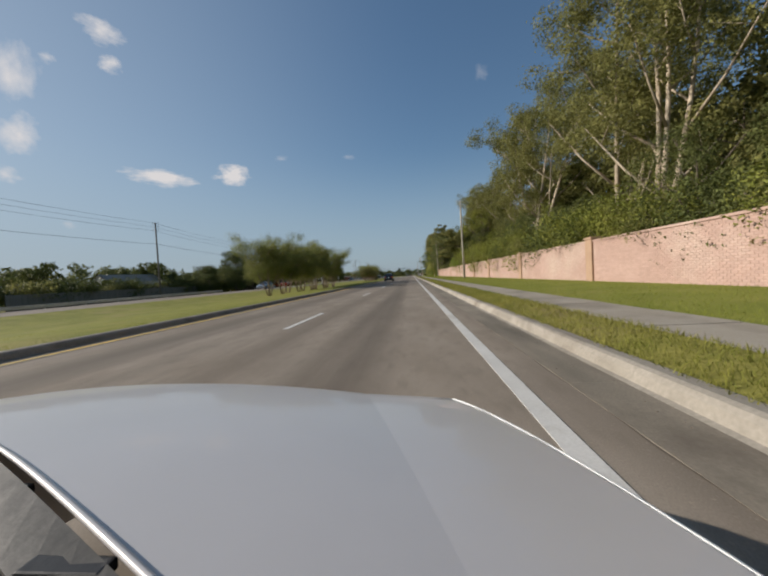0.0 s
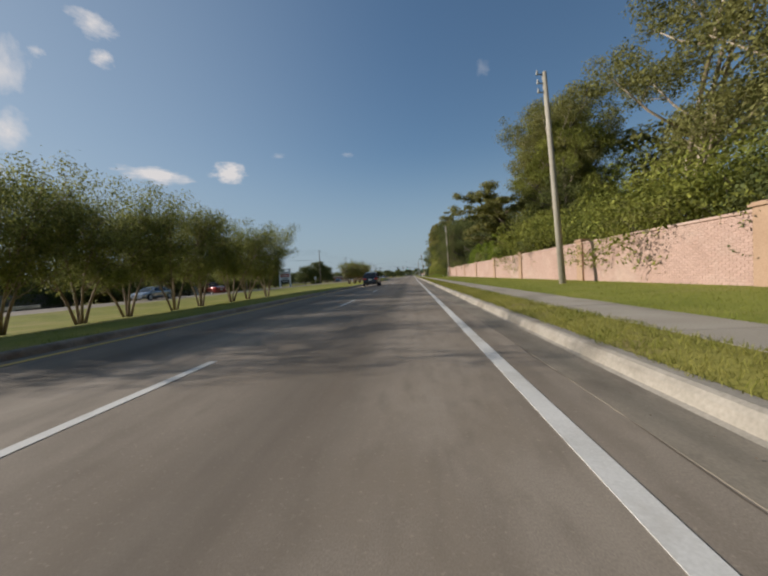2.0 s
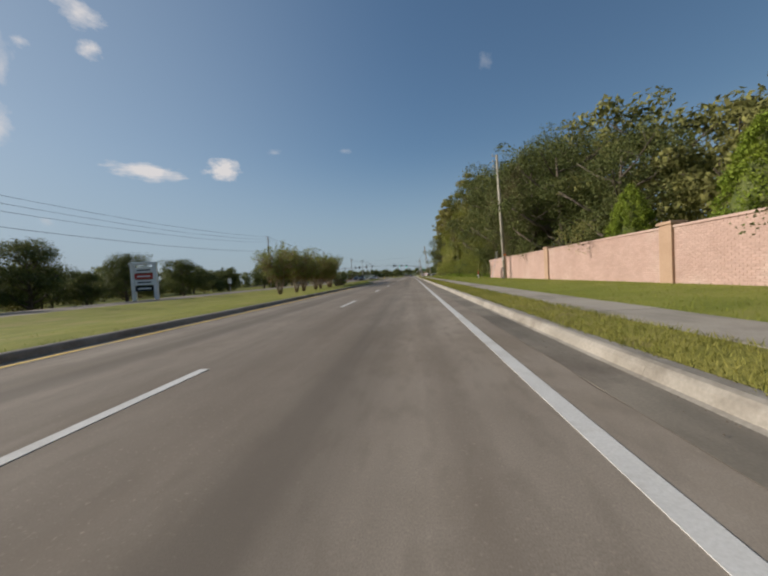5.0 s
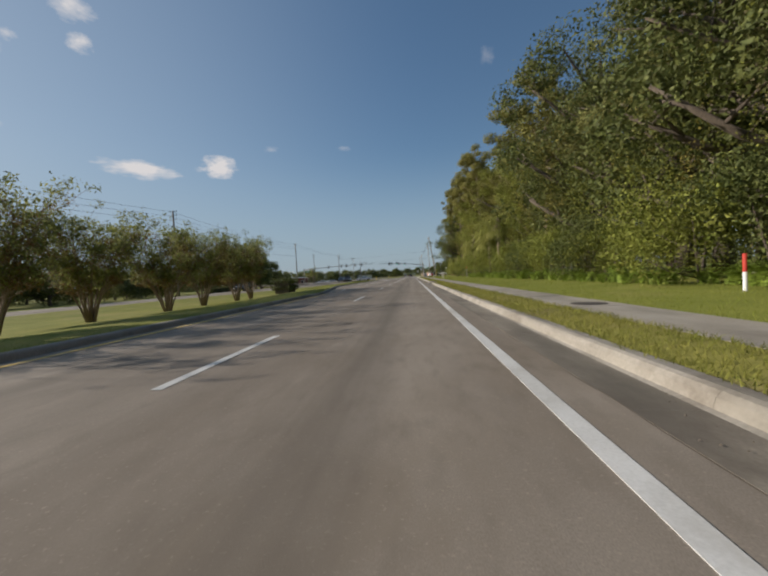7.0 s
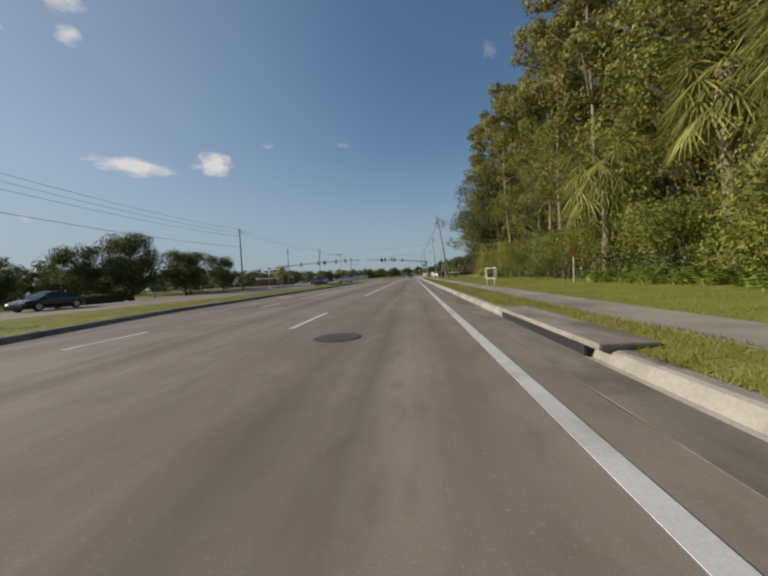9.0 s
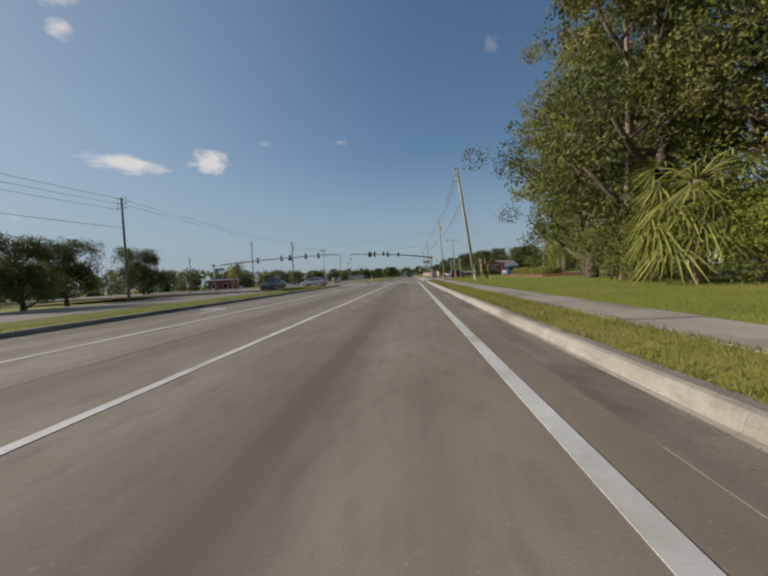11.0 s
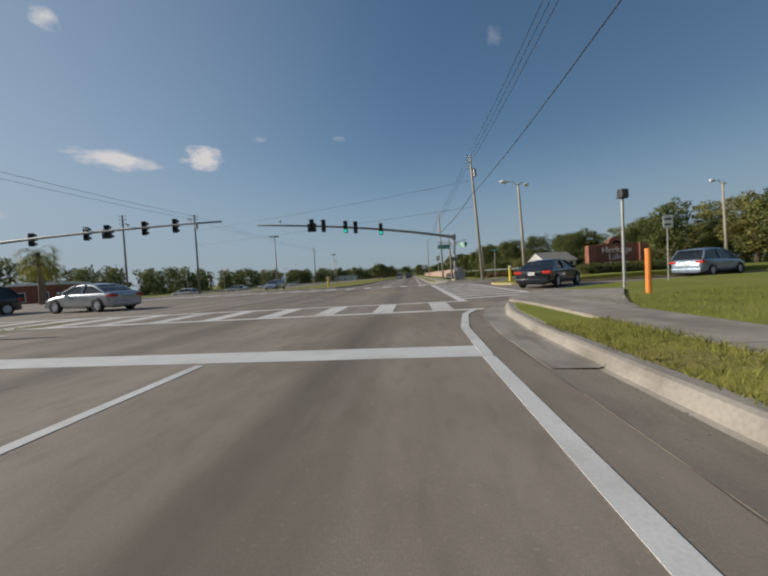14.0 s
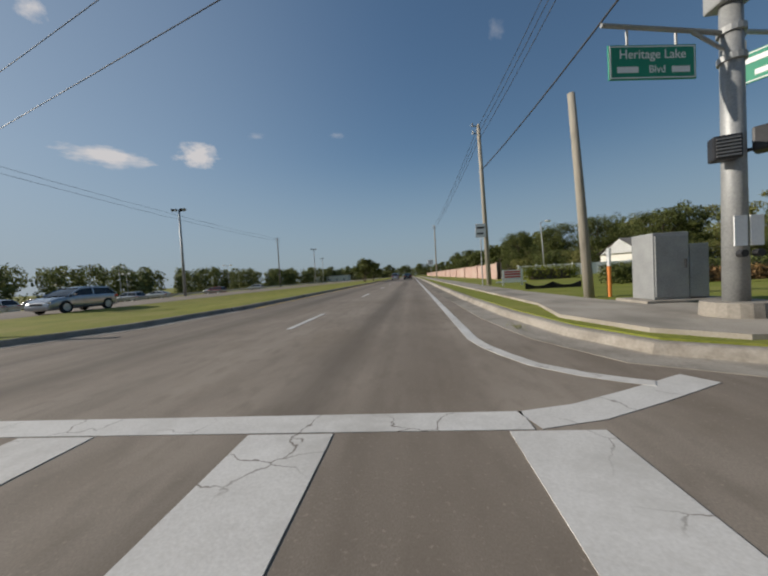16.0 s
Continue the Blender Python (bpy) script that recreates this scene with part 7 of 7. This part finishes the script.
    for nm, y0, y1, zz, m in (("rear_bumper", -0.04, 0.12, 0.36, paint), ("front_bumper", L - 0.12, L + 0.02, 0.36, paint)):
        bm = bmesh.new()
        box(bm, -w * 0.84, w * 0.84, y0, y1, zz - 0.1, zz + 0.12, 0.04)
        part(nm, bm, m, root)
    bm = bmesh.new()
    box(bm, -0.16, 0.16, -0.055, -0.04, 0.66, 0.8, 0.005)
    plate = part("number_plate", bm, M_WHITE, root, "white number plate")
    bm = bmesh.new()
    box(bm, -0.11, 0.11, -0.06, -0.055, 0.705, 0.755)
    part("bar", bm, M_DARKSTEEL, plate)
    bm = bmesh.new()
    box(bm, -w * 0.5, w * 0.5, -0.03, 0.0, belt - 0.16, belt - 0.13, 0.006)
    part("trim_strip", bm, M_CHROME, root)
    bm = bmesh.new()
    box(bm, -w * 0.45, w * 0.45, L - 0.05, L + 0.005, 0.5, 0.62, 0.01)
    part("grille", bm, M_TRIM, root)
    return root


P_BLACK = car_paint("black_car_paint", (0.012, 0.013, 0.016))
P_NAVY = car_paint("dark_blue_car_paint", (0.006, 0.009, 0.014))
P_SILVER = car_paint("silver_car_paint", (0.42, 0.44, 0.46), 0.6)
P_BLUEGREY = car_paint("blue_grey_car_paint", (0.24, 0.3, 0.36), 0.5)
P_RED = car_paint("dark_red_car_paint", (0.2, 0.02, 0.015))
P_BROWN = car_paint("dark_brown_car_paint", (0.05, 0.045, 0.04))
P_WHITE = car_paint("white_car_paint", (0.7, 0.7, 0.7), 0.0)
vehicle("suv", -4.5, 64.8, 0, 3.95, 1.64, 1.54, 0.97, P_BLACK, "glossy black compact suv standing on the asphalt lane", "car")
vehicle("sedan", 5.9, 217.8, -42, 4.6, 1.82, 1.45, 0.95, P_NAVY, "dark blue sedan turning into the side street", "car", "sedan")
vehicle("suv", 16.6, 222.6, -66, 4.4, 1.82, 1.7, 1.02, P_BLUEGREY, "blue-grey suv in the side street", "car")
vehicle("pickup_truck", -20.6, 211.5, 180, 5.6, 1.95, 1.85, 1.1, P_BROWN, "dark brown pickup truck in the oncoming lane", "truck", "pickup", z=-0.12)
vehicle("suv", -24.2, 219, 180, 4.5, 1.8, 1.7, 1.02, P_BLACK, "dark suv in the oncoming lane", "car", z=-0.05)
vehicle("sedan", -14.6, 216.8, 82, 4.5, 1.78, 1.45, 0.95, P_SILVER, "pale silver sedan turning across the crossing", "car", "sedan")
vehicle("hatchback", -20.5, 252, 180, 4.3, 1.75, 1.5, 0.98, P_SILVER, "silver hatchback in the oncoming lane", "car", z=-0.1)
vehicle("sedan", -28.5, 160, 180, 4.6, 1.8, 1.45, 0.95, P_NAVY, "dark blue sedan in the oncoming lane", "car", "sedan", z=-0.18)
vehicle("pickup_truck", -29, 78, 60, 5.4, 1.9, 1.75, 1.05, P_RED, "dark red pickup truck beyond the median", "truck", "pickup", z=-0.3)
vehicle("sedan", -28.5, 66, 180, 4.6, 1.8, 1.45, 0.95, P_SILVER, "silver sedan in the oncoming lane", "car", "sedan", z=-0.18)
vehicle("sedan", -1.0, 310, 0, 4.6, 1.8, 1.45, 0.95, P_NAVY, "dark sedan far ahead on the road", "car", "sedan")
vehicle("suv", -4.4, 318, 0, 4.5, 1.8, 1.7, 1.02, P_SILVER, "silver suv far ahead on the road", "car")
for i, (x, y, p, s) in enumerate([(-44, 240, P_WHITE, "suv"), (-47, 251, P_SILVER, "sedan"), (-42, 263, P_WHITE, "suv"), (-46, 270, P_BLACK, "sedan"), (-41, 279, P_SILVER, "suv"), (-45, 290, P_WHITE, "sedan"), (-40, 300, P_RED, "suv"), (-48, 312, P_SILVER, "sedan"), (-43, 325, P_WHITE, "suv")]):
    vehicle("parked_car", x, y, 80 + 7 * (i % 3), 4.4, 1.78, 1.6 if s == "suv" else 1.45, 0.98, p, "parked car standing in the lot beyond the road", "car", s, z=-0.85)

# ---- the silver car under the camera's first place ----
own = empty("silver_car", pose(-0.55, 0, 0), "silver car with a glossy bonnet on the asphalt", "car")
P_OWN = car_paint("pale_silver_paint", (0.54, 0.52, 0.515), 0.1, 0.38)
P_OWN.node_tree.nodes["Principled BSDF"].inputs["Coat Weight"].default_value = 0.4
M_TRAY = material("dull_black_plastic", (0.008, 0.008, 0.008), (0.02, 0.019, 0.018), 9, 60, 0.85, bump=0.1, spec=0.15)
M_COWL = material("dusty_grey_plastic", (0.05, 0.047, 0.042), (0.09, 0.084, 0.075), 4, 30, 0.6, bump=0.1)


def hood_z(x, y):
    """Height of the bonnet: flat in the middle, falling past a crease on each side."""
    y = max(y, 0.0)
    xc = 0.51 + 0.27 * (0.63 - y)
    a = abs(x)
    side = 0.035 * (a / xc) ** 2 if a < xc else 0.035 + 0.075 * (a - xc)
    return 0.845 - 0.058 * (y / 0.68) ** 2 - side


def front(x):
    a = abs(x)
    return 0.735 if a < 0.665 else 0.735 - 0.735 * (min(a - 0.665, 0.205) / 0.205) ** 1.25


def cowl(x):
    return 0.407 - 0.515 * math.sqrt(x * x + 0.004)


def edge(y):
    return 0.665 + 0.205 * max(0.0, (0.735 - y) / 0.735) ** 0.8 if y > 0 else 0.87


bm = bmesh.new()
cols = [0.86 * math.sin(math.pi / 2 * (2 * i / 60 - 1)) for i in range(61)]
grid = []
for j in range(21):
    row = []
    for x in cols:
        y0, y1 = cowl(x), max(front(x), cowl(x) + 0.02)
        y = y0 + (y1 - y0) * j / 20
        a, half = abs(x), cols[46]
        for turn in range(5 if a > 0.2 else 0):
            # the columns bend so that one of them runs along each crease
            xc = 0.51 + 0.27 * (0.63 - max(y, 0.0))
            bent = a * xc / half if a <= half else xc + (a - half) * (0.86 - xc) / (0.86 - half)
            bent = a + (bent - a) * min(1.0, (a - 0.2) / 0.2)
            y0, y1 = cowl(bent), max(front(bent), cowl(bent) + 0.02)
            x, y = math.copysign(bent, x), y0 + (y1 - y0) * j / 20
        row.append(bm.verts.new((x, y, hood_z(x, y))))
    grid.append(row)
rim = [v.co.x for v in grid[-1]]
grid.append([bm.verts.new((x * 0.99, max(front(x), cowl(x) + 0.02) + 0.03, hood_z(x, front(x)) - 0.03)) for x in rim])
for dy, z in ((0.35, 0.62), (0.6, 0.52), (0.75, 0.42), (0.7, 0.22)):
    grid.append([bm.verts.new((x * 0.97, max(front(x), cowl(x) + 0.02) + 0.03 + dy * max(0.0, 1 - (abs(x) / 0.84) ** 5), min(z - 0.08 * x * x, hood_z(x, front(x)) - 0.06))) for x in rim])
for a, b in zip(grid, grid[1:]):
    for k in range(60):
        bm.faces.new((a[k], a[k + 1], b[k + 1], b[k]))
for a, b in zip(grid[:20], grid[1:21]):
    for k in (14, 46):
        bm.edges.get((a[k], b[k])).smooth = False
part("bonnet", bm, P_OWN, own, "glossy pale silver bonnet", smooth=True)
for s in (-1, 1):
    bm = bmesh.new()
    rows = []
    for j in range(30):
        y = 0.78 - 4.2 * (j / 29) ** 1.6
        e0 = edge(min(y, 0.735))
        zt = hood_z(e0, min(max(y, 0), 0.735)) - 0.03
        tail = 0.08 * max(0, (-y - 2.6) / 0.8)
        rows.append([(s * (e0 + 0.004), y, zt - 0.02), (s * (e0 + 0.008), y, zt), (s * (e0 + 0.025), y, zt - 0.03), (s * (e0 + 0.05 - tail), y, zt - 0.12), (s * (e0 + 0.1 - tail), y, 0.5), (s * (e0 + 0.07 - tail), y, 0.3), (s * e0, y, 0.22)])
    loft(bm, rows, False)
    part("fender", bm, P_OWN, own, smooth=True)
    bm = bmesh.new()
    tube(bm, [(s * (edge(y) + 0.002), y, hood_z(edge(y), y) - 0.003) for y in (0.73, 0.7, 0.65, 0.58, 0.5, 0.42, 0.34, 0.26, 0.18, 0.1, 0.02)], 0.0035, 6)
    part("bonnet_seam", bm, M_WHITE, own)
    for yy in (0.1, -2.5):
        bm = bmesh.new()
        tube(bm, [(s * 0.8, yy, 0.32), (s * 1.04, yy, 0.32)], 0.32, 24)
        part("tyre", bm, M_TYRE, own)
bm = bmesh.new()
for k in range(44):
    x0, x1 = cols[8 + k], cols[9 + k]
    bm.faces.new([bm.verts.new(p) for p in ((x0, cowl(x0) - 0.006, 0.822 - 0.06 * x0 * x0), (x1, cowl(x1) - 0.006, 0.822 - 0.06 * x1 * x1), (x1, cowl(x1) - 0.045, 0.81), (x0, cowl(x0) - 0.045, 0.81))])
bmesh.ops.remove_doubles(bm, verts=bm.verts, dist=0.0005)
bmesh.ops.solidify(bm, geom=list(bm.faces), thickness=0.01)
part("cowl_panel", bm, M_COWL, own, "dusty grey cowl panel")
for x in (-0.62, -0.34, 0.0, 0.2, 0.36, 0.6):
    bm = bmesh.new()
    box(bm, x - 0.03, x + 0.03, cowl(x) - 0.03, cowl(x) - 0.014, 0.814, 0.823, 0.002)
    part("slot", bm, M_BLACK, own)
bm = bmesh.new()
tube(bm, [(x, cowl(x) + 0.001, hood_z(x, cowl(x)) + 0.001) for x in cols[6:55]], 0.003, 6)
part("bonnet_lip", bm, P_OWN, own, smooth=True)
for x in (-0.5, -0.05):
    bm = bmesh.new()
    tube(bm, [(x + 0.16 * k, cowl(x + 0.16 * k) - 0.08 - 0.012 * k, 0.815) for k in range(4)], 0.009, 6)
    part("wiper", bm, M_CHROME if x < -0.2 else M_BLACK, own)
bm = bmesh.new()
loft(bm, [[(-0.84 + 1.68 * k / 16, cowl(-0.84 + 1.68 * k / 16) - 0.5 - 0.9 * u, 0.8 + 0.5 * u - 0.02 * abs(k - 8) / 8) for k in range(17)] for u in (0, 0.25, 0.5, 0.75, 1)], False)
tray = bmesh.new()
loft(tray, [[(-0.84 + 1.68 * k / 16, cowl(-0.84 + 1.68 * k / 16) - 0.04 - d, z - 0.02 * abs(k - 8) / 8) for k in range(17)] for d, z in ((0, 0.806), (0.02, 0.77), (0.34, 0.775), (0.46, 0.802))], False)
part("wiper_tray", tray, M_TRAY, own, "black plastic tray below the windscreen")
part("windscreen", bm, M_WINDOW, own, "dark glass windscreen", smooth=True)
bm = bmesh.new()
loft(bm, [[(-0.72 + 1.44 * k / 8, y - 0.3 * (abs(k - 4) / 4) ** 2 * (y > -0.8), z + 0.05 * (1 - ((k - 4) / 4) ** 2)) for k in range(9)] for y, z in ((-0.66, 1.3), (-1.3, 1.4), (-2.2, 1.37), (-2.9, 1.2))], False)
part("roof", bm, P_OWN, own, smooth=True)
for s in (-1, 1):
    bm = bmesh.new()
    loft(bm, [[(s * 0.95, y, 0.72), (s * 0.72, y - 0.1, z)] for y, z in ((-0.35, 0.8), (-0.95, 1.3), (-1.6, 1.4), (-2.4, 1.36), (-3.1, 0.9))], False)
    part("side_window", bm, M_WINDOW, own)
bm = bmesh.new()
loft(bm, [[(-0.9 + 1.8 * k / 8, y, z) for k in range(9)] for y, z in ((-2.9, 1.2), (-3.3, 0.85), (-3.45, 0.78), (-3.48, 0.4), (-3.4, 0.25))], False)
part("tail", bm, P_OWN, own, smooth=True)


# ---- clouds ----
def cloud_material(name, seed, lo, hi):
    m = bpy.data.materials.new(name)
    m.use_nodes = True
    n, l = m.node_tree.nodes, m.node_tree.links
    n.remove(n["Principled BSDF"])
    em, tr, mx = n.new("ShaderNodeEmission"), n.new("ShaderNodeBsdfTransparent"), n.new("ShaderNodeMixShader")
    tc, no, mp = n.new("ShaderNodeTexCoord"), n.new("ShaderNodeTexNoise"), n.new("ShaderNodeMapping")
    mp.inputs["Location"].default_value = (seed, seed * 1.7, 0)
    l.new(tc.outputs["Generated"], mp.inputs[0]), l.new(mp.outputs[0], no.inputs[0])
    no.inputs["Scale"].default_value, no.inputs["Detail"].default_value, no.inputs["Roughness"].default_value = 3.4, 9, 0.6
    gr, off = n.new("ShaderNodeTexGradient"), n.new("ShaderNodeMapping")
    gr.gradient_type = "SPHERICAL"
    off.inputs["Location"].default_value, off.inputs["Scale"].default_value = (-1, -1, 0), (2, 2, 0)
    l.new(tc.outputs["Generated"], off.inputs[0]), l.new(off.outputs[0], gr.inputs[0])
    ad, mr = n.new("ShaderNodeMath"), n.new("ShaderNodeMapRange")
    ad.operation = "MULTIPLY_ADD"
    ad.inputs[1].default_value = 0.75
    l.new(gr.outputs["Fac"], ad.inputs[0]), l.new(no.outputs[0], ad.inputs[2])
    mr.inputs[1].default_value, mr.inputs[2].default_value = lo, hi
    l.new(ad.outputs[0], mr.inputs[0])
    edge = n.new("ShaderNodeMapRange")
    edge.inputs[1].default_value, edge.inputs[2].default_value = 0.0, 0.25
    l.new(gr.outputs["Fac"], edge.inputs[0])
    mu = n.new("ShaderNodeMath")
    mu.operation = "MULTIPLY"
    l.new(mr.outputs[0], mu.inputs[0]), l.new(edge.outputs[0], mu.inputs[1])
    em.inputs[0].default_value, em.inputs[1].default_value = (0.62, 0.61, 0.61, 1), 1.0
    l.new(mu.outputs[0], mx.inputs[0]), l.new(tr.outputs[0], mx.inputs[1]), l.new(em.outputs[0], mx.inputs[2])
    l.new(mx.outputs[0], n["Material Output"].inputs[0])
    return m


def cloud(x, y, z, w, h, seed, lo=0.72, hi=1.05, tilt=0.0):
    c = Vector((x, y, z))
    m = look(c, (0, 0, 0), tilt) @ Matrix.Diagonal((w, h, 1, 1))
    v = [m @ Vector(p) for p in ((-0.5, -0.5, 0), (0.5, -0.5, 0), (0.5, 0.5, 0), (-0.5, 0.5, 0))]
    me = bpy.data.meshes.new("cloud")
    me.from_pydata([(-0.5, -0.5, 0), (0.5, -0.5, 0), (0.5, 0.5, 0), (-0.5, 0.5, 0)], [], [(0, 1, 2, 3)])
    me.materials.append(cloud_material("cloud_vapour", seed, lo, hi))
    o = new("cloud_backdrop", me)
    o.matrix_world = m
    return tagged(o, "small white cumulus cloud in the distant sky", "cloud", kind="structure")


cloud(-930, 1228, 424, 350, 120, 1.3, 0.78, 1.06)
cloud(-712, 1357, 452, 225, 135, 4.1, 0.78, 1.06)
cloud(-932, 1011, 818, 225, 130, 7.7, 0.82, 1.25)
cloud(-949, 1051, 745, 125, 105, 2.9, 0.84, 1.3)
cloud(-1140, 915, 651, 190, 300, 9.1, 0.78, 1.35)
cloud(-1180, 961, 497, 190, 190, 5.2, 0.78, 1.3)
cloud(-1230, 951, 379, 130, 90, 6.6, 0.8, 1.4)
cloud(-1062, 960, 716, 75, 62, 10.2, 0.85, 1.7)
cloud(-531, 1416, 523, 130, 48, 3.3, 0.85, 2.4)
cloud(-251, 1488, 534, 105, 46, 8.4, 0.85, 2.6)
cloud(308, 1370, 767, 95, 110, 11.4, 0.85, 2.8)
cloud(-1162, 1075, 235, 70, 55, 12.4, 0.85, 1.9)
